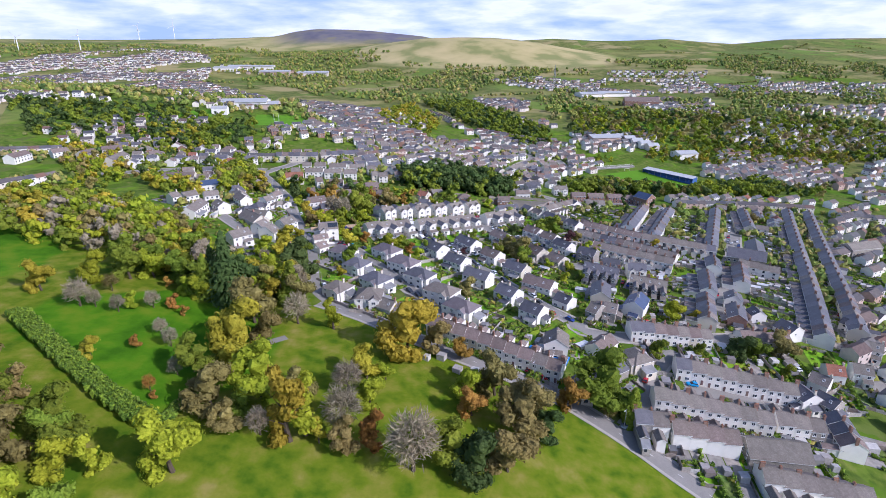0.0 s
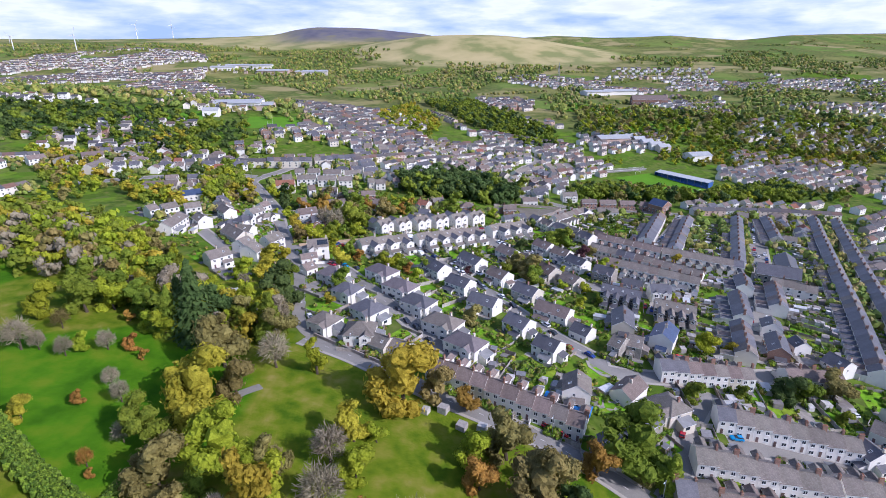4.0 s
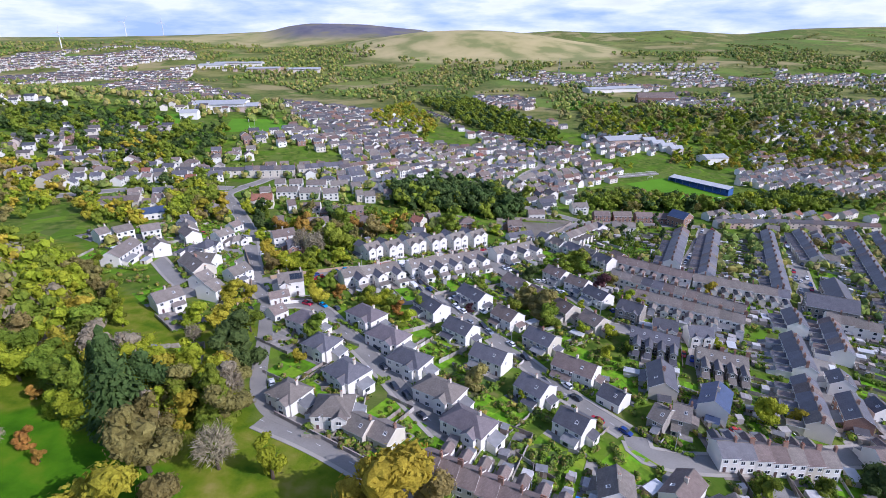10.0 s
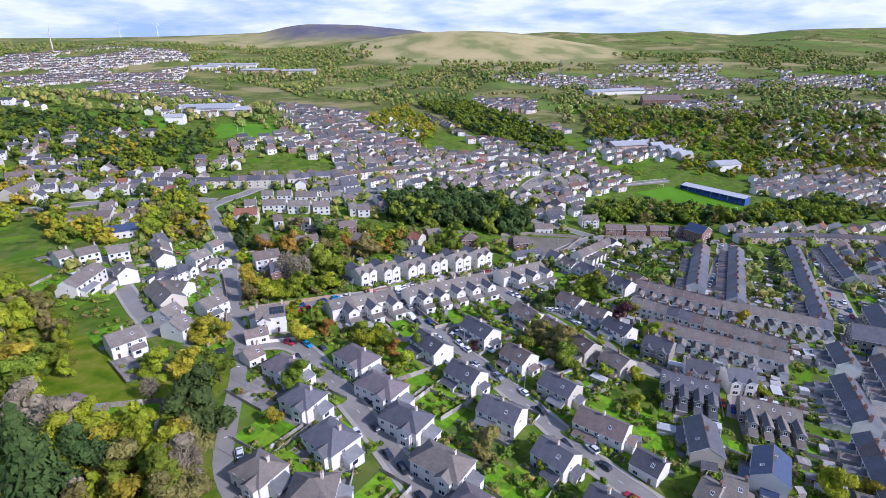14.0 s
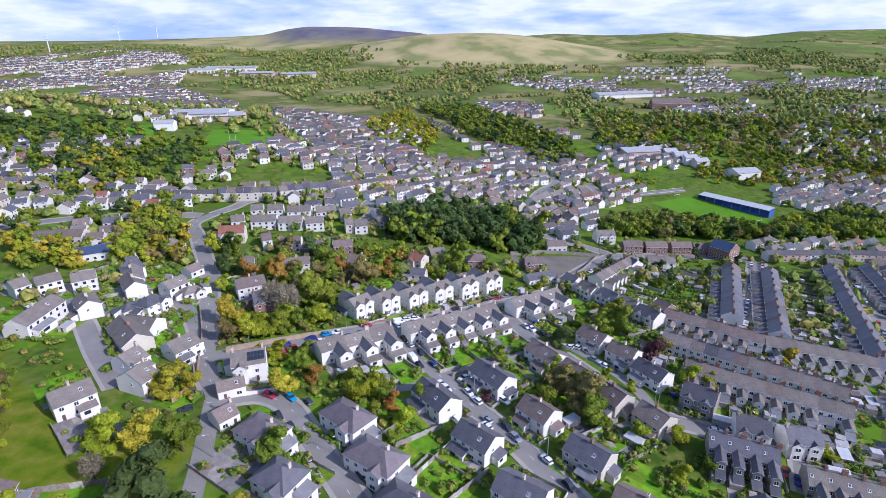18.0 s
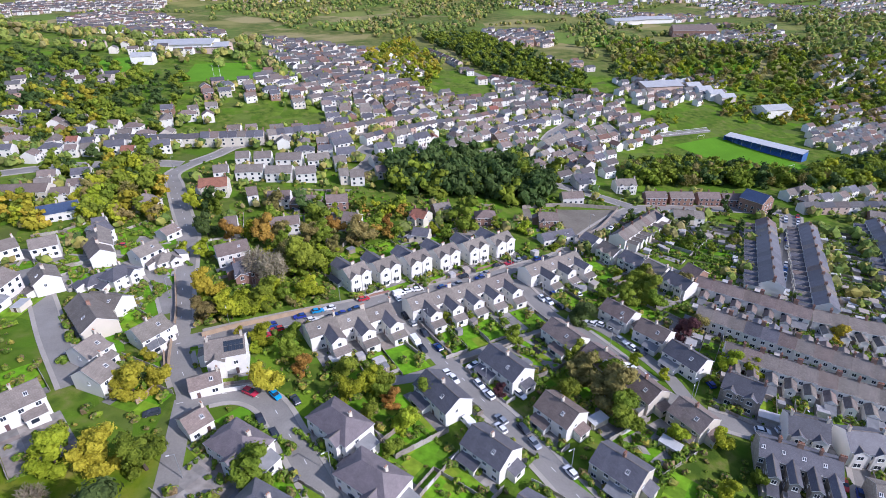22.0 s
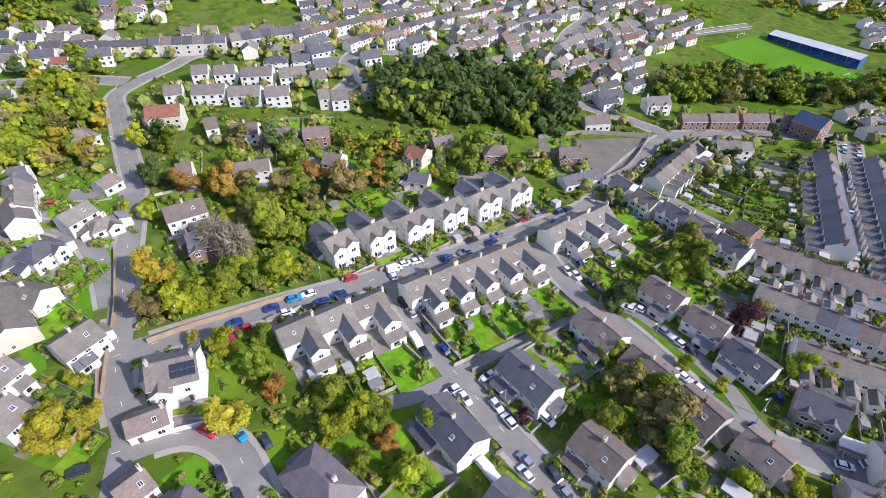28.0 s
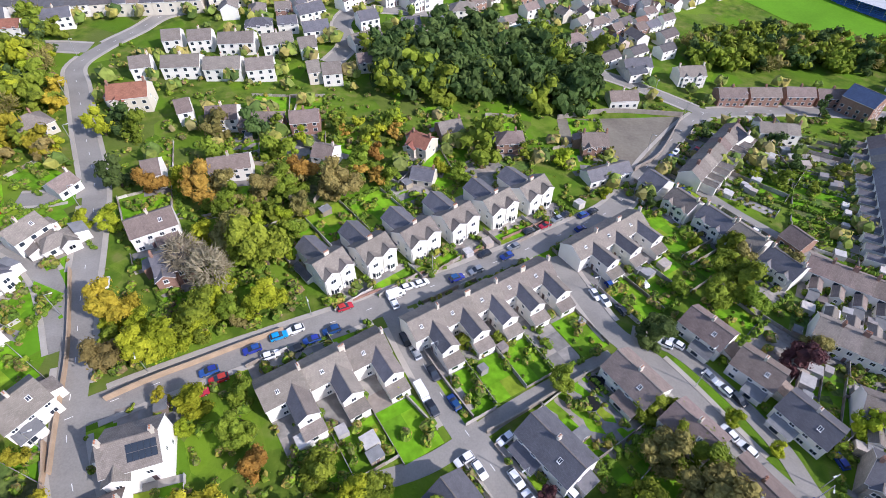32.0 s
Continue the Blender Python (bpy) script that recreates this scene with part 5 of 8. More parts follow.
# left estate
house("long", -151.2, 227.9, 28, 5.1, 9, 5, "slate", "white")
house("long", -179.2, 195.9, 59, 5.8, 8, 5.2, "grey", "white")
house("long", -171.9, 202.2, 48, 8.8, 8, 5.2, "grey", "white")
house("long", -159.9, 207.2, 34, 9.1, 8, 5.2, "grey", "white")
house("long", -143.9, 215.4, -56, 22.1, 8, 5.2, "grey", "white")
house("long", -143.0, 183.6, -46, 10.9, 8, 5.2, "grey", "white")
house("long", -154.1, 171.7, 92, 20.4, 9, 5.2, "grey", "white")
house("long", -108.5, 125.3, 48, 10.3, 9, 5, "grey", "white")
house("long", -99.5, 85.2, -72, 12.7, 8, 4.6, "brown", "brick")
# midfield
house("long", -90.2, 212.1, 31, 12.0, 9, 5.4, "brown", "white")
house("villa", -80.1, 198.7, 27, 6.3, 9, 5.4, "slate", "brick")
house("long", -99.7, 236.1, 20, 5.0, 9, 5.2, "brown", "white")
house("long", -78.5, 241.8, 15, 12.6, 8, 4.6, "brown", "white")
house("long", -103.0, 270.9, 25, 4.6, 9, 5.2, "brown", "white")
house("long", -88.7, 268.5, 8, 10.7, 9, 5, "brown", "white")
house("hip", -75.8, 267.9, 2, 8.8, 9, 4, "brown", "brick")
house("villa", -124.1, 277.7, 13, 13.6, 10, 6, "red", "cream")
house("long", -130.1, 300.9, 19, 7.6, 9, 5.2, "grey", "white")
house("long", -114.8, 302.7, 6, 14.7, 9, 5.2, "grey", "white")
house("long", -98.7, 302.4, 5, 14.1, 9, 5.2, "grey", "white")
house("long", -84.7, 303.2, 13, 10.6, 9, 5.2, "grey", "white")
house("long", -126.9, 324.7, 13, 7.6, 9, 5.2, "grey", "white")
house("long", -115.2, 325.2, 11, 9.3, 9, 5.2, "grey", "white")
house("long", -99.4, 323.6, 6, 14.6, 9, 5.2, "grey", "white")
house("long", -82.8, 324.3, 16, 12.5, 9, 5.2, "grey", "white")
house("terr", -204.3, 346.9, 13, 20.4, 9, 5.6, "slate", "white")
house("terr", -178.8, 351.6, 14, 29.8, 9, 5.6, "slate", "white")
house("terr", -145.0, 358.2, 11, 37.8, 9, 5.6, "slate", "cream")
house("terr", -107.8, 370.9, 26, 37.3, 9, 5.6, "slate", "cream")
house("terr", -56.8, 412.2, 48, 106.6, 9, 5.6, "brown", "cream")
house("row", -42.5, 399.4, 55, 75.6, 9, 5.4, "slate", "white")
house("row", 3.2, 456.9, 48, 71.6, 9, 5.4, "slate", "white")
house("long", -206.7, 334.4, 21, 10.7, 9, 5, "slate", "white")
house("long", -182.7, 339.3, 22, 12.4, 9, 5, "slate", "white")
house("hip", -148.9, 257.2, 56, 6.2, 10, 4, "grey", "cream")
house("long", -49.2, 352.9, 27, 9.2, 9, 5.4, "slate", "white")
house("twin", -41.3, 385.1, 41, 12.5, 9, 5.6, "grey", "white")
house("twin", -28.5, 382.9, 41, 12.8, 9, 5.6, "slate", "white")
house("hip", -4.9, 379.8, 9, 7.4, 9, 5.2, "grey", "white")
house("long", -80.1, 366.8, 44, 12.2, 9, 5, "slate", "white")
house("long", -75.7, 355.3, 33, 12.4, 9, 5, "slate", "white")
house("long", -69.6, 338.1, 18, 11.0, 9, 5, "slate", "white")
house("long", -70.4, 322.9, 20, 7.1, 9, 5, "grey", "white")
house("long", -57.2, 304.0, 12, 7.4, 9, 5, "grey", "white")
house("long", -64.4, 304.0, 18, 4.5, 9, 5, "grey", "cream")
house("long", -47.7, 334.4, 35, 13.9, 8, 4.5, "grey", "white")
house("long", -44.9, 316.0, 18, 7.9, 8, 4.5, "brown", "cream")
house("hip", -23.1, 340.5, 51, 6.4, 9, 5, "grey", "white")
house("long", -3.2, 345.3, -5, 7.3, 9, 5, "grey", "white")
house("long", 10.3, 337.7, 26, 16.3, 9, 5, "grey", "white")
house("hip", 24.8, 365.5, 23, 8.7, 9, 4.5, "green", "white")
house("long", 36.4, 372.0, -9, 4.8, 9, 5, "slate", "white")
house("hip", 47.5, 360.6, 21, 8.8, 9, 5, "brown", "cream")
house("long", 67.3, 421.4, 52, 26.2, 9, 5, "grey", "white")
house("long", 28.8, 414.3, 33, 11.1, 9, 5, "brown", "brick")
house("twin", 74.7, 341.6, 9, 13.1, 9, 5.6, "slate", "white")
house("twin", 99.4, 339.0, 6, 12.3, 9, 5.6, "grey", "white")
house("long", 62.1, 312.1, 5, 12.0, 8, 4, "brown", "white")
house("long", 112.6, 322.3, 0, 11.9, 8, 5, "brown", "brick")
house("long", 128.5, 325.0, 0, 13.4, 8, 5, "brown", "brick")
house("long", 145.7, 327.6, -2, 12.7, 8, 5, "brown", "brick")
house("long", 160.2, 327.3, -3, 13.2, 8, 5, "brown", "brick")
house("block", 169.8, 319.3, -55, 13.4, 12, 8, "blue", "brick")
# brick house etc
house("villa", -19.9, 262.8, -30, 2.6, 8, 4.6, "red", "cream")
house("long", -10.6, 273.3, 21, 8.6, 8, 4.6, "grey", "brick")
house("long", -50.7, 251.4, -15, 6.8, 8, 4.8, "brown", "white")
house("long", -61.2, 270.3, 10, 9.8, 8, 4.8, "brown", "brick")
house("hip", 11.2, 270.2, 4, 3.5, 8, 4.6, "brown", "brick")
house("villa", 42.6, 274.4, 0, 9.5, 9, 5, "brown", "brick")
house("long", -18.6, 246.6, -14, 7.7, 7, 3, "slate", "cream")
# south of wall: gabled white houses
house("tera", 140.7, 250.9, -116, 79.9, 9, 5.4, "slate", "white")
house("long", 59.3, 250.4, -55, 8, 8.5, 5.4, "slate", "white")
house("twin", 65.5, 240.4, -55, 9.5, 8.5, 5.4, "grey", "white")
house("twin", 73.1, 231.5, -55, 10.5, 8.5, 5.4, "slate", "white")
house("twin", 79.6, 223.7, -55, 10.5, 8.5, 5.4, "grey", "white")
house("twin", 85.4, 212.8, -55, 10.5, 8.5, 5.4, "slate", "white")
house("tera", 87.1, 272.7, 50, 46.1, 8, 5.4, "grey", "white")
house("terr", 119.8, 292.5, -3, 15.6, 8, 5.2, "grey", "white")
house("long", 101.8, 284.5, -69, 6.0, 8, 5.2, "slate", "white")
house("long", 44.1, 257.0, 22, 16.3, 7, 3.4, "slate", "white")
house("long", 97.3, 226.7, -60, 7.5, 8, 3.6, "brown", "brick")
# houses round the oval green
house("long", -148.0, 222.2, 59, 6.9, 9, 5, "slate", "white")
house("long", -137.9, 205.3, -49, 13.7, 8, 5, "grey", "white")
house("long", -121.1, 206.7, 62, 9.6, 8, 5, "grey", "white")
house("hip", -113.2, 205.7, 47, 4.2, 6, 2.8, "grey", "white")
house("hip", -121.6, 189.6, 69, 3.4, 8, 4.6, "slate", "white")
house("hip", -128.4, 187.4, 54, 2.7, 6, 2.6, "slate", "white")
house("long", -115.4, 164.4, -44, 19.5, 10, 4, "grey", "cream")
house("long", -114.9, 172.6, -12, 12.2, 8, 4, "grey", "white")
house("long", -93.9, 157.9, 58, 9.3, 9, 4.6, "grey", "white")
house("long", -104.7, 146.8, 69, 7.0, 9, 4.6, "grey", "white")
house("long", -96.4, 136.9, 73, 6.4, 10, 5, "grey", "white")
house("long", -123.8, 228.7, 64, 7.1, 7, 3, "brown", "white")

# ---- houses across the valley floor ----
estate(15, 30, (-26, 499), (41, 548), (41, 472), (-4, 415), (-18, 444))
estate(14, 40, (140, 548), (158, 551), (132, 436), (111, 445))
estate(15, 24, (342, 571), (427, 536), (470, 501), (442, 468), (317, 506))
estate(13, 20, (-220, 405), (-173, 418), (-154, 387), (-194, 375))
estate(16, 20, (-339, 390), (-280, 396), (-235, 368), (-253, 354), (-302, 343))
estate(18, 10, (-338, 471), (-291, 485), (-261, 440), (-308, 432))
estate(14, 30, (165, 628), (223, 608), (264, 584), (231, 560), (159, 579))
estate(15, 40, (44, 581), (141, 577), (133, 497), (84, 405), (61, 369), (58, 443), (37, 488))
estate(13, 28, (301, 497), (389, 483), (442, 468), (393, 412), (304, 421), (280, 449))
estate(13, 26, (200, 351), (350, 361), (317, 325), (186, 317))
estate(18, 30, (-384, 448), (-338, 471), (-279, 415), (-339, 390))
estate(17, 20, (-302, 343), (-257, 359), (-215, 328), (-265, 296))
estate(14, 15, (-232, 363), (-190, 365), (-176, 335), (-206, 324))
estate(13, -115, (223, 321), (275, 316), (255, 255), (193, 223), (213, 276))
estate(16, 30, (-207, 457), (-158, 520), (-127, 447), (-181, 416))
estate(15, 12, (-167, 369), (-73, 402), (-70, 388), (-158, 355))
estate(13, 35, (-8, 464), (129, 505), (100, 385), (78, 368), (49, 363), (20, 347), (-6, 337))
estate(13, 10, (-280, 367), (-191, 373), (-161, 319), (-224, 301), (-234, 299))
estate(13, 20, (-116, 437), (-16, 536), (51, 530), (146, 549), (144, 476), (108, 414), (63, 384), (-4, 398), (-48, 416), (-90, 403))
estate(14, 12, (-121, 383), (-7, 443), (-6, 337), (-49, 324), (-109, 340))
estate(14, 30, (-181, 524), (-65, 573), (-16, 525), (-112, 423), (-144, 439))
estate(15, 20, (-234, 299), (-195, 301), (-168, 259), (-194, 244))

# ---- vehicles ----
def car_meshes(kind):
    L, W, H = {"car": (4.2, 1.78, 1.48), "van": (5.0, 1.95, 2.0), "suv": (4.4, 1.85, 1.68)}[kind]

    def lofted(rows, m):
        """Cross rows of (x, half width, z) joined over the car's length."""
        s = Shape()
        for (x0, w0, a0, b0), (x1, w1, a1, b1) in zip(rows, rows[1:]):
            s.face(((x0, -w0, b0), (x1, -w1, b1), (x1, w1, b1), (x0, w0, b0)))
            s.face(((x0, -w0, a0), (x1, -w1, a1), (x1, -w1, b1), (x0, -w0, b0)))
            s.face(((x1, w1, a1), (x0, w0, a0), (x0, w0, b0), (x1, w1, b1)))
        for k, (x, w, a, b) in ((1, rows[0]), (0, rows[-1])):
            q = ((x, w, a), (x, -w, a), (x, -w, b), (x, w, b))
            s.face(q if k else q[::-1])
        return s

    h, w = L / 2, W / 2
    if kind == "van":
        body = lofted(((-h, w * 0.97, 0.35, H), (h - 1.5, w, 0.3, H), (h - 0.75, w, 0.3, 1.15), (h - 0.1, w * 0.93, 0.32, 0.95), (h, w * 0.9, 0.35, 0.6)), None)
        glass = lofted(((h - 1.95, w + 0.01, 1.15, H - 0.25), (h - 1.45, w + 0.01, 1.15, H - 0.2), (h - 0.78, w * 0.99, 1.1, 1.2)), None)
    else:
        body = lofted(((-h, w * 0.9, 0.4, 0.8), (-h + 0.15, w * 0.96, 0.28, 0.96), (-h + 0.9, w, 0.26, 1.0), (h - 1.3, w, 0.26, 0.98), (h - 0.25, w * 0.95, 0.28, 0.78), (h, w * 0.86, 0.36, 0.62)), None)
        glass = lofted(((-h + 0.15, w * 0.8, 0.94, 1.0), (-h + 0.6, w * 0.78, 0.94, H - 0.06), (h - 2.1, w * 0.78, 0.94, H - 0.06), (h - 1.2, w * 0.84, 0.94, 1.0)), None)
    top = lofted(((-h + 0.55, w * 0.76, H - 0.1, H - 0.03), (-h + 0.95, w * 0.76, H - 0.1, H), (h - 2.4, w * 0.76, H - 0.1, H), (h - 2.05, w * 0.76, H - 0.1, H - 0.04)), None) if kind != "van" else None
    return body, glass, top, (h - 0.85, w - 0.08)


def wheel_mesh():
    def make():
        s = Shape()
        n, r = 12, 0.32
        for y in (-0.1, 0.1):
            ring = [(r * math.cos(k * 6.283 / n), y, r * math.sin(k * 6.283 / n)) for k in range(n)]
            s.face(ring if y > 0 else ring[::-1])
            hub = [(0.18 * math.cos(k * 6.283 / n), y * 1.05, 0.18 * math.sin(k * 6.283 / n)) for k in range(n)]
            s.face(hub if y > 0 else hub[::-1], 1)
        for k in range(n):
            a, b = k * 6.283 / n, (k + 1) * 6.283 / n
            s.face(((r * math.cos(a), -0.1, r * math.sin(a)), (r * math.cos(b), -0.1, r * math.sin(b)), (r * math.cos(b), 0.1, r * math.sin(b)), (r * math.cos(a), 0.1, r * math.sin(a))))
        return s.mesh("wheel", M_TYRE, M_STEEL)

    return cached("wheel", make)


PAINT = {"w": "white", "d": "black", "b": "dark blue", "c": "bright blue", "r": "red", "s": "silver"}


def car(x, y, colour, yaw=None, kind=None):
    """A parked car; without a yaw it stands along the nearest street."""
    if yaw is None:
        best = (1e9, 0)
        for line, w in ROADS:
            for a, b in zip(line, line[1:]):
                d = (a.x - x) ** 2 + (a.y - y) ** 2
                if d < best[0]:
                    best = (d, math.degrees(math.atan2(b.y - a.y, b.x - a.x)))
        yaw = best[1] + (180 if RNG.random() < 0.5 else 0)
    kind = kind or RNG.choice(("car", "car", "car", "suv", "van" if colour == "w" and RNG.random() < 0.4 else "car"))
    if colour == "w" and RNG.random() < 0.25:
        colour = "s"

    def make():
        b, g, t, at = car_meshes(kind)
        return b.mesh("body", CAR[colour]), g.mesh("windows", M_GLASS), t.mesh("top", CAR[colour]) if t else None, at

    body, glass, top, (wx, wy) = cached(("car", kind, colour), make)
    e = root("van" if kind == "van" else "car", x, y, yaw, f"{PAINT[colour]} {'van' if kind == 'van' else 'car'} parked by the kerb", "van" if kind == "van" else "car", "parked vehicles")
    a = radians(yaw)
    dz = height(x + math.cos(a), y + math.sin(a)) - height(x - math.cos(a), y - math.sin(a))
    e.matrix_basis = pose(x, y, height(x, y) + 0.1, 0, 0, yaw) @ pose(0, 0, 0, 0, -math.degrees(math.atan(dz / 2)), 0)
    put("body", body, e)
    put("window_band", glass, e)
    if top:
        put("roof_panel", top, e)
    for sx in (-1, 1):
        for sy in (-1, 1):
            put("wheel", wheel_mesh(), e, pose(sx * wx, sy * wy, 0.32))
    return e


car(-36.0, 190.9, "r")
car(-23.7, 196.4, "w")
car(-20.7, 199.2, "w")
car(-17.2, 200.9, "w")
car(-23.9, 193.5, "w")
car(-7.8, 203.7, "b")
car(-2.4, 206.9, "w")
car(8.8, 217.5, "w")
car(0.1, 213.7, "d")
car(6.6, 213.5, "b")
car(14.2, 225.1, "d")
car(19.4, 228.2, "r")
car(23.5, 231.6, "w")
car(26.2, 233.8, "d")
car(30.4, 227.8, "b")
car(32.5, 234.7, "b")
car(36.0, 237.1, "d")
car(-46.5, 182.9, "w")
car(-49.9, 180.7, "c")
car(-54.9, 176.4, "b")
car(-50.4, 175.2, "w")
car(-45.6, 177.2, "d")
car(-42.1, 180.2, "b")
car(-38.0, 183.4, "b")
car(-62.5, 170.0, "b")
car(-62.7, 164.4, "r")
car(-59.8, 168.2, "r")
car(-20.2, 182.4, "d")
car(-17.5, 178.7, "w")
car(-13.1, 173.4, "d")
car(-15.5, 168.3, "w")
car(-13.0, 164.6, "d")
car(-8.3, 166.3, "b")
car(-6.2, 153.5, "w")
car(-3.1, 151.6, "w")
car(4.2, 150.2, "w")
car(6.8, 146.2, "w")
car(2.6, 158.5, "w")
car(9.3, 133.7, "w")
car(15.4, 134.0, "d")
car(17.6, 129.3, "w")
car(0.4, 135.2, "w")
car(2.4, 132.4, "w")
car(15.7, 147.2, "w")
car(32.0, 198.6, "w")
car(29.7, 200.6, "w")
car(35.7, 195.7, "d")
car(44.3, 185.3, "w")
car(47.3, 185.5, "w")
car(52.6, 176.4, "w")
car(55.0, 173.1, "w")
car(57.5, 170.7, "d")
car(52.1, 162.2, "w")
car(54.7, 158.6, "w")
car(64.9, 146.9, "b")
car(86.3, 186.6, "r")
car(81.3, 139.1, "w")
car(87.4, 139.7, "w")
car(87.6, 136.8, "w")
car(74.5, 157.1, "b")
car(-57.9, 138.6, "r")
car(-51.1, 138.5, "c")
car(-51.9, 129.1, "d")
car(-78.7, 128.2, "d")
car(-137.6, 217.1, "r")
car(-123.4, 186.2, "r")
car(-119.3, 204.5, "d")
car(-45.4, 137.3, "d")
car(44.2, 206.0, "w")
car(34.7, 203.8, "b")
car(71.1, 252.3, "b")
car(83.5, 234.5, "r")
car(86.5, 232.5, "w")
car(75.7, 277.4, "w")
car(72.0, 273.0, "b")
car(84.3, 279.6, "r")
car(-38.5, 105.4, "w")
car(-34.8, 102.4, "d")
car(-32.4, 97.5, "w")
car(-25.3, 93.0, "w")
car(-28.1, 88.6, "w")
car(-33.0, 64.1, "r")
car(-20.6, 96.6, "d")
car(-15.6, 85.5, "d")
car(-11.2, 80.9, "d")
car(-6.0, 71.7, "d")
car(-24.8, 109.6, "d")
car(-28.8, 117.3, "d")
car(-39.4, 113.5, "d")
car(-47.0, 124.8, "d")
car(9.6, 136.8, "w")
car(25.4, 121.1, "w")
car(29.9, 111.8, "d")
car(34.6, 96.5, "d")
car(42.1, 95.6, "w")
car(48.0, 77.9, "r")
car(55.7, 73.8, "b")
car(43.8, 88.9, "d")
car(197.4, 221.9, "w")
car(195.6, 214.6, "w")
car(93.3, 123.0, "r")
car(95.5, 120.1, "b")
car(81.9, 100.0, "w")
car(92.5, 79.8, "r")
car(-95.7, 193.6, "w")
car(-53.6, 81.1, "w")
car(76.3, 34.8, "r")
car(32.9, 29.7, "r")
car(30.3, 33.5, "w")
car(36.7, 27.6, "r")
car(61.5, 9.1, "w")
car(65.8, 6.8, "w")
car(144.9, 60.7, "w")
car(145.3, 55.2, "w")
car(94.2, 36.0, "c")
car(128.1, 16.0, "w")
car(124.6, 11.7, "d")
car(91.5, 19.4, "w")

# cars along the long terrace streets
car_rng = random.Random(3)
for line, width in ROADS:
    if width < 8 or len(line) < 8:
        continue
    for side in (-1, 1):
        pts = offset(line, side * (width / 2 - 1.1))
        skip = 0
        for (x, y), (x2, y2) in zip(pts, pts[1:]):
            skip -= 1
            if skip > 0 or x < 105 or y > 235 or car_rng.random() > 0.3:
                continue
            car(x, y, car_rng.choice("wwdddbrs"), math.degrees(math.atan2(y2 - y, x2 - x)))
            skip = 3

# cars along both kerbs of the terrace streets
for street in (((189, 314.4), (157.4, 257.2), (135.4, 220.7)), ((241.2, 302.8), (201.2, 224.1), (183.6, 186.5), (162, 151.5), (146, 120.8)), ((300, 302), (262.3, 223.1), (218.7, 140.6), (192.6, 88.7))):
    for (x0, y0), (x1, y1) in zip(street, street[1:]):
        d = math.dist((x0, y0), (x1, y1))
        ux, uy = (x1 - x0) / d, (y1 - y0) / d
        for i in range(int(d / 6.2)):
            for side in (-2.9, 2.9):
                if RNG.random() < 0.36:
                    k = (i + 0.5) * 6.2
                    car(x0 + ux * k - uy * side, y0 + uy * k + ux * side, RNG.choice("wwwddbrs"), math.degrees(math.atan2(uy, ux)))

# ---- trees ----
tree(-63.5, -33.0, 19.9, "round", "lime")
tree(-142.5, 61.1, 14.9, "round", "lime")
tree(-131.2, 66.4, 15.6, "round", "green")
tree(-154.4, 47.6, 13.5, "round", "gold")
tree(-103.6, 58.5, 8.5, "round", "lime")
tree(-96.4, 55.9, 10.1, "round", "lime")
tree(-113.4, 63.2, 4.7, "round", "rust")
tree(-133.2, 38.3, 10.9, "bare", "bare")
tree(-128.2, 39.3, 7.7, "bare", "bare")
tree(-118.8, 37.7, 7.7, "bare", "bare")
tree(-130.9, 53.5, 7.0, "bare", "brown")
tree(-116.4, 42.0, 7.2, "round", "lime")
tree(-109.3, 43.8, 7.3, "bare", "bare")
tree(-102.3, 45.4, 6.2, "round", "rust")
tree(-96.1, 41.1, 4.5, "round", "rust")
tree(-97.0, 26.1, 6.8, "bare", "bare")
tree(-90.2, 19.3, 7.5, "bare", "bare")
tree(-109.6, 8.0, 8.7, "round", "gold")
tree(-100.0, 16.2, 4.5, "round", "rust")
tree(-84.0, -4.9, 5.6, "bare", "rust")
tree(-81.3, -7.9, 3.0, "round", "rust")
tree(-80.6, 4.3, 6.9, "bare", "bare")
tree(-74.7, 5.9, 15.1, "round", "green")
tree(-67.6, 19.8, 19.4, "round", "gold")
tree(-60.8, 27.5, 14.9, "round", "brown")
tree(-70.2, 41.5, 21.0, "round", "brown")
tree(-54.6, 44.3, 12.4, "bare", "bare")
tree(-66.5, 8.7, 11.3, "round", "gold")
tree(-52.9, -0.7, 18.2, "round", "lime")
tree(-64.7, -8.7, 14.4, "bare", "brown")
tree(-56.7, -16.8, 9.4, "bare", "brown")
tree(-47.7, -16.9, 9.6, "bare", "bare")
tree(-39.5, -17.6, 24.9, "tall", "gold")
tree(-35.9, -14.7, 20.8, "tall", "lime")
tree(-54.9, -10.1, 9.7, "round", "green")
tree(-40.9, 0.4, 10.3, "round", "brown")
tree(-31.6, -17.0, 9.3, "tall", "gold")
tree(-23.9, -18.6, 9.7, "round", "brown")
tree(-16.9, -16.3, 12.7, "tall", "rust")
tree(-26.3, -10.4, 15.3, "bare", "bare")
tree(-28.0, 5.6, 11.8, "bare", "bare")
tree(-20.5, 1.3, 10.2, "round", "lime")
tree(-23.5, 14.3, 12.1, "round", "gold")
tree(-17.3, 14.8, 7.3, "round", "lime")
tree(-5.3, -22.2, 18.5, "bare", "bare")
tree(9.7, 11.3, 12.3, "round", "lime")
tree(10.9, 3.0, 11.0, "round", "rust")
tree(8.1, 33.0, 8.3, "round", "rust")
tree(18.8, 14.7, 18.2, "bare", "brown")
tree(-11.7, 32.4, 24.7, "round", "gold")
tree(-1.0, 37.0, 12.1, "bare", "brown")
tree(-40.8, 43.0, 13.7, "tall", "lime")
tree(11.3, -21.3, 15.7, "round", "dark")
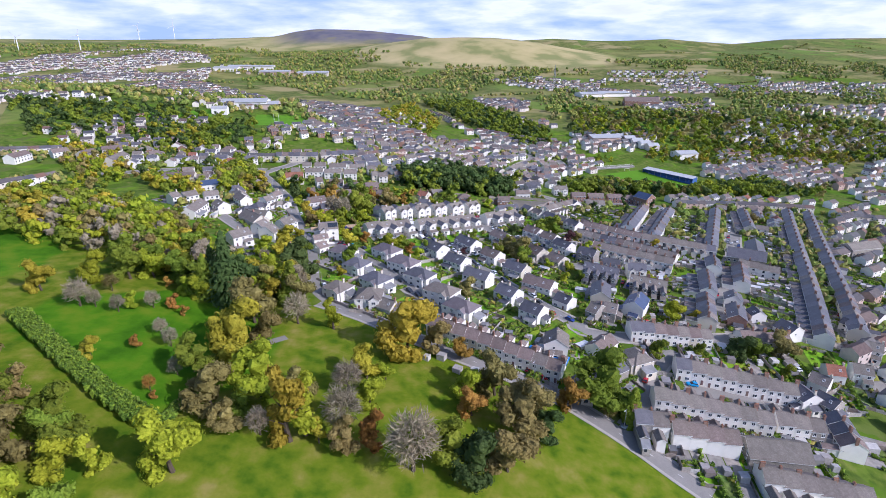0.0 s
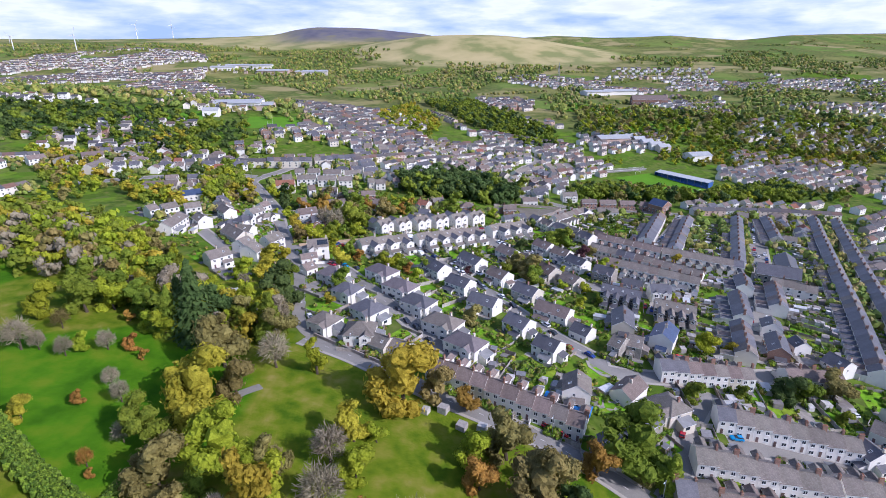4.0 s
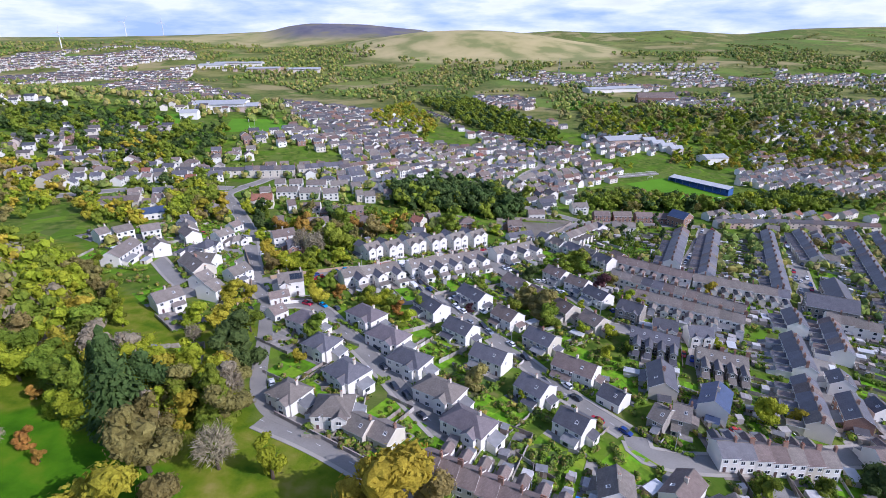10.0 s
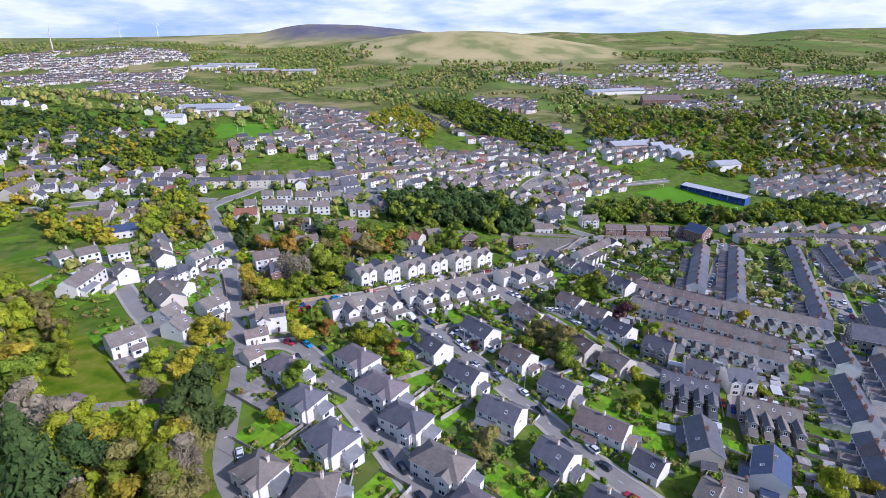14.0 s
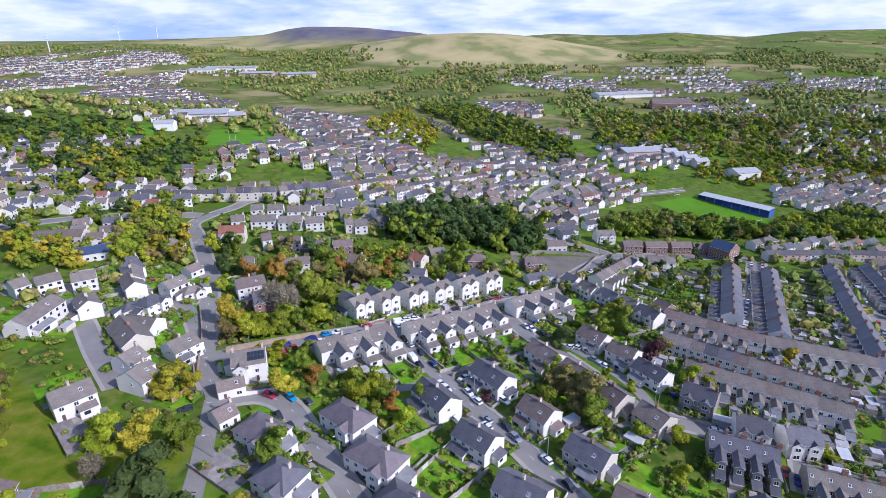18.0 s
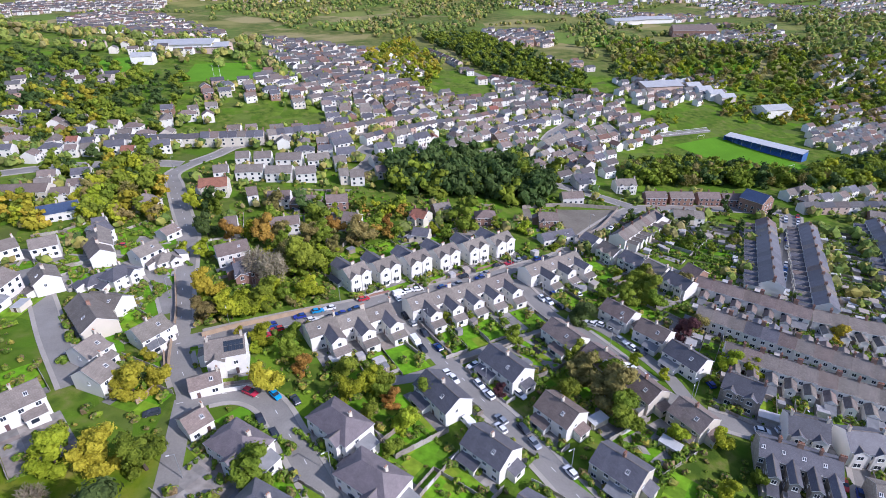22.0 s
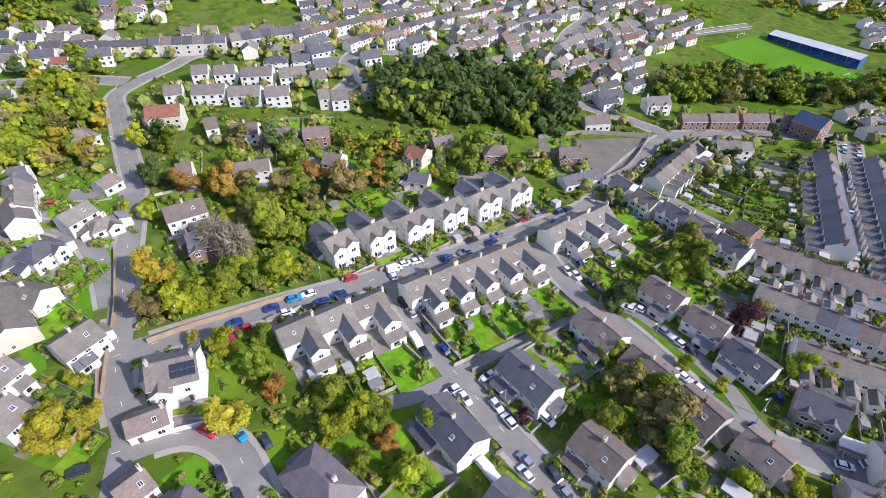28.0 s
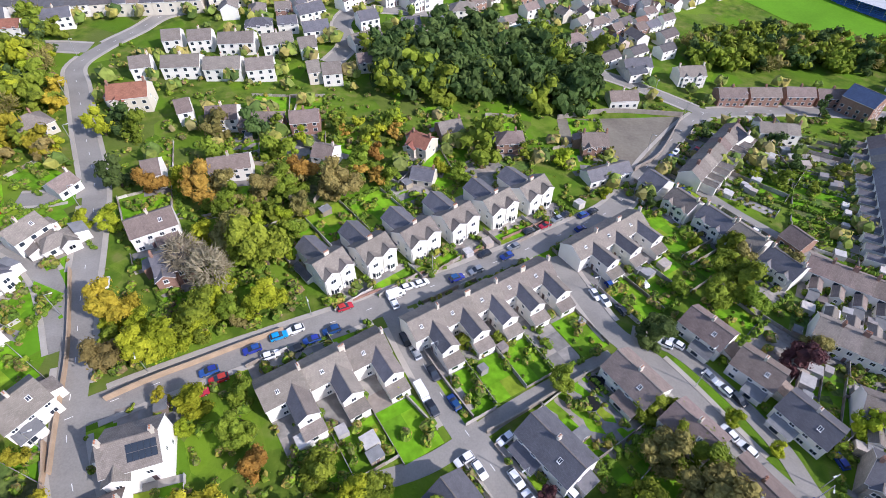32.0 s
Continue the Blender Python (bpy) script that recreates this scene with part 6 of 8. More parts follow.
tree(20.5, -17.2, 14.9, "round", "brown")
tree(26.1, -1.3, 17.6, "round", "brown")
tree(31.2, 5.9, 12.3, "bare", "brown")
tree(4.8, -17.5, 12.6, "round", "green")
tree(-86.4, 58.1, 28.2, "fir", "dark")
tree(-94.6, 64.1, 20.0, "fir", "dark")
tree(-95.6, 58.7, 17.1, "fir", "green")
tree(-62.2, 62.4, 17.7, "cone", "green")
tree(-46.7, 110.8, 12.0, "round", "green")
tree(56.6, 18.4, 18.8, "round", "green")
tree(63.6, 11.1, 12.9, "cone", "green")
tree(44.3, 13.5, 12.0, "round", "rust")
tree(34.1, -1.6, 10.6, "round", "dark")
tree(56.2, 11.5, 6.5, "bare", "brown")
tree(104.3, 85.2, 9.9, "round", "lime")
tree(113.6, 86.4, 3.8, "round", "gold")
tree(123.9, 59.5, 12.2, "round", "dark")
tree(131.7, 61.5, 11.0, "round", "green")
tree(143.5, 63.3, 12.3, "round", "brown")
tree(87.3, 53.0, 8.5, "round", "green")
tree(138.6, 50.5, 7.1, "round", "green")
tree(105.4, 56.3, 6.1, "round", "green")
tree(-86.9, 135.1, 11.2, "round", "gold")
tree(-81.2, 138.0, 8.4, "round", "gold")
tree(-64.5, 80.0, 12.0, "bare", "brown")
tree(-61.5, 70.5, 11.0, "bare", "bare")
tree(-66.2, 90.2, 17.0, "round", "dark")
tree(-82.0, 70.0, 15.2, "round", "dark")
tree(-71.4, 112.0, 13.0, "round", "green")
tree(-53.4, 140.0, 11.0, "round", "gold")
tree(-75.8, 198.7, 13.4, "bare", "bare")
tree(-97.8, 229.7, 9.6, "round", "rust")
tree(-58.6, 204.0, 18.5, "round", "green")
tree(-110.8, 214.3, 6.1, "round", "lime")
tree(-89.5, 148.3, 4.9, "round", "gold")
tree(-95.8, 148.6, 2.3, "round", "gold")
tree(-90.5, 111.1, 11.5, "round", "lime")
tree(-80.6, 111.7, 12.5, "round", "gold")
tree(-86.2, 99.5, 8.5, "bare", "bare")
tree(-74.6, 98.5, 8.5, "bare", "bare")
tree(-139.2, 79.3, 12.8, "round", "green")
tree(-87.5, 183.7, 12.6, "round", "gold")
tree(-82.8, 170.2, 11.2, "bare", "brown")
tree(-75.9, 172.7, 9.8, "round", "lime")
tree(-72.3, 175.4, 9.8, "round", "lime")
tree(-69.4, 181.2, 8.4, "round", "green")
tree(-67.5, 184.9, 11.2, "round", "green")
tree(-68.0, 194.1, 14.0, "bare", "bare")
tree(-66.5, 209.0, 12.6, "bare", "brown")
tree(-56.4, 187.3, 8.4, "round", "lime")
tree(-53.7, 190.6, 8.4, "round", "lime")
tree(-61.4, 185.6, 8.4, "round", "green")
tree(-102.6, 214.3, 7.0, "round", "lime")
tree(-31.2, 139.5, 9.8, "round", "lime")
tree(-25.8, 144.2, 8.4, "round", "lime")
tree(-19.9, 139.1, 7.0, "round", "rust")
tree(-23.3, 141.1, 7.0, "round", "green")
tree(41.4, 186.3, 9.8, "round", "dark")
tree(61.6, 199.8, 9.8, "round", "green")
tree(70.5, 204.8, 11.2, "round", "green")
tree(67.9, 210.5, 9.8, "round", "green")
tree(75.8, 180.4, 9.8, "round", "purple")
tree(81.8, 185.3, 8.4, "round", "brown")
tree(41.4, 145.6, 14.0, "round", "brown")
tree(35.3, 155.3, 11.2, "bare", "brown")
tree(40.9, 160.3, 8.4, "round", "green")
tree(83.2, 163.6, 8.4, "round", "lime")
tree(89.9, 162.3, 7.0, "round", "lime")
tree(10.1, 146.8, 4.6, "round", "purple")
tree(42.1, 246.2, 4.6, "round", "lime")
tree(-42.9, 235.6, 14.0, "round", "brown")
tree(-56.0, 241.0, 9.8, "round", "rust")
tree(-58.4, 233.2, 11.2, "round", "green")
tree(-66.1, 249.4, 11.2, "round", "green")
tree(1.4, 262.2, 16.8, "round", "green")
tree(-46.4, 149.2, 7.0, "round", "rust")
tree(-51.3, 155.3, 8.4, "round", "green")
tree(-53.1, 164.1, 7.0, "round", "green")
tree(-61.9, 161.4, 7.0, "round", "lime")
tree(-62.1, 156.0, 4.6, "round", "lime")
tree(-69.2, 162.6, 4.6, "round", "gold")
tree(2.6, 184.1, 3.4, "round", "green")
tree(-6.3, 182.2, 4.6, "round", "green")
tree(-20.9, 167.3, 3.4, "round", "lime")
tree(52.7, 203.2, 7.0, "round", "green")
tree(72.1, 199.4, 8.4, "round", "green")
tree(61.0, 158.4, 4.6, "round", "lime")
tree(42.4, 155.7, 9.8, "round", "green")
tree(34.9, 165.7, 8.4, "round", "green")
tree(54.0, 165.0, 4.6, "round", "lime")
tree(16.6, 172.3, 7.0, "round", "green")
tree(42.3, 142.2, 9.8, "round", "green")
tree(43.1, 136.9, 8.4, "round", "green")
tree(55.6, 133.7, 7.0, "round", "lime")
tree(67.9, 136.2, 4.6, "round", "lime")
tree(-15.4, 131.1, 7.0, "round", "lime")
tree(-24.8, 132.9, 7.0, "round", "green")
tree(-28.3, 181.1, 4.6, "tall", "green")
tree(-30.0, 181.4, 4.6, "tall", "green")
tree(-82.4, 228.3, 12.6, "round", "rust")
tree(-76.9, 228.9, 11.2, "round", "brown")
tree(-84.3, 247.0, 11.2, "round", "green")
tree(-65.6, 230.4, 11.2, "bare", "brown")
tree(-52.9, 225.2, 8.4, "round", "brown")
tree(-109.2, 232.5, 9.8, "round", "dark")
tree(-114.9, 258.3, 11.2, "round", "green")
tree(-125.9, 258.6, 9.8, "round", "lime")
tree(-120.4, 261.0, 9.8, "round", "dark")
tree(-88.7, 261.3, 9.8, "round", "brown")
tree(-75.6, 261.7, 11.2, "round", "dark")
tree(-69.5, 263.9, 8.4, "round", "green")
tree(-91.3, 234.5, 8.4, "round", "lime")
tree(-72.6, 224.2, 11.2, "tall", "green")
tree(-72.5, 217.6, 12.6, "tall", "green")
tree(-63.7, 202.1, 11.2, "tall", "green")
tree(-57.7, 221.2, 7.0, "round", "lime")
tree(-60.0, 261.0, 7.0, "round", "lime")
tree(-48.1, 269.8, 7.0, "round", "green")
tree(-32.3, 272.9, 8.4, "round", "green")
tree(-37.6, 258.5, 7.0, "round", "lime")
tree(-6.5, 247.4, 8.4, "round", "green")
tree(-13.0, 250.4, 7.0, "round", "lime")
tree(16.4, 264.1, 7.0, "round", "green")
tree(-29.6, 243.5, 7.0, "round", "green")
tree(-38.7, 249.9, 9.8, "round", "green")
tree(-46.5, 233.2, 8.4, "round", "brown")
tree(-52.7, 215.4, 7.0, "round", "green")
tree(-29.3, 278.3, 7.0, "round", "lime")
tree(30.1, 262.2, 7.0, "round", "lime")
tree(-11.3, 272.5, 4.6, "round", "rust")
tree(90.2, 289.6, 7.0, "round", "dark")
tree(116.4, 284.5, 8.4, "round", "dark")
tree(117.2, 269.4, 7.0, "round", "dark")
tree(108.2, 259.5, 7.0, "round", "green")
tree(118.0, 255.9, 4.6, "round", "green")
tree(100.4, 263.3, 4.6, "round", "lime")
tree(54.9, 240.8, 8.4, "tall", "dark")
tree(76.3, 217.7, 8.4, "round", "brown")
tree(86.3, 213.8, 9.8, "round", "brown")
tree(73.5, 220.7, 8.4, "round", "green")
tree(64.4, 223.2, 4.6, "round", "lime")
tree(142.9, 281.9, 8.4, "tall", "dark")
tree(132.3, 266.0, 7.0, "round", "green")
tree(-48.5, 94.3, 6.2, "round", "gold")
tree(11.1, 90.2, 10.0, "round", "brown")
tree(16.3, 104.7, 6.2, "round", "green")
tree(26.0, 85.0, 4.6, "round", "lime")
tree(-17.9, 122.3, 6.2, "round", "green")
tree(-10.4, 144.1, 7.5, "round", "green")
tree(-22.7, 146.2, 7.5, "round", "green")
tree(-34.1, 148.4, 7.5, "round", "green")
tree(40.3, 166.0, 6.2, "round", "green")
tree(106.1, 86.2, 10.0, "round", "lime")
tree(116.1, 86.3, 7.5, "round", "gold")
tree(109.6, 129.2, 6.2, "round", "lime")
tree(131.2, 185.3, 7.5, "round", "gold")
tree(112.9, 176.6, 4.6, "round", "lime")
tree(239.1, 271.7, 10.0, "round", "brown")
tree(258.6, 284.3, 7.5, "round", "lime")
tree(28.3, 145.7, 10.0, "round", "green")
tree(17.7, 153.3, 6.2, "round", "green")
tree(47.4, 152.5, 8.8, "round", "green")
tree(150.7, 315.0, 11.2, "tall", "dark")
tree(171.9, 305.2, 10.0, "tall", "dark")
tree(70.9, 121.3, 6.2, "round", "green")
tree(61.6, 116.9, 6.2, "round", "lime")
grove(4.6, 4.5, 6.5, "lime lime lime green lime", (-92, 184), (-87, 187), (-69, 185), (-61, 179), (-65, 172), (-79, 164))
grove(11, 4, 8, "lime green bare brown lime", (-90, 238), (-60, 242), (-47, 222), (-52, 206), (-50, 181), (-66, 176), (-76, 203))
grove(8, 7, 11, "lime green gold brown green lime", (-182, 152), (-158, 158), (-132, 136), (-112, 114), (-106, 92), (-134, 106))
grove(8.5, 10, 16, "lime green gold brown lime bare green lime", (-215, 160), (-176, 170), (-134, 108), (-108, 92), (-80, 86), (-66, 80), (-55, 64), (-60, 58), (-107, 52))
grove(11, 4, 8, "lime green brown bare green", (-78, 222), (-67, 253), (-46, 253), (-40, 242), (-51, 216), (-62, 202), (-71, 204))
grove(7, 8, 12, "green lime green", (-202, 325), (-198, 341), (-177, 332), (-168, 317), (-186, 308))
grove(7, 3, 7, "green lime green rust", (-62, 270), (-31, 285), (-25, 274), (-30, 243), (-48, 240))
grove(6, 4, 8, "green brown green lime", (29, 160), (47, 176), (62, 164), (67, 147), (69, 126), (58, 127), (47, 145))
grove(8.5, 9, 14, "lime green gold bare lime brown green", (-273, 147), (-253, 206), (-168, 150), (-118, 88), (-66, 78), (-56, 62), (-74, 52), (-111, 72), (-131, 83), (-178, 95), (-246, 117))
grove(7.5, 9, 14, "dark green green lime brown", (-170, 26), (-124, -6), (-97, -24), (-74, -37), (-78, -56), (-104, -62))
grove(7, 8, 13, "green dark green lime", (224, 359), (251, 400), (349, 434), (311, 366))
grove(6, 12, 17, "dark dark dark green dark", (-45, 324), (-29, 334), (-10, 355), (43, 359), (58, 349), (51, 307), (32, 297), (14, 301), (-36, 289))
grove(6.5, 9, 13, "dark green brown green", (112, 385), (163, 405), (195, 391), (238, 380), (247, 369), (187, 357), (141, 356), (105, 351))
grove(7.5, 8, 13, "green lime brown green gold", (-199, 294), (-199, 313), (-165, 307), (-152, 288), (-133, 242), (-139, 227), (-149, 228), (-167, 238))
grove(9, 8, 12, "green dark gold green", (-323, 433), (-273, 442), (-219, 370), (-222, 349), (-250, 324))
grove(12, 7, 11, "green green dark lime", (-314, 358), (-317, 395), (-200, 380), (-165, 320), (-170, 267), (-206, 281), (-247, 274))
grove(14, 8, 13, "dark green green dark", (-544, 512), (-352, 527), (-220, 476), (-189, 392), (-245, 372), (-406, 373))
grove(13, 8, 13, "green green lime dark brown", (202, 813), (575, 743), (708, 702), (535, 515), (367, 572), (266, 603), (161, 610))
grove(10, 9, 13, "dark green green", (-62, 878), (20, 875), (137, 618), (140, 548), (88, 549), (15, 664))
grove(10, 6, 8, "green dark lime brown", (269, 422), (399, 418), (360, 373), (249, 375))
grove(12, 8, 11, "green lime gold", (-118, 676), (-77, 844), (-19, 625), (-28, 542), (-76, 566))
grove(8, 7, 10, "lime green gold", (-241, 266), (-208, 271), (-165, 259), (-137, 255), (-133, 248), (-185, 226), (-208, 226))
grove(11, 6, 9, "green lime brown gold green", (264, 584), (457, 576), (517, 556), (456, 484), (371, 507), (259, 507), (240, 526))
grove(9, 6, 10, "lime gold green brown", (-376, 353), (-317, 355), (-241, 265), (-242, 202))
grove(8, 4, 6, "lime green", (141, 468), (177, 519), (206, 522), (168, 472))

# ---- far woods and settlements ----
WOODS = [
    (26, (-768, 657), (-472, 560), (-181, 524), (-273, 801), (-427, 678), (-1091, 935)),
    (17, (-793, 1637), (-639, 2062), (-76, 1581), (386, 1530), (364, 1437), (100, 1377), (22, 983), (-59, 844), (-159, 917), (-375, 1112), (-627, 1308)),
    (26, (471, 1741), (1053, 1971), (1701, 1593), (1442, 1340), (834, 1415), (556, 1632)),
    (15, (412, 964), (617, 883), (903, 824), (782, 707), (372, 738)),
    (15, (-1410, 1220), (-840, 1083), (-439, 563), (-621, 530)),
    (20, (18, 1487), (288, 1494), (260, 1272), (81, 1279)),
    (38, (-2412, 1794), (-1629, 1987), (-659, 2134), (-190, 1764), (-826, 1709), (-1279, 1548), (-2033, 1496)),
    (15, (172, 1110), (272, 1157), (318, 838), (414, 776), (290, 718), (152, 693)),
    (22, (619, 1254), (1190, 1099), (950, 870), (514, 887)),
    (12, (-205, 581), (-187, 581), (-136, 491), (-155, 477)),
]
SUBURBS = [
    (11, 33, (262, 205), (348, 346), (389, 357), (340, 262), (262, 160)),
    (11, 33, (184, 88), (235, 151), (320, 165), (240, 60), (171, 55)),
    (11, 28, (150, 0), (171, 45), (240, 50), (200, -20)),
    (13, 38, (185, 630), (294, 657), (262, 564), (165, 534)),
    (15, 20, (-420, 406), (-348, 426), (-299, 360), (-365, 341)),
    (14, 40, (-128, 731), (-78, 693), (-40, 601), (-64, 559), (-100, 567)),
    (14, 40, (-167, 645), (-109, 622), (-98, 552), (-134, 513)),
    (13, 50, (-141, 507), (-97, 547), (-61, 534), (-74, 467), (-112, 423), (-129, 455)),
    (13, 50, (-89, 534), (-41, 564), (-34, 511), (-60, 476)),
    (14, 30, (-220, 686), (-106, 605), (-97, 547), (-153, 523)),
    (12, 20, (-19, 655), (45, 598), (151, 568), (146, 549), (42, 559)),
    (16, 28, (434, 742), (557, 717), (714, 641), (631, 559), (452, 576), (377, 612)),
    (17, 10, (-378, 577), (-325, 615), (-261, 583), (-312, 544)),
    (12, 20, (-1773, 1552), (-1297, 1570), (-1081, 1758), (-826, 1709), (-675, 1384), (-596, 1140), (-875, 1041), (-1180, 1014)),
    (11, 46, (-745, 1078), (-581, 1109), (-357, 886), (-311, 735), (-437, 651)),
    (14, 30, (-290, 852), (-128, 731), (-108, 615), (-182, 565)),
    (13, 28, (21, 937), (145, 932), (122, 778), (52, 814)),
    (14, 28, (90, 711), (156, 680), (148, 642), (96, 649)),
    (14, 23, (76, 1449), (275, 1352), (463, 1202), (389, 1005), (227, 1107), (96, 1318)),
    (17, 10, (342, 1349), (861, 1414), (694, 1130), (395, 1049)),
    (13, 30, (370, 982), (497, 960), (434, 742), (401, 750), (335, 838)),
    (15, 33, (683, 1333), (1401, 1300), (981, 900), (618, 1037)),
    (20, 0, (431, 1530), (735, 1500), (677, 1377), (415, 1416)),
    (16, 10, (-726, 622), (-452, 557), (-398, 536), (-580, 494)),
    (26, 5, (-756, 1461), (-405, 1487), (-530, 1336), (-688, 1381)),
    (15, 33, (566, 885), (950, 870), (798, 722), (543, 795)),
    (12, 32, (92, 416), (154, 514), (178, 496), (149, 434)),
    (13, 28, (58, 330), (80, 420), (122, 426), (110, 395), (99, 348)),
    (13, 26, (315, 447), (397, 441), (448, 511), (350, 508)),
    (15, 22, (267, 444), (297, 495), (342, 493), (315, 447)),
    (15, 30, (463, 470), (540, 560), (640, 560), (560, 440)),
    (13, 20, (390, 360), (400, 430), (470, 470), (520, 420), (450, 330)),
]


def joined(name, template, places, material, label, category, flat=False):
    """One mesh of many small copies of a template: rows of x, y, z, size, height, turn."""
    v, f = template
    p = np.array(places)
    c, s = np.cos(p[:, 5]), np.sin(p[:, 5])
    x = v[None, :, 0] * p[:, 3:4]
    y = v[None, :, 1] * p[:, 3:4]
    pts = np.stack([x * c[:, None] - y * s[:, None] + p[:, 0:1], x * s[:, None] + y * c[:, None] + p[:, 1:2], v[None, :, 2] * p[:, 4:5] + p[:, 2:3]], -1)
    n = len(v)
    me = bpy.data.meshes.new(name)
    k = np.array(f)
    nf, w = len(k) * len(p), k.shape[1]
    me.vertices.add(n * len(p))
    me.vertices.foreach_set("co", pts.ravel())
    me.loops.add(nf * w)
    me.loops.foreach_set("vertex_index", (k[None] + (np.arange(len(p)) * n)[:, None, None]).ravel())
    me.polygons.add(nf)
    me.polygons.foreach_set("loop_start", np.arange(nf) * w)
    me.update(calc_edges=True)
    me.shade_flat()
    me.materials.append(material)
    return tagged(new(name, me), label, category, kind="stuff")


def island_mat(name, stops, rough=0.85, grain=0.35, scale=0.8):
    """Each loose piece takes a colour of its own, with grain on it."""
    m = bpy.data.materials.new(name)
    m.use_nodes = True
    n, l = m.node_tree.nodes, m.node_tree.links
    p = n["Principled BSDF"]
    p.inputs["Roughness"].default_value, p.inputs["Specular IOR Level"].default_value = rough, 0.12
    g, r = n.new("ShaderNodeNewGeometry"), n.new("ShaderNodeValToRGB")
    e = r.color_ramp.elements
    while len(e) < len(stops):
        e.new(0.5)
    for i, (q, c) in enumerate(zip(e, stops)):
        q.position, q.color = i / (len(stops) - 1), rgb(c)
    l.new(g.outputs["Random Per Island"], r.inputs[0])
    co, t, mr = n.new("ShaderNodeTexCoord"), n.new("ShaderNodeTexNoise"), n.new("ShaderNodeMapRange")
    t.inputs["Scale"].default_value = scale
    l.new(co.outputs["Object"], t.inputs["Vector"])
    l.new(t.outputs[0], mr.inputs["Value"])
    mr.inputs["From Min"].default_value, mr.inputs["From Max"].default_value = 0.3, 0.7
    mr.inputs["To Min"].default_value, mr.inputs["To Max"].default_value = 1 - grain, 1 + grain
    mix = n.new("ShaderNodeMix")
    mix.data_type, mix.blend_type = "RGBA", "MULTIPLY"
    mix.inputs["Factor"].default_value = 1.0
    l.new(r.outputs[0], mix.inputs["A"])
    l.new(mr.outputs[0], mix.inputs["B"])
    l.new(mix.outputs["Result"], p.inputs["Base Color"])
    return m


AUTUMN = ((0.065, 0.11, 0.03), (0.12, 0.175, 0.034), (0.165, 0.22, 0.04), (0.25, 0.275, 0.052), (0.32, 0.275, 0.07), (0.25, 0.205, 0.09), (0.14, 0.18, 0.04), (0.195, 0.24, 0.045))
M_WOOD = island_mat("mixed_woodland", AUTUMN, scale=0.35, grain=0.4)
M_SHRUB = island_mat("garden_shrubs", ((0.06, 0.11, 0.015), (0.11, 0.18, 0.018), (0.21, 0.29, 0.02), (0.11, 0.15, 0.03), (0.30, 0.26, 0.04), (0.20, 0.14, 0.075), (0.095, 0.165, 0.02), (0.16, 0.25, 0.02)), scale=1.6, grain=0.45)
M_HEDGES = island_mat("clipped_hedge", ((0.06, 0.11, 0.014), (0.11, 0.18, 0.018), (0.17, 0.25, 0.02), (0.10, 0.155, 0.025)), scale=2.0, grain=0.4)


def clump_template(seed, lumps, leaves):
    rng = np.random.default_rng(seed)
    vs, fs, k = [], [], 0
    for i in range(lumps):
        c = (rng.normal() * 0.26, rng.normal() * 0.26, 0.42 + rng.uniform(-0.15, 0.2)) if lumps > 1 else (0, 0, 0.45)
        v, f = lump(rng, c, (0.34, 0.34, 0.36) if lumps > 1 else (0.5, 0.5, 0.5), ICO1 if lumps > 1 else ICO2, 0.2)
        vs.append(v)
        fs.append(f + k)
        k += len(v)
    if leaves:
        d = rng.standard_normal((leaves, 3))
        d[:, 2] = np.abs(d[:, 2])
        d /= np.linalg.norm(d, axis=1, keepdims=True)
        v, f = sprays(rng, np.array((0, 0, 0.42)) + d * (0.52, 0.52, 0.48), d, 0.15)
        vs.append(v)
        fs.append(np.concatenate([f[:, :3], f[:, [0, 2, 3]]]) + k)
    return np.concatenate(vs), np.concatenate(fs)


rng = np.random.default_rng(5)
FAR_TREE = [clump_template(s, 2, 6) for s in (1, 2, 3)]
sets = [[], [], []]
for step, *poly in WOODS:
    for x, y in cells(poly, step, rng, 0.6):
        if y > 640 and math.sin(x * 0.013 + 1) + math.sin(y * 0.016 + x * 0.006) + math.sin(x * 0.031 - y * 0.012) < -0.8:
            continue
        for _ in range(1 if step < 20 else 2):
            qx, qy = x + rng.normal() * step * 0.35, y + rng.normal() * step * 0.35
            h = rng.uniform(7, 13)
            sets[rng.integers(3)].append((qx, qy, height(qx, qy) - 0.5, h * rng.uniform(0.8, 1.2), h, rng.uniform(0, 6.28)))
# field hedgerows and lone trees over the valley and the hill foot
for _ in range(150):
    x0, y0, a = rng.uniform(-1500, 1900), rng.uniform(620, 2300), rng.choice((0.3, 1.75)) + rng.normal() * 0.25
    if abs(x0 - 90) < 560 and y0 > 1480 or y0 > 1900 and x0 < 300:
        continue
    for i in range(int(rng.integers(7, 20))):
        qx, qy = x0 + i * 9 * math.cos(a) + rng.normal() * 2, y0 + i * 9 * math.sin(a) + rng.normal() * 2
        h = rng.uniform(4, 9)
        sets[rng.integers(3)].append((qx, qy, height(qx, qy) - 0.4, h * 1.2, h, rng.uniform(0, 6.28)))
for t, s in zip(FAR_TREE, sets):
    joined("far_woodland", t, s, M_WOOD, "mixed green and autumn-brown woodland across the valley", "woodland")

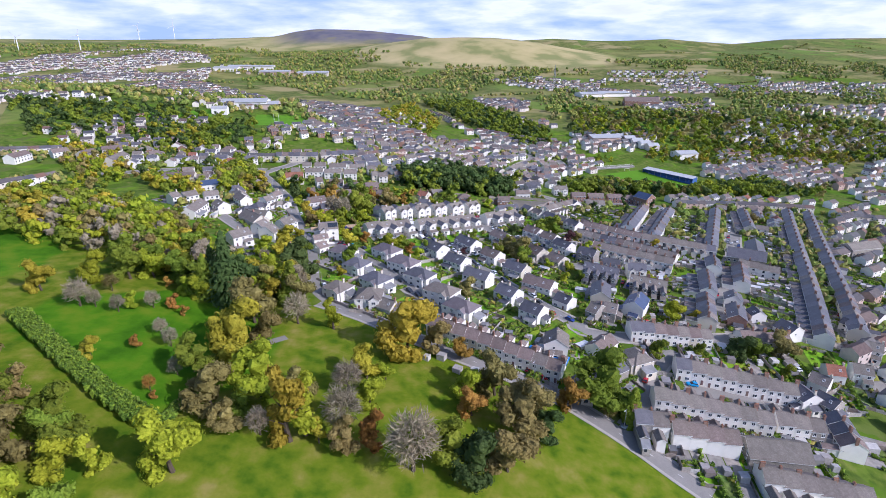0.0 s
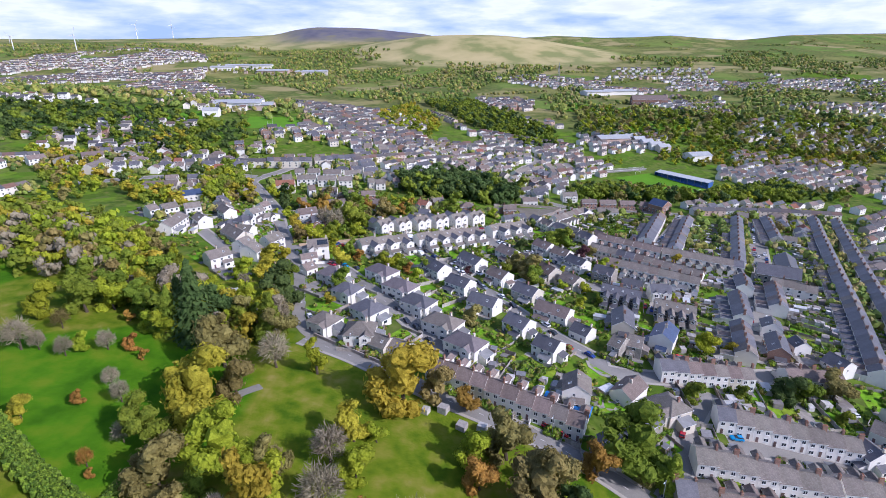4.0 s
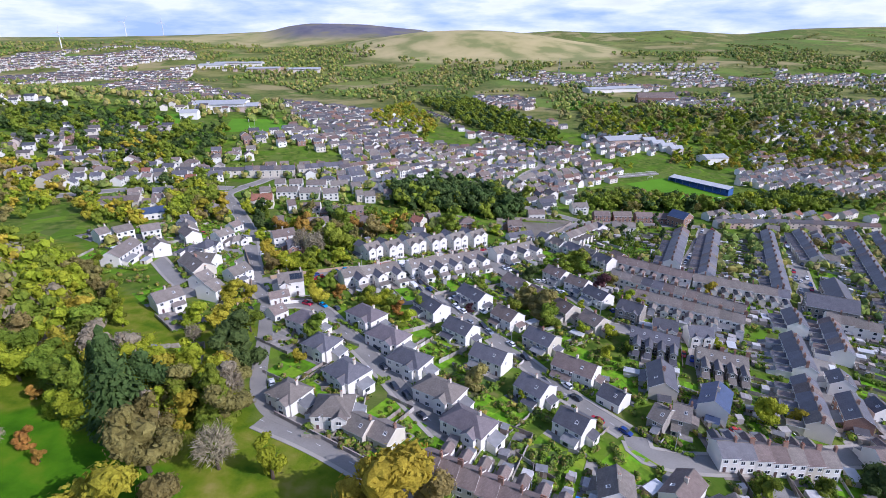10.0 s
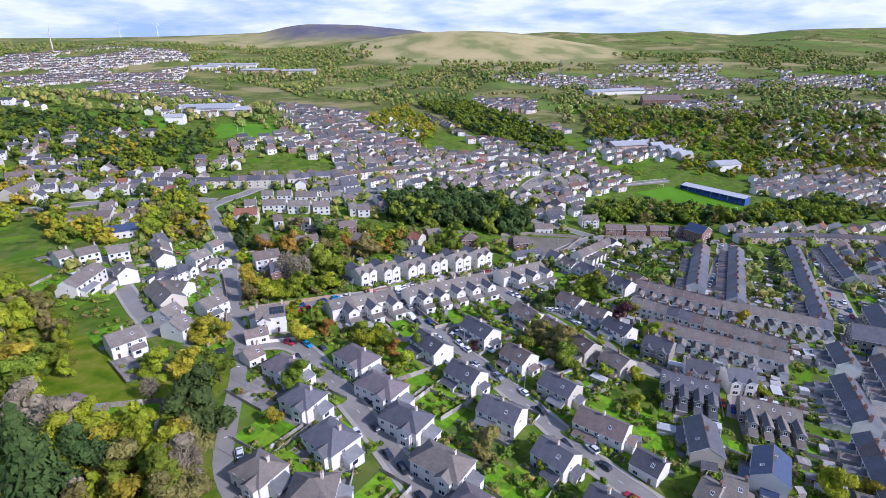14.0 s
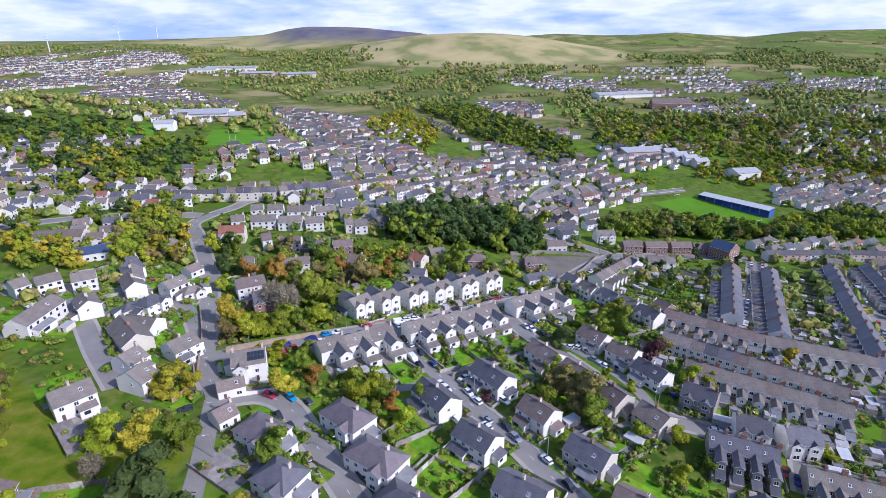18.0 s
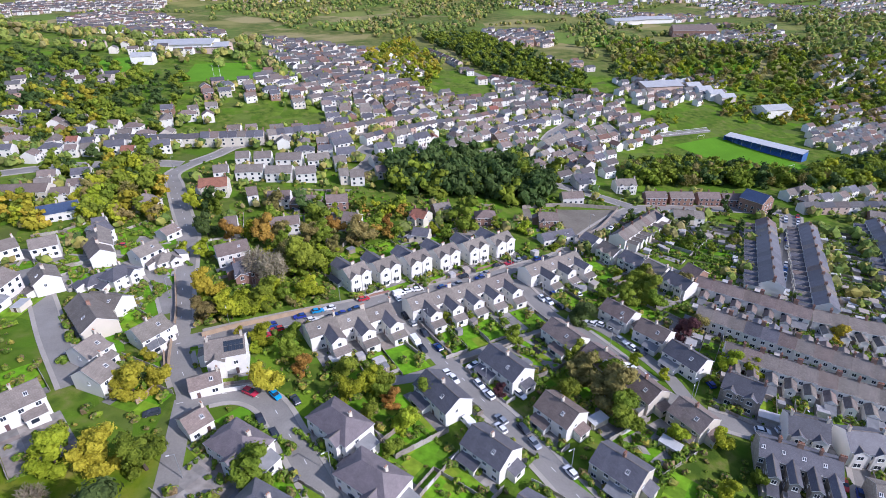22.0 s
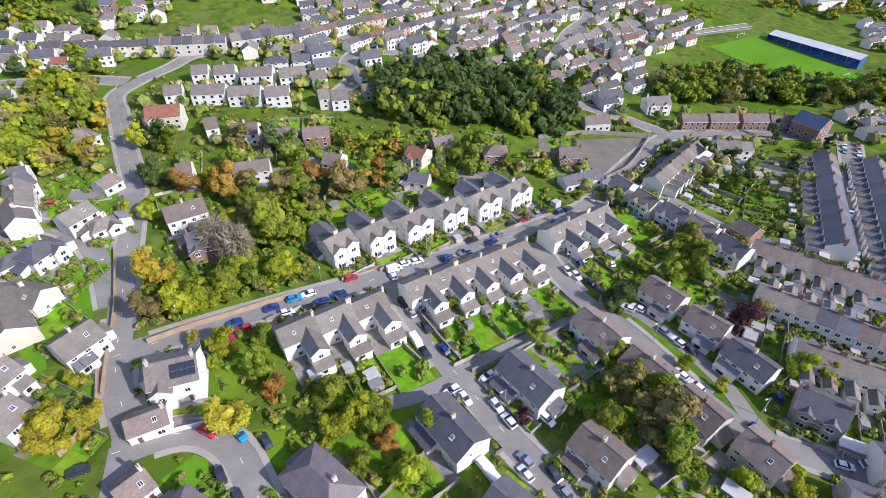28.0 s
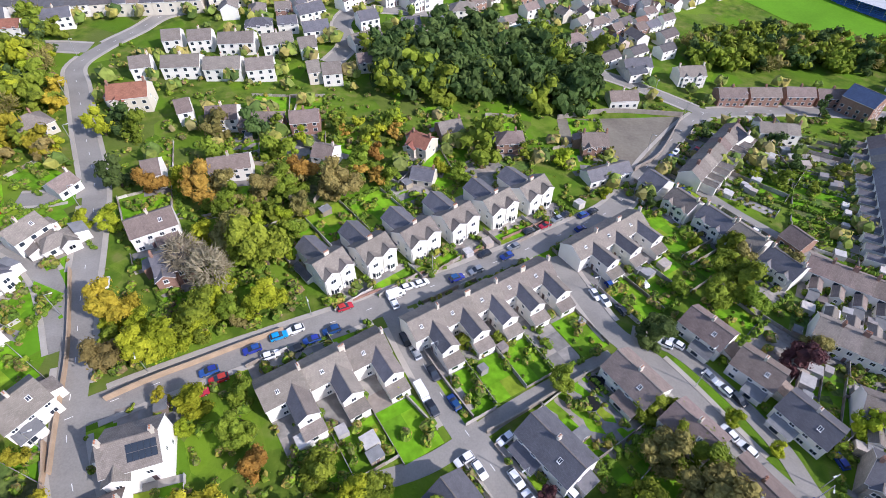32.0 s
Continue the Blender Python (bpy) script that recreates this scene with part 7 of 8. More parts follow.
# far suburbs: walls and roofs of small houses in rows
M_FARWALL = island_mat("far_house_wall", ((0.80, 0.78, 0.74), (0.76, 0.73, 0.68), (0.68, 0.62, 0.52), (0.80, 0.79, 0.76), (0.45, 0.30, 0.23), (0.74, 0.71, 0.67)), grain=0.06)
M_FARROOF = island_mat("far_house_roof", ((0.075, 0.08, 0.095), (0.14, 0.12, 0.11), (0.10, 0.10, 0.105), (0.20, 0.115, 0.085), (0.16, 0.15, 0.14), (0.085, 0.09, 0.105)), grain=0.15)
M_FARGLASS = mat("far_window_glass", (0.05, 0.055, 0.065), 0.2)


def far_house():
    w, r, o = Shape(), Shape(), Shape()
    x, y, e, t = 0.5, 0.38, 0.62, 0.86
    w.box(-x, x, -y, y, -0.3, e)
    for k in (1, -1):
        w.face(((k * x, -k * y, e), (k * x, k * y, e), (k * x, 0, t)))
        r.face(((-k * x * 1.04, -k * y * 1.08, e - 0.02), (k * x * 1.04, -k * y * 1.08, e - 0.02), (k * x * 1.04, 0, t + 0.02), (-k * x * 1.04, 0, t + 0.02)))
        for q in (-0.25, 0.25):
            for z in (0.12, 0.42):
                o.face(((k * (q - 0.06), -k * (y + 0.006), z), (k * (q + 0.06), -k * (y + 0.006), z), (k * (q + 0.06), -k * (y + 0.006), z + 0.12), (k * (q - 0.06), -k * (y + 0.006), z + 0.12)))
    out = []
    for s in (w, r, o):
        v, f = [], []
        for q in s.f:
            p = [s.v[i] for i in q]
            k = len(v)
            v += p
            f += [(k, k + 1, k + 2)] if len(p) == 3 else [(k, k + 1, k + 2), (k, k + 2, k + 3)]
        v = np.array(v)
        u, inv = np.unique(v.round(4), axis=0, return_inverse=True)
        out.append((u, np.asarray(inv).ravel()[np.array(f)]))
    return out


spots = list(OUTLYING)
for step, yaw, *poly in SUBURBS:
    for x, y in cells(poly, step * (1.2 if poly[0][1] < 900 else 1.02), rng, 0.2, yaw):
        c, q = math.cos(radians(yaw)), math.sin(radians(yaw))
        if rng.random() < 0.08 or y > 900 and ((y * c - x * q) / 46 % 1.0 < 0.34 or math.sin(x * 0.021 + 2) + math.sin(y * 0.017 - x * 0.008) < -0.75):
            continue
        turn = radians(yaw) + rng.normal() * 0.1 + (1.57 if rng.random() < 0.15 else 0)
        spots.append((x, y, height(x, y), rng.uniform(7.5, 11), rng.uniform(7, 8.8), turn))
for (name, material, label), t in zip((("far_house_walls", M_FARWALL, "white and cream walls of distant suburban houses"), ("far_house_roofs", M_FARROOF, "grey and brown roofs of distant suburban houses"), ("far_house_windows", M_FARGLASS, "dark windows of distant suburban houses")), far_house()):
    joined(name, t, spots, material, label, "houses", True)
sheds = [(-290, 616, 62), (-262, 612, 40), (-640, 1404, 64), (-573, 1470, 84), (-500, 1392, 80), (-400, 1410, 84), (-620, 1450, 60), (203, 600, 40), (290, 536, 26), (-289, 531, 18), (280, 1020, 50), (330, 1040, 60), (232, 611, 15), (239, 600, 15), (246, 589, 15), (253, 578, 15), (260, 567, 15)]
for (name, material), t in zip((("works_walls", M_FARWALL), ("works_roofs", M_PALE)), far_house()):
    joined(name, t, [(x, y, height(x, y), s, 11, 0.2) for x, y, s in sheds], material, "long pale factory sheds across the valley", "works", True)
# trees among the suburbs
s = [(x + rng.normal() * 8, y + rng.normal() * 8, height(x, y) - 0.5, 6 * rng.uniform(0.7, 1.3), 6 * rng.uniform(0.7, 1.2), 0.0) for x, y, *_ in spots if rng.random() < 0.85]
for x, y, yaw, L, D, kind in PLOTS:
    if math.hypot(x, y - 30) > 225:
        for _ in range(int(rng.integers(2, 6))):
            r, a = rng.uniform(D / 2 + 2, D / 2 + 12), rng.uniform(0, 6.28)
            qx, qy, h = x + r * math.cos(a), y + r * math.sin(a), float(rng.uniform(2.5, 8.0))
            if not blocked(qx, qy, 0.6):
                s.append((qx, qy, height(qx, qy) - 0.3, h * rng.uniform(0.85, 1.3), h, rng.uniform(0, 6.28)))
joined("suburb_trees", FAR_TREE[1], s, M_WOOD, "small trees among distant houses", "trees")

# the standing trees of the groves, joined by colour
def triangles(chunks):
    vs, fs, k = [], [], 0
    for v, f in chunks:
        f = np.asarray(f)
        vs.append(v)
        fs.append((np.concatenate([f[:, :3], f[:, [0, 2, 3]]]) if f.shape[1] == 4 else f) + k)
        k += len(v)
    return np.concatenate(vs), np.concatenate(fs)


for colour in LEAF:
    for fine in (True, False):
        for seed in range(3):
            some = [(x, y, height(x, y) - 0.16 * h, h * 1.15, h * 1.1, a) for x, y, h, c, a, q in STAND if c == colour and q == seed and (math.hypot(x, y - 40) < 140) == fine]
            if some:
                kind = "tall" if seed == 2 and colour in ("dark", "lime") else "bare" if seed == 2 and colour == "brown" and not fine else "round"
                joined("grove", triangles(crown_chunks(kind, 300 + seed, fine, 0.55)), some, LEAF[colour], f"{HUES[colour]} crowns of trees standing close together", "trees")

# ---- gardens of the near houses ----
rng = np.random.default_rng(21)
M_LAWNS = island_mat("plot_lawn", ((0.11, 0.27, 0.006), (0.17, 0.35, 0.010), (0.22, 0.29, 0.022), (0.10, 0.21, 0.010), (0.145, 0.33, 0.008)), grain=0.25, scale=0.5)
M_YARDS = island_mat("plot_yard", ((0.30, 0.28, 0.25), (0.20, 0.19, 0.175), (0.36, 0.33, 0.29), (0.24, 0.2, 0.17)), grain=0.2, scale=0.6)
M_BEDS = island_mat("plot_bed", ((0.12, 0.12, 0.05), (0.09, 0.15, 0.03), (0.14, 0.17, 0.04)), grain=0.4, scale=0.9)
M_FENCES = island_mat("plot_fence", ((0.24, 0.19, 0.15), (0.34, 0.30, 0.26), (0.42, 0.39, 0.35), (0.20, 0.17, 0.14), (0.62, 0.6, 0.56)), grain=0.2, scale=1.5)
plots = {"lawn": Shape(), "yard": Shape(), "bed": Shape(), "fence": Shape()}
shrubs, hedges = [], []
sheds_built = 0


def ground_quad(shape, o, ax, ay, x0, x1, y0, y1, lift):
    nx, ny = max(1, int(abs(x1 - x0) / 4)), max(1, int(abs(y1 - y0) / 4))
    for i in range(nx):
        for j in range(ny):
            pts = []
            for a, b in ((i, j), (i + 1, j), (i + 1, j + 1), (i, j + 1)):
                x, y = x0 + (x1 - x0) * a / nx, y0 + (y1 - y0) * b / ny
                px, py = o[0] + ax[0] * x + ay[0] * y, o[1] + ax[1] * x + ay[1] * y
                pts.append((px, py, height(px, py) + lift))
            if (pts[1][0] - pts[0][0]) * (pts[2][1] - pts[0][1]) - (pts[1][1] - pts[0][1]) * (pts[2][0] - pts[0][0]) < 0:
                pts.reverse()
            shape.face(pts)


def rail(p, q, h, w=0.12):
    """A fence or wall that steps down with the ground."""
    d = math.dist(p, q)
    n = max(1, int(d / 2.5))
    ux, uy = (q[0] - p[0]) / d, (q[1] - p[1]) / d
    for i in range(n):
        a = (p[0] + ux * d * i / n, p[1] + uy * d * i / n)
        b = (p[0] + ux * d * (i + 1) / n, p[1] + uy * d * (i + 1) / n)
        z0, z1 = height(*a), height(*b)
        zt = max(z0, z1) + h
        k = len(plots["fence"].v)
        s = plots["fence"]
        c = [(e[0] + g * uy * w / 2, e[1] - g * ux * w / 2) for e, g in ((a, 1), (b, 1), (b, -1), (a, -1))]
        s.v += [(x, y, min(z0, z1) - 0.4) for x, y in c] + [(x, y, zt) for x, y in c]
        for f in ((0, 1, 5, 4), (1, 2, 6, 5), (2, 3, 7, 6), (3, 0, 4, 7), (4, 5, 6, 7)):
            s.f.append(tuple(k + v for v in f))
            s.m.append(0)


def hedge_line(p, q, h):
    d = math.dist(p, q)
    n = max(1, int(d / 1.05))
    for i in range(n + 1):
        x, y = p[0] + (q[0] - p[0]) * i / n, p[1] + (q[1] - p[1]) * i / n
        hedges.append((x, y, height(x, y) - 0.15, 1.6 * rng.uniform(0.85, 1.15), h * rng.uniform(0.9, 1.15), rng.uniform(0, 6.28)))


def shed_thing(x, y, yaw):
    w, d = RNG.choice(((2.4, 2.0), (3.0, 2.4), (3.0, 5.2)))
    def make():
        a, b = Shape(), Shape()
        a.box(-w / 2, w / 2, -d / 2, d / 2, -0.8, 2.0)
        b.box(-w / 2 - 0.15, w / 2 + 0.15, -d / 2 - 0.15, d / 2 + 0.15, 2.0, 2.14, 0, True)
        return a.mesh("shed_wall", M_SHED if d < 4 else WALL["cream"]), b.mesh("shed_roof", M_FELT if d < 4 else M_PALE)
    wall, top = cached(("shed", w, d), make)
    e = root("garage" if d > 4 else "shed", x, y, yaw, "small flat-roofed garage behind a garden" if d > 4 else "small timber garden shed with felt roof", "garage" if d > 4 else "shed", "garden sheds")
    put("wall", wall, e)
    put("roof", top, e)
    put("door", door_mesh(), e, pose(0, -d / 2, 0.02))
    PLACED.append((x, y, math.cos(radians(yaw)), math.sin(radians(yaw)), w / 2, d / 2))


for x, y, yaw, L, D, kind in list(PLOTS):
    if math.hypot(x, y - 30) > (330 if kind in ("terr", "tera") and x > 60 else 250):
        continue
    a = radians(yaw)
    ax, ay = (math.cos(a), math.sin(a)), (-math.sin(a), math.cos(a))
    for side in (-1, 1):
        start = D / 2 + (0.4 if not (kind == "wing" and side < 0 or kind == "semi" and side > 0) else 6.4)
        if kind in ("terr", "tera") and side > 0 or kind == "tera" and side < 0:
            start = D / 2 + 5.2
        end = start
        while end < start + (16 if kind not in ("terr", "tera") else 19):
            px, py = x + ay[0] * side * (end + 0.6), y + ay[1] * side * (end + 0.6)
            if blocked(px, py, -0.9):
                break
            end += 0.7
        if end - start < 2.0:
            continue
        y0, y1 = side * start, side * end
        half = L / 2 if kind in ("terr", "tera", "wing", "row") else L / 2 + 1.6
        pick = rng.random()
        grass = 0.78 if kind not in ("terr", "tera") else 0.36
        cover = "lawn" if pick < grass else "yard" if pick < grass + 0.2 else "bed"
        ground_quad(plots[cover], (x, y), ax, ay, -half + 0.15, half - 0.15, y0, y1, 0.07)
        near_end = side * (start + min(2.4, (end - start) * 0.3))
        ground_quad(plots["yard"], (x, y), ax, ay, -half + 0.2, half - 0.2, side * (D / 2), near_end, 0.10)
        at = lambda u, v: (x + ax[0] * u + ay[0] * v, y + ax[1] * u + ay[1] * v)
        for u in (-half, half):
            if rng.random() < (0.75 if u > 0 else 0.35):
                if rng.random() < 0.38:
                    hedge_line(at(u, y0), at(u, y1), float(rng.uniform(1.2, 2.3)))
                else:
                    rail(at(u, y0), at(u, y1), float(rng.uniform(0.9, 1.8)))
        if rng.random() < 0.75:
            (hedge_line if rng.random() < 0.3 else rail)(at(-half, y1), at(half, y1), float(rng.uniform(0.9, 1.7)))
        for _ in range(int(rng.integers(3, 12) if kind not in ("terr", "tera") else rng.integers(1, 6))):
            u, v = rng.uniform(-1, 1) * max(0.1, half - 0.6), rng.uniform(min(y0, y1), max(y0, y1))
            px, py = at(u, v)
            h = float(rng.uniform(0.8, 2.8))
            shrubs.append((px, py, height(px, py) - 0.15, h * rng.uniform(0.8, 1.4), h, rng.uniform(0, 6.28)))
        if end - start > 6 and rng.random() < 0.34 and sheds_built < 110:
            px, py = at(rng.uniform(-1, 1) * max(0.0, half - 1.6), side * (end - 2.2))
            if not blocked(px, py, 0.8):
                shed_thing(px, py, yaw + 90 * int(rng.integers(0, 4)))
                sheds_built += 1
for key, material, label in (("lawn", M_LAWNS, "small green back and front lawns"), ("yard", M_YARDS, "paved and concrete yards and drives"), ("bed", M_BEDS, "rough garden beds with weeds"), ("fence", M_FENCES, "board fences and low garden walls between plots")):
    tagged(put("garden_" + key + "s", plots[key].mesh("garden_" + key + "s", {"lawn": M_LAWNS, "yard": M_YARDS, "bed": M_BEDS, "fence": M_FENCES}[key]), None), label, "garden", kind="stuff")
# outhouses, coal sheds and lean-tos of the back yards
M_OUT = island_mat("outhouse", ((0.66, 0.64, 0.6), (0.26, 0.25, 0.25), (0.42, 0.36, 0.3), (0.6, 0.58, 0.55), (0.2, 0.16, 0.14), (0.5, 0.49, 0.48)), grain=0.12, scale=1.2)
cube = np.array([(x, y, z) for z in (-0.3, 1) for x, y in ((-0.5, -0.5), (0.5, -0.5), (0.5, 0.5), (-0.5, 0.5))])
cube[4:6, 2] = 0.86
outs = []
for x, y, yaw, L, D, kind in PLOTS:
    if math.hypot(x, y - 30) > 330 or kind not in ("terr", "tera", "wing", "row"):
        continue
    a = radians(yaw)
    for _ in range(int(rng.integers(1, 4))):
        u, v = rng.uniform(-0.4, 0.4) * L, rng.choice((-1, 1)) * rng.uniform(D / 2 + 6, D / 2 + 15)
        px, py = x + u * math.cos(a) - v * math.sin(a), y + u * math.sin(a) + v * math.cos(a)
        if not blocked(px, py, 0.9):
            outs.append((px, py, height(px, py), rng.uniform(1.8, 3.4), rng.uniform(1.8, 2.5), a + 1.5708 * rng.integers(0, 4)))
joined("outhouses", (cube, np.array(((0, 1, 5, 4), (1, 2, 6, 5), (2, 3, 7, 6), (3, 0, 4, 7), (4, 5, 6, 7)))), outs, M_OUT, "small brick and rendered outhouses in back yards", "outhouse", True)
# loose shrubs over the rough ground between the gardens
for x, y in cells(((-150, 60), (40, 30), (140, 60), (180, 320), (-200, 330)), 4.7, rng, 0.5):
    if blocked(x, y, 1.0) or inside(np.array([x]), np.array([y]), PARK)[0] or inside(np.array([x]), np.array([y]), ((32.2, 293.8), (87.6, 306.8), (68.6, 276.1), (55.9, 263.2), (31.1, 266.0)))[0]:
        continue
    for _ in range(int(rng.integers(0, 3))):
        px, py, h = x + rng.normal() * 1.5, y + rng.normal() * 1.5, float(rng.uniform(0.7, 2.6))
        if not blocked(px, py, 0.5):
            shrubs.append((px, py, height(px, py) - 0.2, h * rng.uniform(0.9, 1.6), h, rng.uniform(0, 6.28)))
# the overgrown gardens by the corner villa and behind the avenue wall
for poly in (((-56.8, 158.2), (-53.6, 165.9), (-42.5, 174.1), (-28.2, 157.4), (-26.1, 142.0), (-39.3, 135.6), (-52.8, 145.6)), ((-84.9, 167.0), (-64.3, 177.2), (-45.4, 188.6), (-49.1, 206.8), (-65.1, 213.8), (-80.4, 206.0), (-87.2, 189.1))):
    for x, y in cells(poly, 2.7, rng, 0.5):
        if rng.random() < 0.7 and not blocked(x, y, 0.4):
            h = float(rng.uniform(0.7, 3.0))
            shrubs.append((x, y, height(x, y) - 0.2, h * rng.uniform(0.9, 1.5), h, rng.uniform(0, 6.28)))
joined("garden_shrubs", clump_template(9, 2, 16), shrubs, M_SHRUB, "mixed garden shrubs and bushes", "shrubs")
joined("garden_hedges", clump_template(14, 2, 12), hedges, M_HEDGES, "clipped garden hedges between plots", "hedge")
# the tall clipped boundary hedge of the park
HEDGE_RUNS = (((-146, 26), (-118, 6.5), 4), ((-118, 6.5), (-95.5, -8.5), 4), ((-95.5, -8.5), (-64, -26), 4), ((-73, -5), (-73.5, -18), 2))
hedges2 = []
for (x0, y0), (x1, y1), rows in HEDGE_RUNS:
    d = math.hypot(x1 - x0, y1 - y0)
    ux, uy = (x1 - x0) / d, (y1 - y0) / d
    for i in range(int(d / 1.1)):
        for j in range(rows):
            k = (j - (rows - 1) / 2) * 1.25 + rng.normal() * 0.12
            x, y = x0 + ux * 1.1 * i + uy * k, y0 + uy * 1.1 * i - ux * k
            hedges2.append((x, y, height(x, y) - 0.3, 2.3 * rng.uniform(0.9, 1.15), (4.2 if rows > 2 else 2.2) * rng.uniform(0.9, 1.1), rng.uniform(0, 6.28)))
joined("boundary_hedge", clump_template(15, 2, 30), hedges2, M_HEDGES, "tall dark clipped hedge round the park lawn", "hedge")

# ---- stadium ----
def stadium_stand(x, y, yaw, L, D, H):
    e = root("stadium_stand", x, y, yaw, "blue and white football stand with a long sloping roof", "stand")
    s = Shape()
    for i in range(6):
        s.box(-L / 2, L / 2, -D / 2 + i * 1.3, D / 2, -1.0, 0.6 + i * 0.55, 0)
    put("seating_tier", s.mesh("seating_tier", M_TIER), e)
    s = Shape()
    s.face(((-L / 2, -D / 2, H - 0.6), (L / 2, -D / 2, H - 0.6), (L / 2, D / 2 + 0.5, H + 1.0), (-L / 2, D / 2 + 0.5, H + 1.0)))
    s.face(((-L / 2, -D / 2, H - 1.0), (L / 2, -D / 2, H - 1.0), (L / 2, -D / 2, H - 0.6), (-L / 2, -D / 2, H - 0.6)), 1)
    put("roof", s.mesh("roof", M_PALE, M_TIER), e)
    s = Shape()
    s.box(-L / 2, L / 2, D / 2, D / 2 + 0.3, -1.5, H + 0.9)
    put("back_wall", s.mesh("back_wall", WALL["white"]), e)
    for q in (-1, 1):
        s = Shape()
        s.box(-0.15, 0.15, -D / 2, D / 2, -1.5, H - 0.4)
        put("end_wall", s.mesh("end_wall", M_TIER), e, pose(q * L / 2, 0, 0))
    n = int(L / 7)
    for i in range(n + 1):
        s = Shape()
        s.box(-0.12, 0.12, -0.12, 0.12, -0.5, H - 0.6)
        put("post", cached("stand_post", lambda: s.mesh("post", M_STEEL)), e, pose(-L / 2 + L * i / n, -D / 2 + 0.4, 0))
    return e


M_TIER = mat("blue_seating", (0.05, 0.13, 0.36), 0.6, 0.15)
stadium_stand(237.8, 443.5, -55, 61.5, 8, 6)
e = root("open_terrace", 188.7, 479.4, 19, "low white-railed spectator terrace beside the pitch", "stand")
s = Shape()
for i in range(4):
    s.box(-26, 26, -2.5 + i * 1.2, 2.6, -1, 0.5 + i * 0.45)
put("step", s.mesh("step", M_YARD), e)
for z in (1.6, 2.6):
    s = Shape()
    s.box(-26, 26, -0.06, 0.06, -0.1, 0.1, 0, True)
    put("rail", s.mesh("rail", M_FRAME), e, pose(0, -2.6 if z < 2 else 2.5, z))


def goal(x, y, yaw, h, w, label, tall=False):
    e = root("goal", x, y, yaw, label, "goal")
    for q in (-1, 1):
        s = Shape()
        s.box(-0.08, 0.08, -0.08, 0.08, -0.3, h)
        put("post", s.mesh("post", M_FRAME), e, pose(q * w / 2, 0, 0))
    s = Shape()
    s.box(-w / 2, w / 2, -0.08, 0.08, -0.08, 0.08, 0, True)
    put("crossbar", s.mesh("crossbar", M_FRAME), e, pose(0, 0, 3.0 if tall else h - 0.08))


goal(200.0, 470.4, 29, 2.4, 7.3, "white football goal on the pitch")
goal(237.3, 402.3, 29, 2.4, 7.3, "white football goal on the pitch")
goal(-205.0, 487.2, 0, 11, 5.6, "tall white rugby posts on the field", True)

# ---- walls, masts and other single things ----
def long_wall(material, h, label, *pts, w=0.35):
    line = resample(pts, 3.0)
    s = Shape()
    a, b = offset(line, w / 2), offset(line, -w / 2)
    for i in range(len(line) - 1):
        z0, z1 = height(*a[i]), height(*a[i + 1])
        s.face(((*b[i], z0 - 0.6), (*b[i + 1], z1 - 0.6), (*b[i + 1], z1 + h), (*b[i], z0 + h)))
        s.face(((*a[i + 1], z1 - 0.6), (*a[i], z0 - 0.6), (*a[i], z0 + h), (*a[i + 1], z1 + h)))
        s.face(((*b[i], z0 + h), (*b[i + 1], z1 + h), (*a[i + 1], z1 + h), (*a[i], z0 + h)))
    for i, k in ((0, 1), (len(line) - 1, -1)):
        z = height(*a[i])
        q = ((*a[i], z - 0.6), (*b[i], z - 0.6), (*b[i], z + h), (*a[i], z + h))
        s.face(q if k > 0 else q[::-1])
    tagged(put("boundary_wall", s.mesh("boundary_wall", material), None), label, "wall")


M_SAND = mat("sandstone_wall", (0.42, 0.31, 0.21), 0.9, 0.2, 0.4, 4)
long_wall(M_SAND, 1.6, "sandstone wall along the wooded avenue garden", (-80.9, 161.9), (-73.8, 167.3), (-65.6, 172.4), (-57.0, 178.0), (-49.2, 182.7))
long_wall(M_SAND, 1.4, "sandstone wall beside the estate road", (-106.5, 197.6), (-99.1, 183.0), (-93.1, 170.3), (-87.4, 155.6), (-83.5, 146.2))
long_wall(M_GWALL, 2.0, "pale wall round the cinder yard", (32.2, 293.8), (57.1, 304.3), (87.6, 306.8))
long_wall(M_GWALL, 1.8, "grey wall at the foot of the cinder yard", (86.4, 304.8), (69.0, 275.7), (56.3, 263.3))
long_wall(M_SAND, 1.6, "curved stone wall at the junction", (-87.6, 152.2), (-83.2, 143.2), (-82.8, 135.7), (-84.1, 131.2))
long_wall(WALL["white"], 1.2, "white rendered garden wall at the corner", (-66.6, 137.5), (-61.6, 139.6), (-55.4, 142.2))
long_wall(M_BRICK, 0.9, "low red-brick front garden wall on the avenue", (-35.6, 192.6), (-27.6, 198.0))
long_wall(M_BRICK, 0.9, "low red-brick front garden wall on the avenue", (-24.0, 200.4), (-13.0, 207.6))
long_wall(M_BRICK, 0.9, "low red-brick front garden wall on the avenue", (-9.6, 209.8), (2.6, 218.4))
long_wall(M_BRICK, 0.9, "low red-brick front garden wall on the avenue", (5.8, 220.8), (21.6, 232.0))
long_wall(M_GWALL, 1.4, "stone wall beside the park road", (-48.1, 66.5), (-36.3, 60.2), (-25.3, 54.4), (-18.5, 50.8))
long_wall(M_GWALL, 1.5, "garden wall along the back lane", (-1.3, 159.8), (5.3, 163.8), (18.1, 172.4), (28.5, 178.9))
long_wall(M_GWALL, 1.4, "low wall along the sloping street", (-29.3, 176.6), (-21.0, 169.2), (-11.8, 159.8))
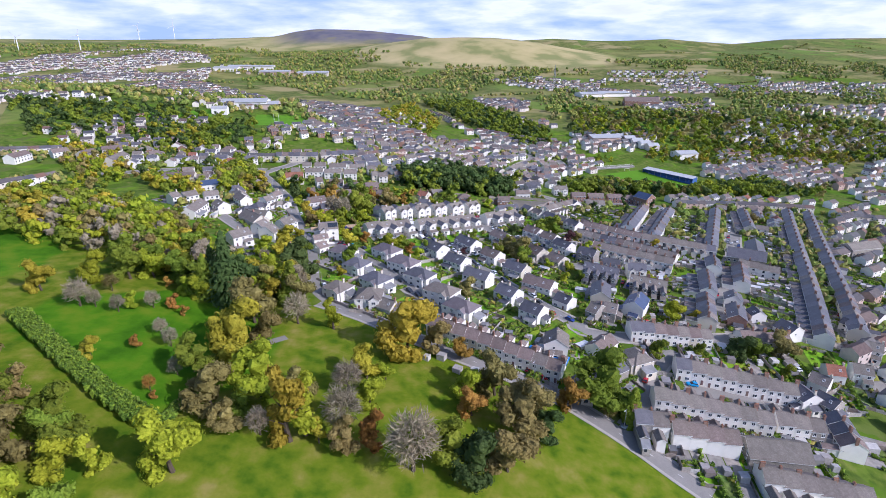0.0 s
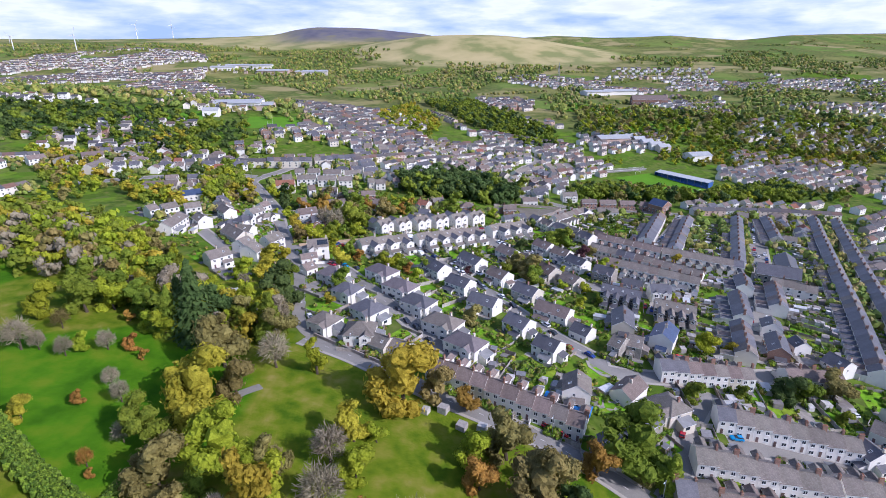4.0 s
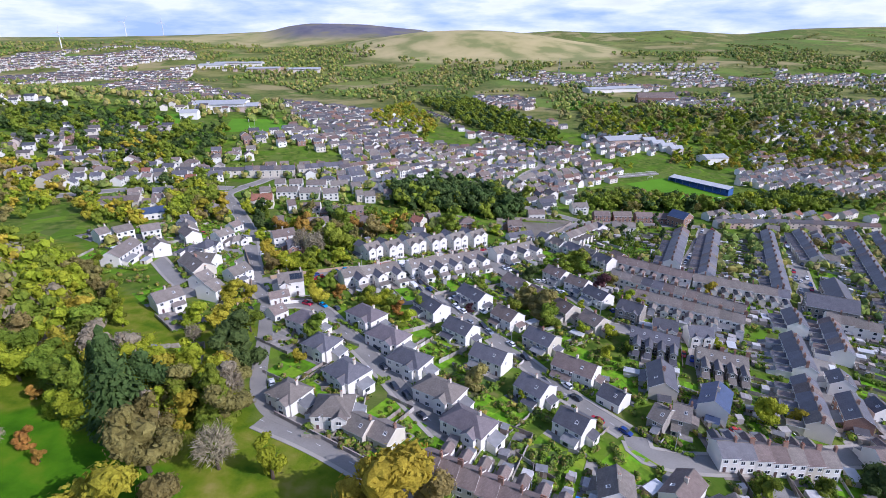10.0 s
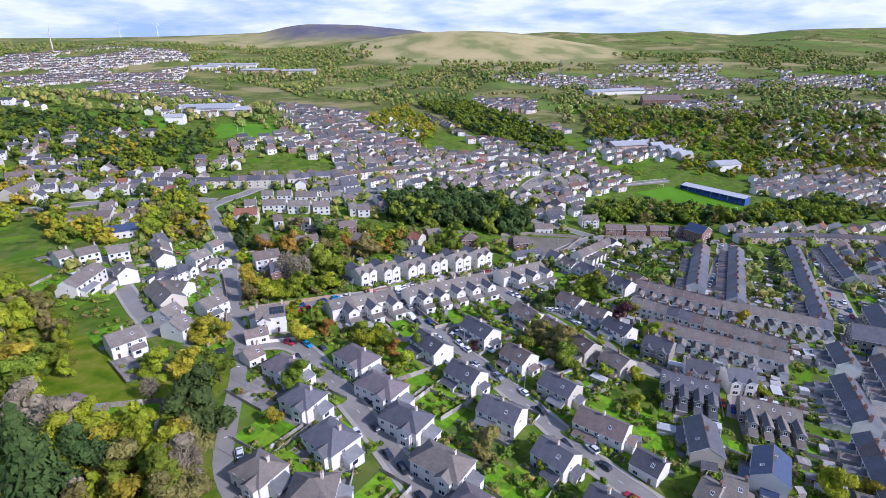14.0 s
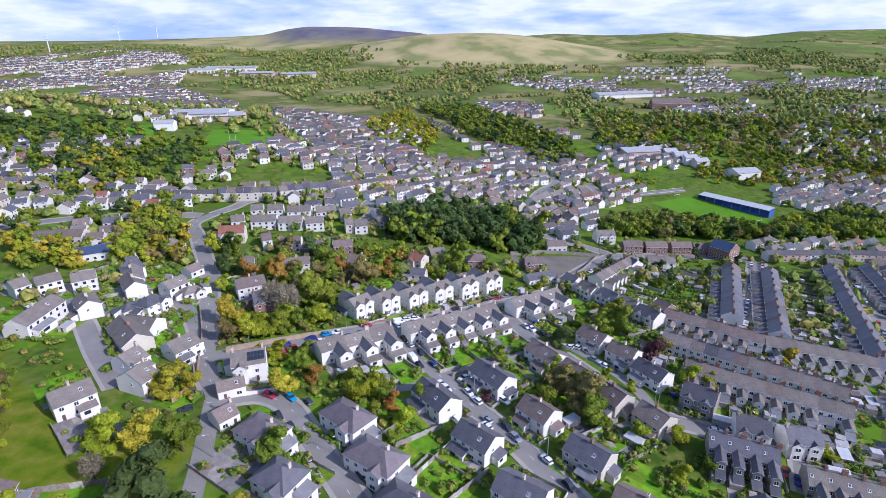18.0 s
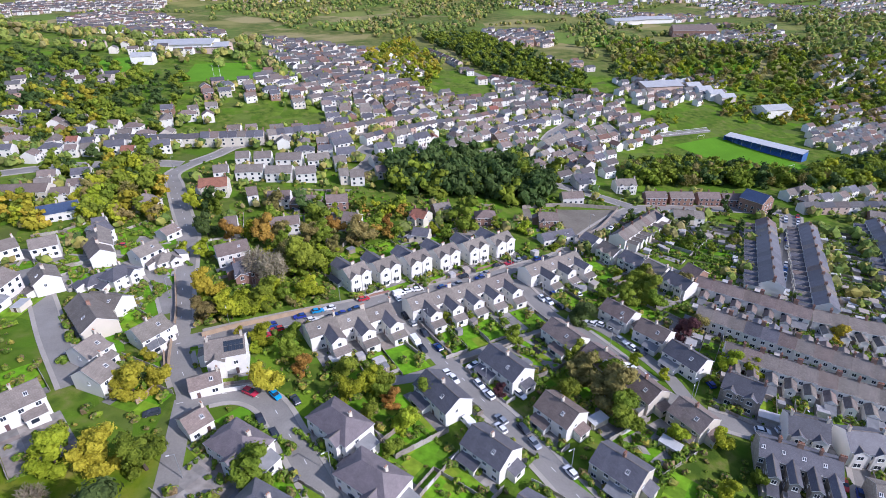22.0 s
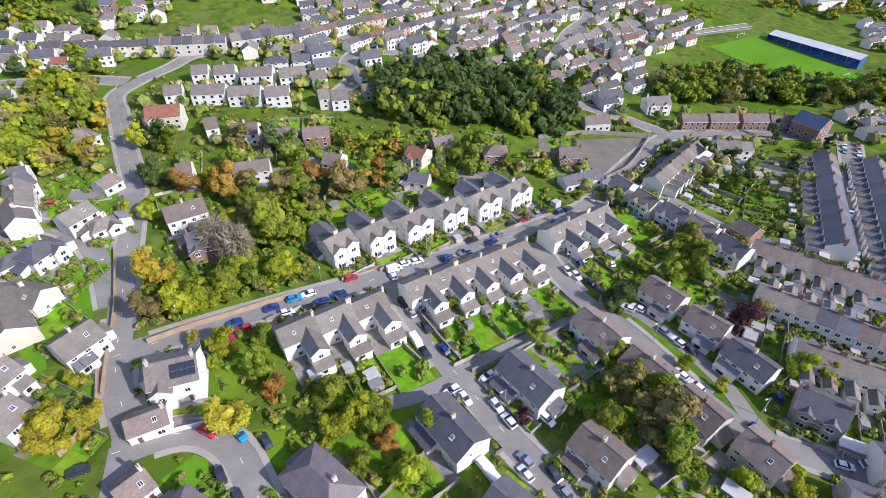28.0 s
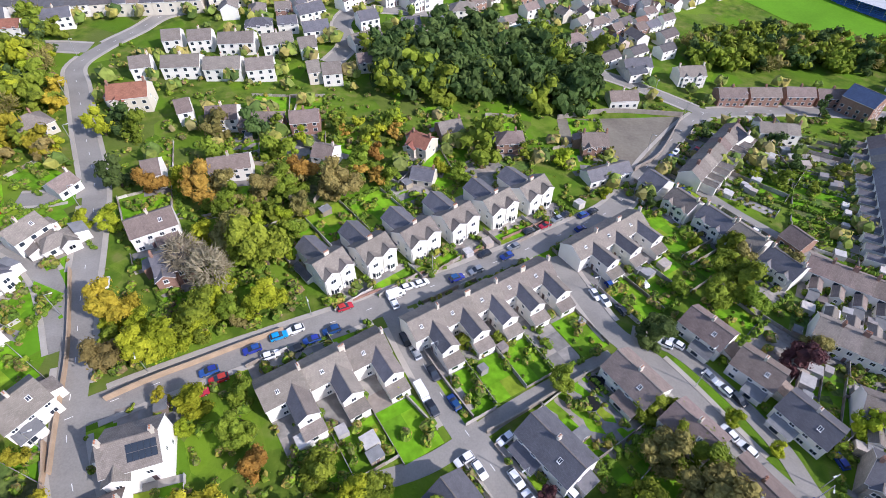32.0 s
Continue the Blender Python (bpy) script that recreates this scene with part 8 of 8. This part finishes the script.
long_wall(M_GWALL, 1.4, "low garden wall by the upper street", (-16.6, 181.2), (-10.8, 172.2), (-4.1, 163.1))



def street_lamp(x, y, yaw, h=7.5):
    e = root("street_lamp", x, y, yaw, "slim grey street lamp with a short arm", "street lamp", "street lamps")
    def make():
        a, b, c = Shape(), Shape(), Shape()
        a.box(-0.07, 0.07, -0.07, 0.07, -0.3, h)
        b.box(-0.04, 1.3, -0.04, 0.04, h - 0.05, h + 0.05, 0, True)
        c.box(1.0, 1.7, -0.13, 0.13, h - 0.06, h + 0.08, 0, True)
        return a.mesh("pole", M_STEEL), b.mesh("arm", M_STEEL), c.mesh("lantern", M_FRAME)
    for name, me in zip(("pole", "arm", "lantern"), cached(("lamp", h), make)):
        put(name, me, e)


for line, width in ROADS[:11]:
    pts = offset(line, width / 2 + 0.5)
    for i in range(6, len(pts) - 2, 11):
        (x, y), (x2, y2) = pts[i], pts[i + 1]
        if y < 330:
            street_lamp(x, y, math.degrees(math.atan2(y2 - y, x2 - x)) - 90)


def lattice_mast(x, y, h):
    e = root("lattice_mast", x, y, 0, "tall grey lattice radio mast on the far slope", "mast")
    for sx in (-1, 1):
        for sy in (-1, 1):
            s = Shape()
            s.face(((sx * 2.4 - 0.35, sy * 2.4, -1), (sx * 2.4 + 0.35, sy * 2.4, -1), (sx * 0.5 + 0.2, sy * 0.5, h), (sx * 0.5 - 0.2, sy * 0.5, h)))
            s.face(((sx * 2.4, sy * 2.4 - 0.35, -1), (sx * 2.4, sy * 2.4 + 0.35, -1), (sx * 0.5, sy * 0.5 + 0.2, h), (sx * 0.5, sy * 0.5 - 0.2, h)))
            put("leg", s.mesh("leg", M_STEEL), e)
    for k in range(8):
        z, r = h * (k + 0.5) / 8, 2.4 - 1.9 * (k + 0.5) / 8
        s = Shape()
        s.box(-r, r, -r, -r + 0.25, z, z + 0.3)
        s.box(-r, r, r - 0.25, r, z, z + 0.3)
        put("brace", s.mesh("brace", M_STEEL), e)


def wind_turbine(x, y, h, turn):
    e = root("wind_turbine", x, y, 0, "white three-bladed wind turbine on the skyline", "wind turbine", "wind turbines")
    s = Shape()
    for k in range(8):
        a, b = k * 0.785, (k + 1) * 0.785
        s.face(((1.9 * math.cos(a), 1.9 * math.sin(a), -3), (1.9 * math.cos(b), 1.9 * math.sin(b), -3), (1.1 * math.cos(b), 1.1 * math.sin(b), h), (1.1 * math.cos(a), 1.1 * math.sin(a), h)))
    put("tower", s.mesh("tower", M_FRAME), e)
    s = Shape()
    s.box(-1.3, 1.3, -3, 3, h - 0.8, h + 1.6, 0, True)
    put("nacelle", s.mesh("nacelle", M_FRAME), e)
    for k in range(3):
        s, r = Shape(), h * 0.55
        s.face(((-1.1, -3.2, 0), (1.1, -3.2, 0), (0.3, -3.2, r), (-0.3, -3.2, r)))
        s.face(((-0.3, -3.0, r), (0.3, -3.0, r), (1.1, -3.0, 0), (-1.1, -3.0, 0)))
        put("blade", s.mesh("blade", M_FRAME), e, Matrix.Translation((0, 0, h + 0.4)) @ Matrix.Rotation(radians(turn + 120 * k), 4, "Y"))


lattice_mast(248, 1270, 48)
wind_turbine(-1270, 1735, 46, 20)
wind_turbine(-1480, 1730, 42, 75)
wind_turbine(-1500, 2500, 60, 40)
wind_turbine(-1380, 2600, 60, 10)
for x, y, w, d, z in ((44.7, 38.9, 7, 4.5, -25), (35.7, 43.5, 4, 3, -25)):
    s = Shape()
    s.face(((-w / 2, -d / 2, 0.1), (w / 2, -d / 2, 0.15), (w / 2, d / 2, 0.7), (-w / 2, d / 2, 0.6)))
    s.face(((-w / 2, -d / 2, -0.5), (w / 2, -d / 2, -0.5), (w / 2, -d / 2, 0.15), (-w / 2, -d / 2, 0.1)))
    tarp = root("tarpaulin", x, y, z, "bright blue tarpaulin stretched over a back yard", "tarpaulin", sink=-1.4)
    put("sheet", s.mesh("sheet", M_TARP), tarp)


def trampoline(x, y):
    e = root("trampoline", x, y, 0, "round black trampoline on a garden lawn", "trampoline")
    s = Shape()
    ring = [(1.9 * math.cos(k * 0.524), 1.9 * math.sin(k * 0.524), 0.7) for k in range(12)]
    s.face(ring)
    for a, b in zip(ring, ring[1:] + ring[:1]):
        s.face(((*a[:2], 0.55), (*b[:2], 0.55), b, a), 1)
    put("mat", s.mesh("mat", M_TYRE, CAR["b"]), e)
    for k in range(4):
        s = Shape()
        s.box(-0.05, 0.05, -0.05, 0.05, -0.2, 0.6)
        put("leg", cached("tramp_leg", lambda: s.mesh("leg", M_STEEL)), e, pose(1.8 * math.cos(k * 1.57), 1.8 * math.sin(k * 1.57), 0))


trampoline(24.8, 173.2)
trampoline(22.7, 167.8)
trampoline(27.8, 175.1)
# dashed centre lines
dash = Shape()
for line, width in ROADS[:8]:
    if width < 6:
        continue
    for a, b in list(zip(line, line[1:]))[::3]:
        d = (b - a).normalized()
        nrm = Vector((-d.y, d.x)) * 0.07
        q = [a + nrm, a - nrm, a + d * 1.6 - nrm, a + d * 1.6 + nrm]
        dash.face([(p.x, p.y, height(p.x, p.y) + 0.105) for p in q])
tagged(put("road_markings", dash.mesh("road_markings", M_LINE), None), "worn white dashed centre lines on the streets", "road marking", kind="stuff")
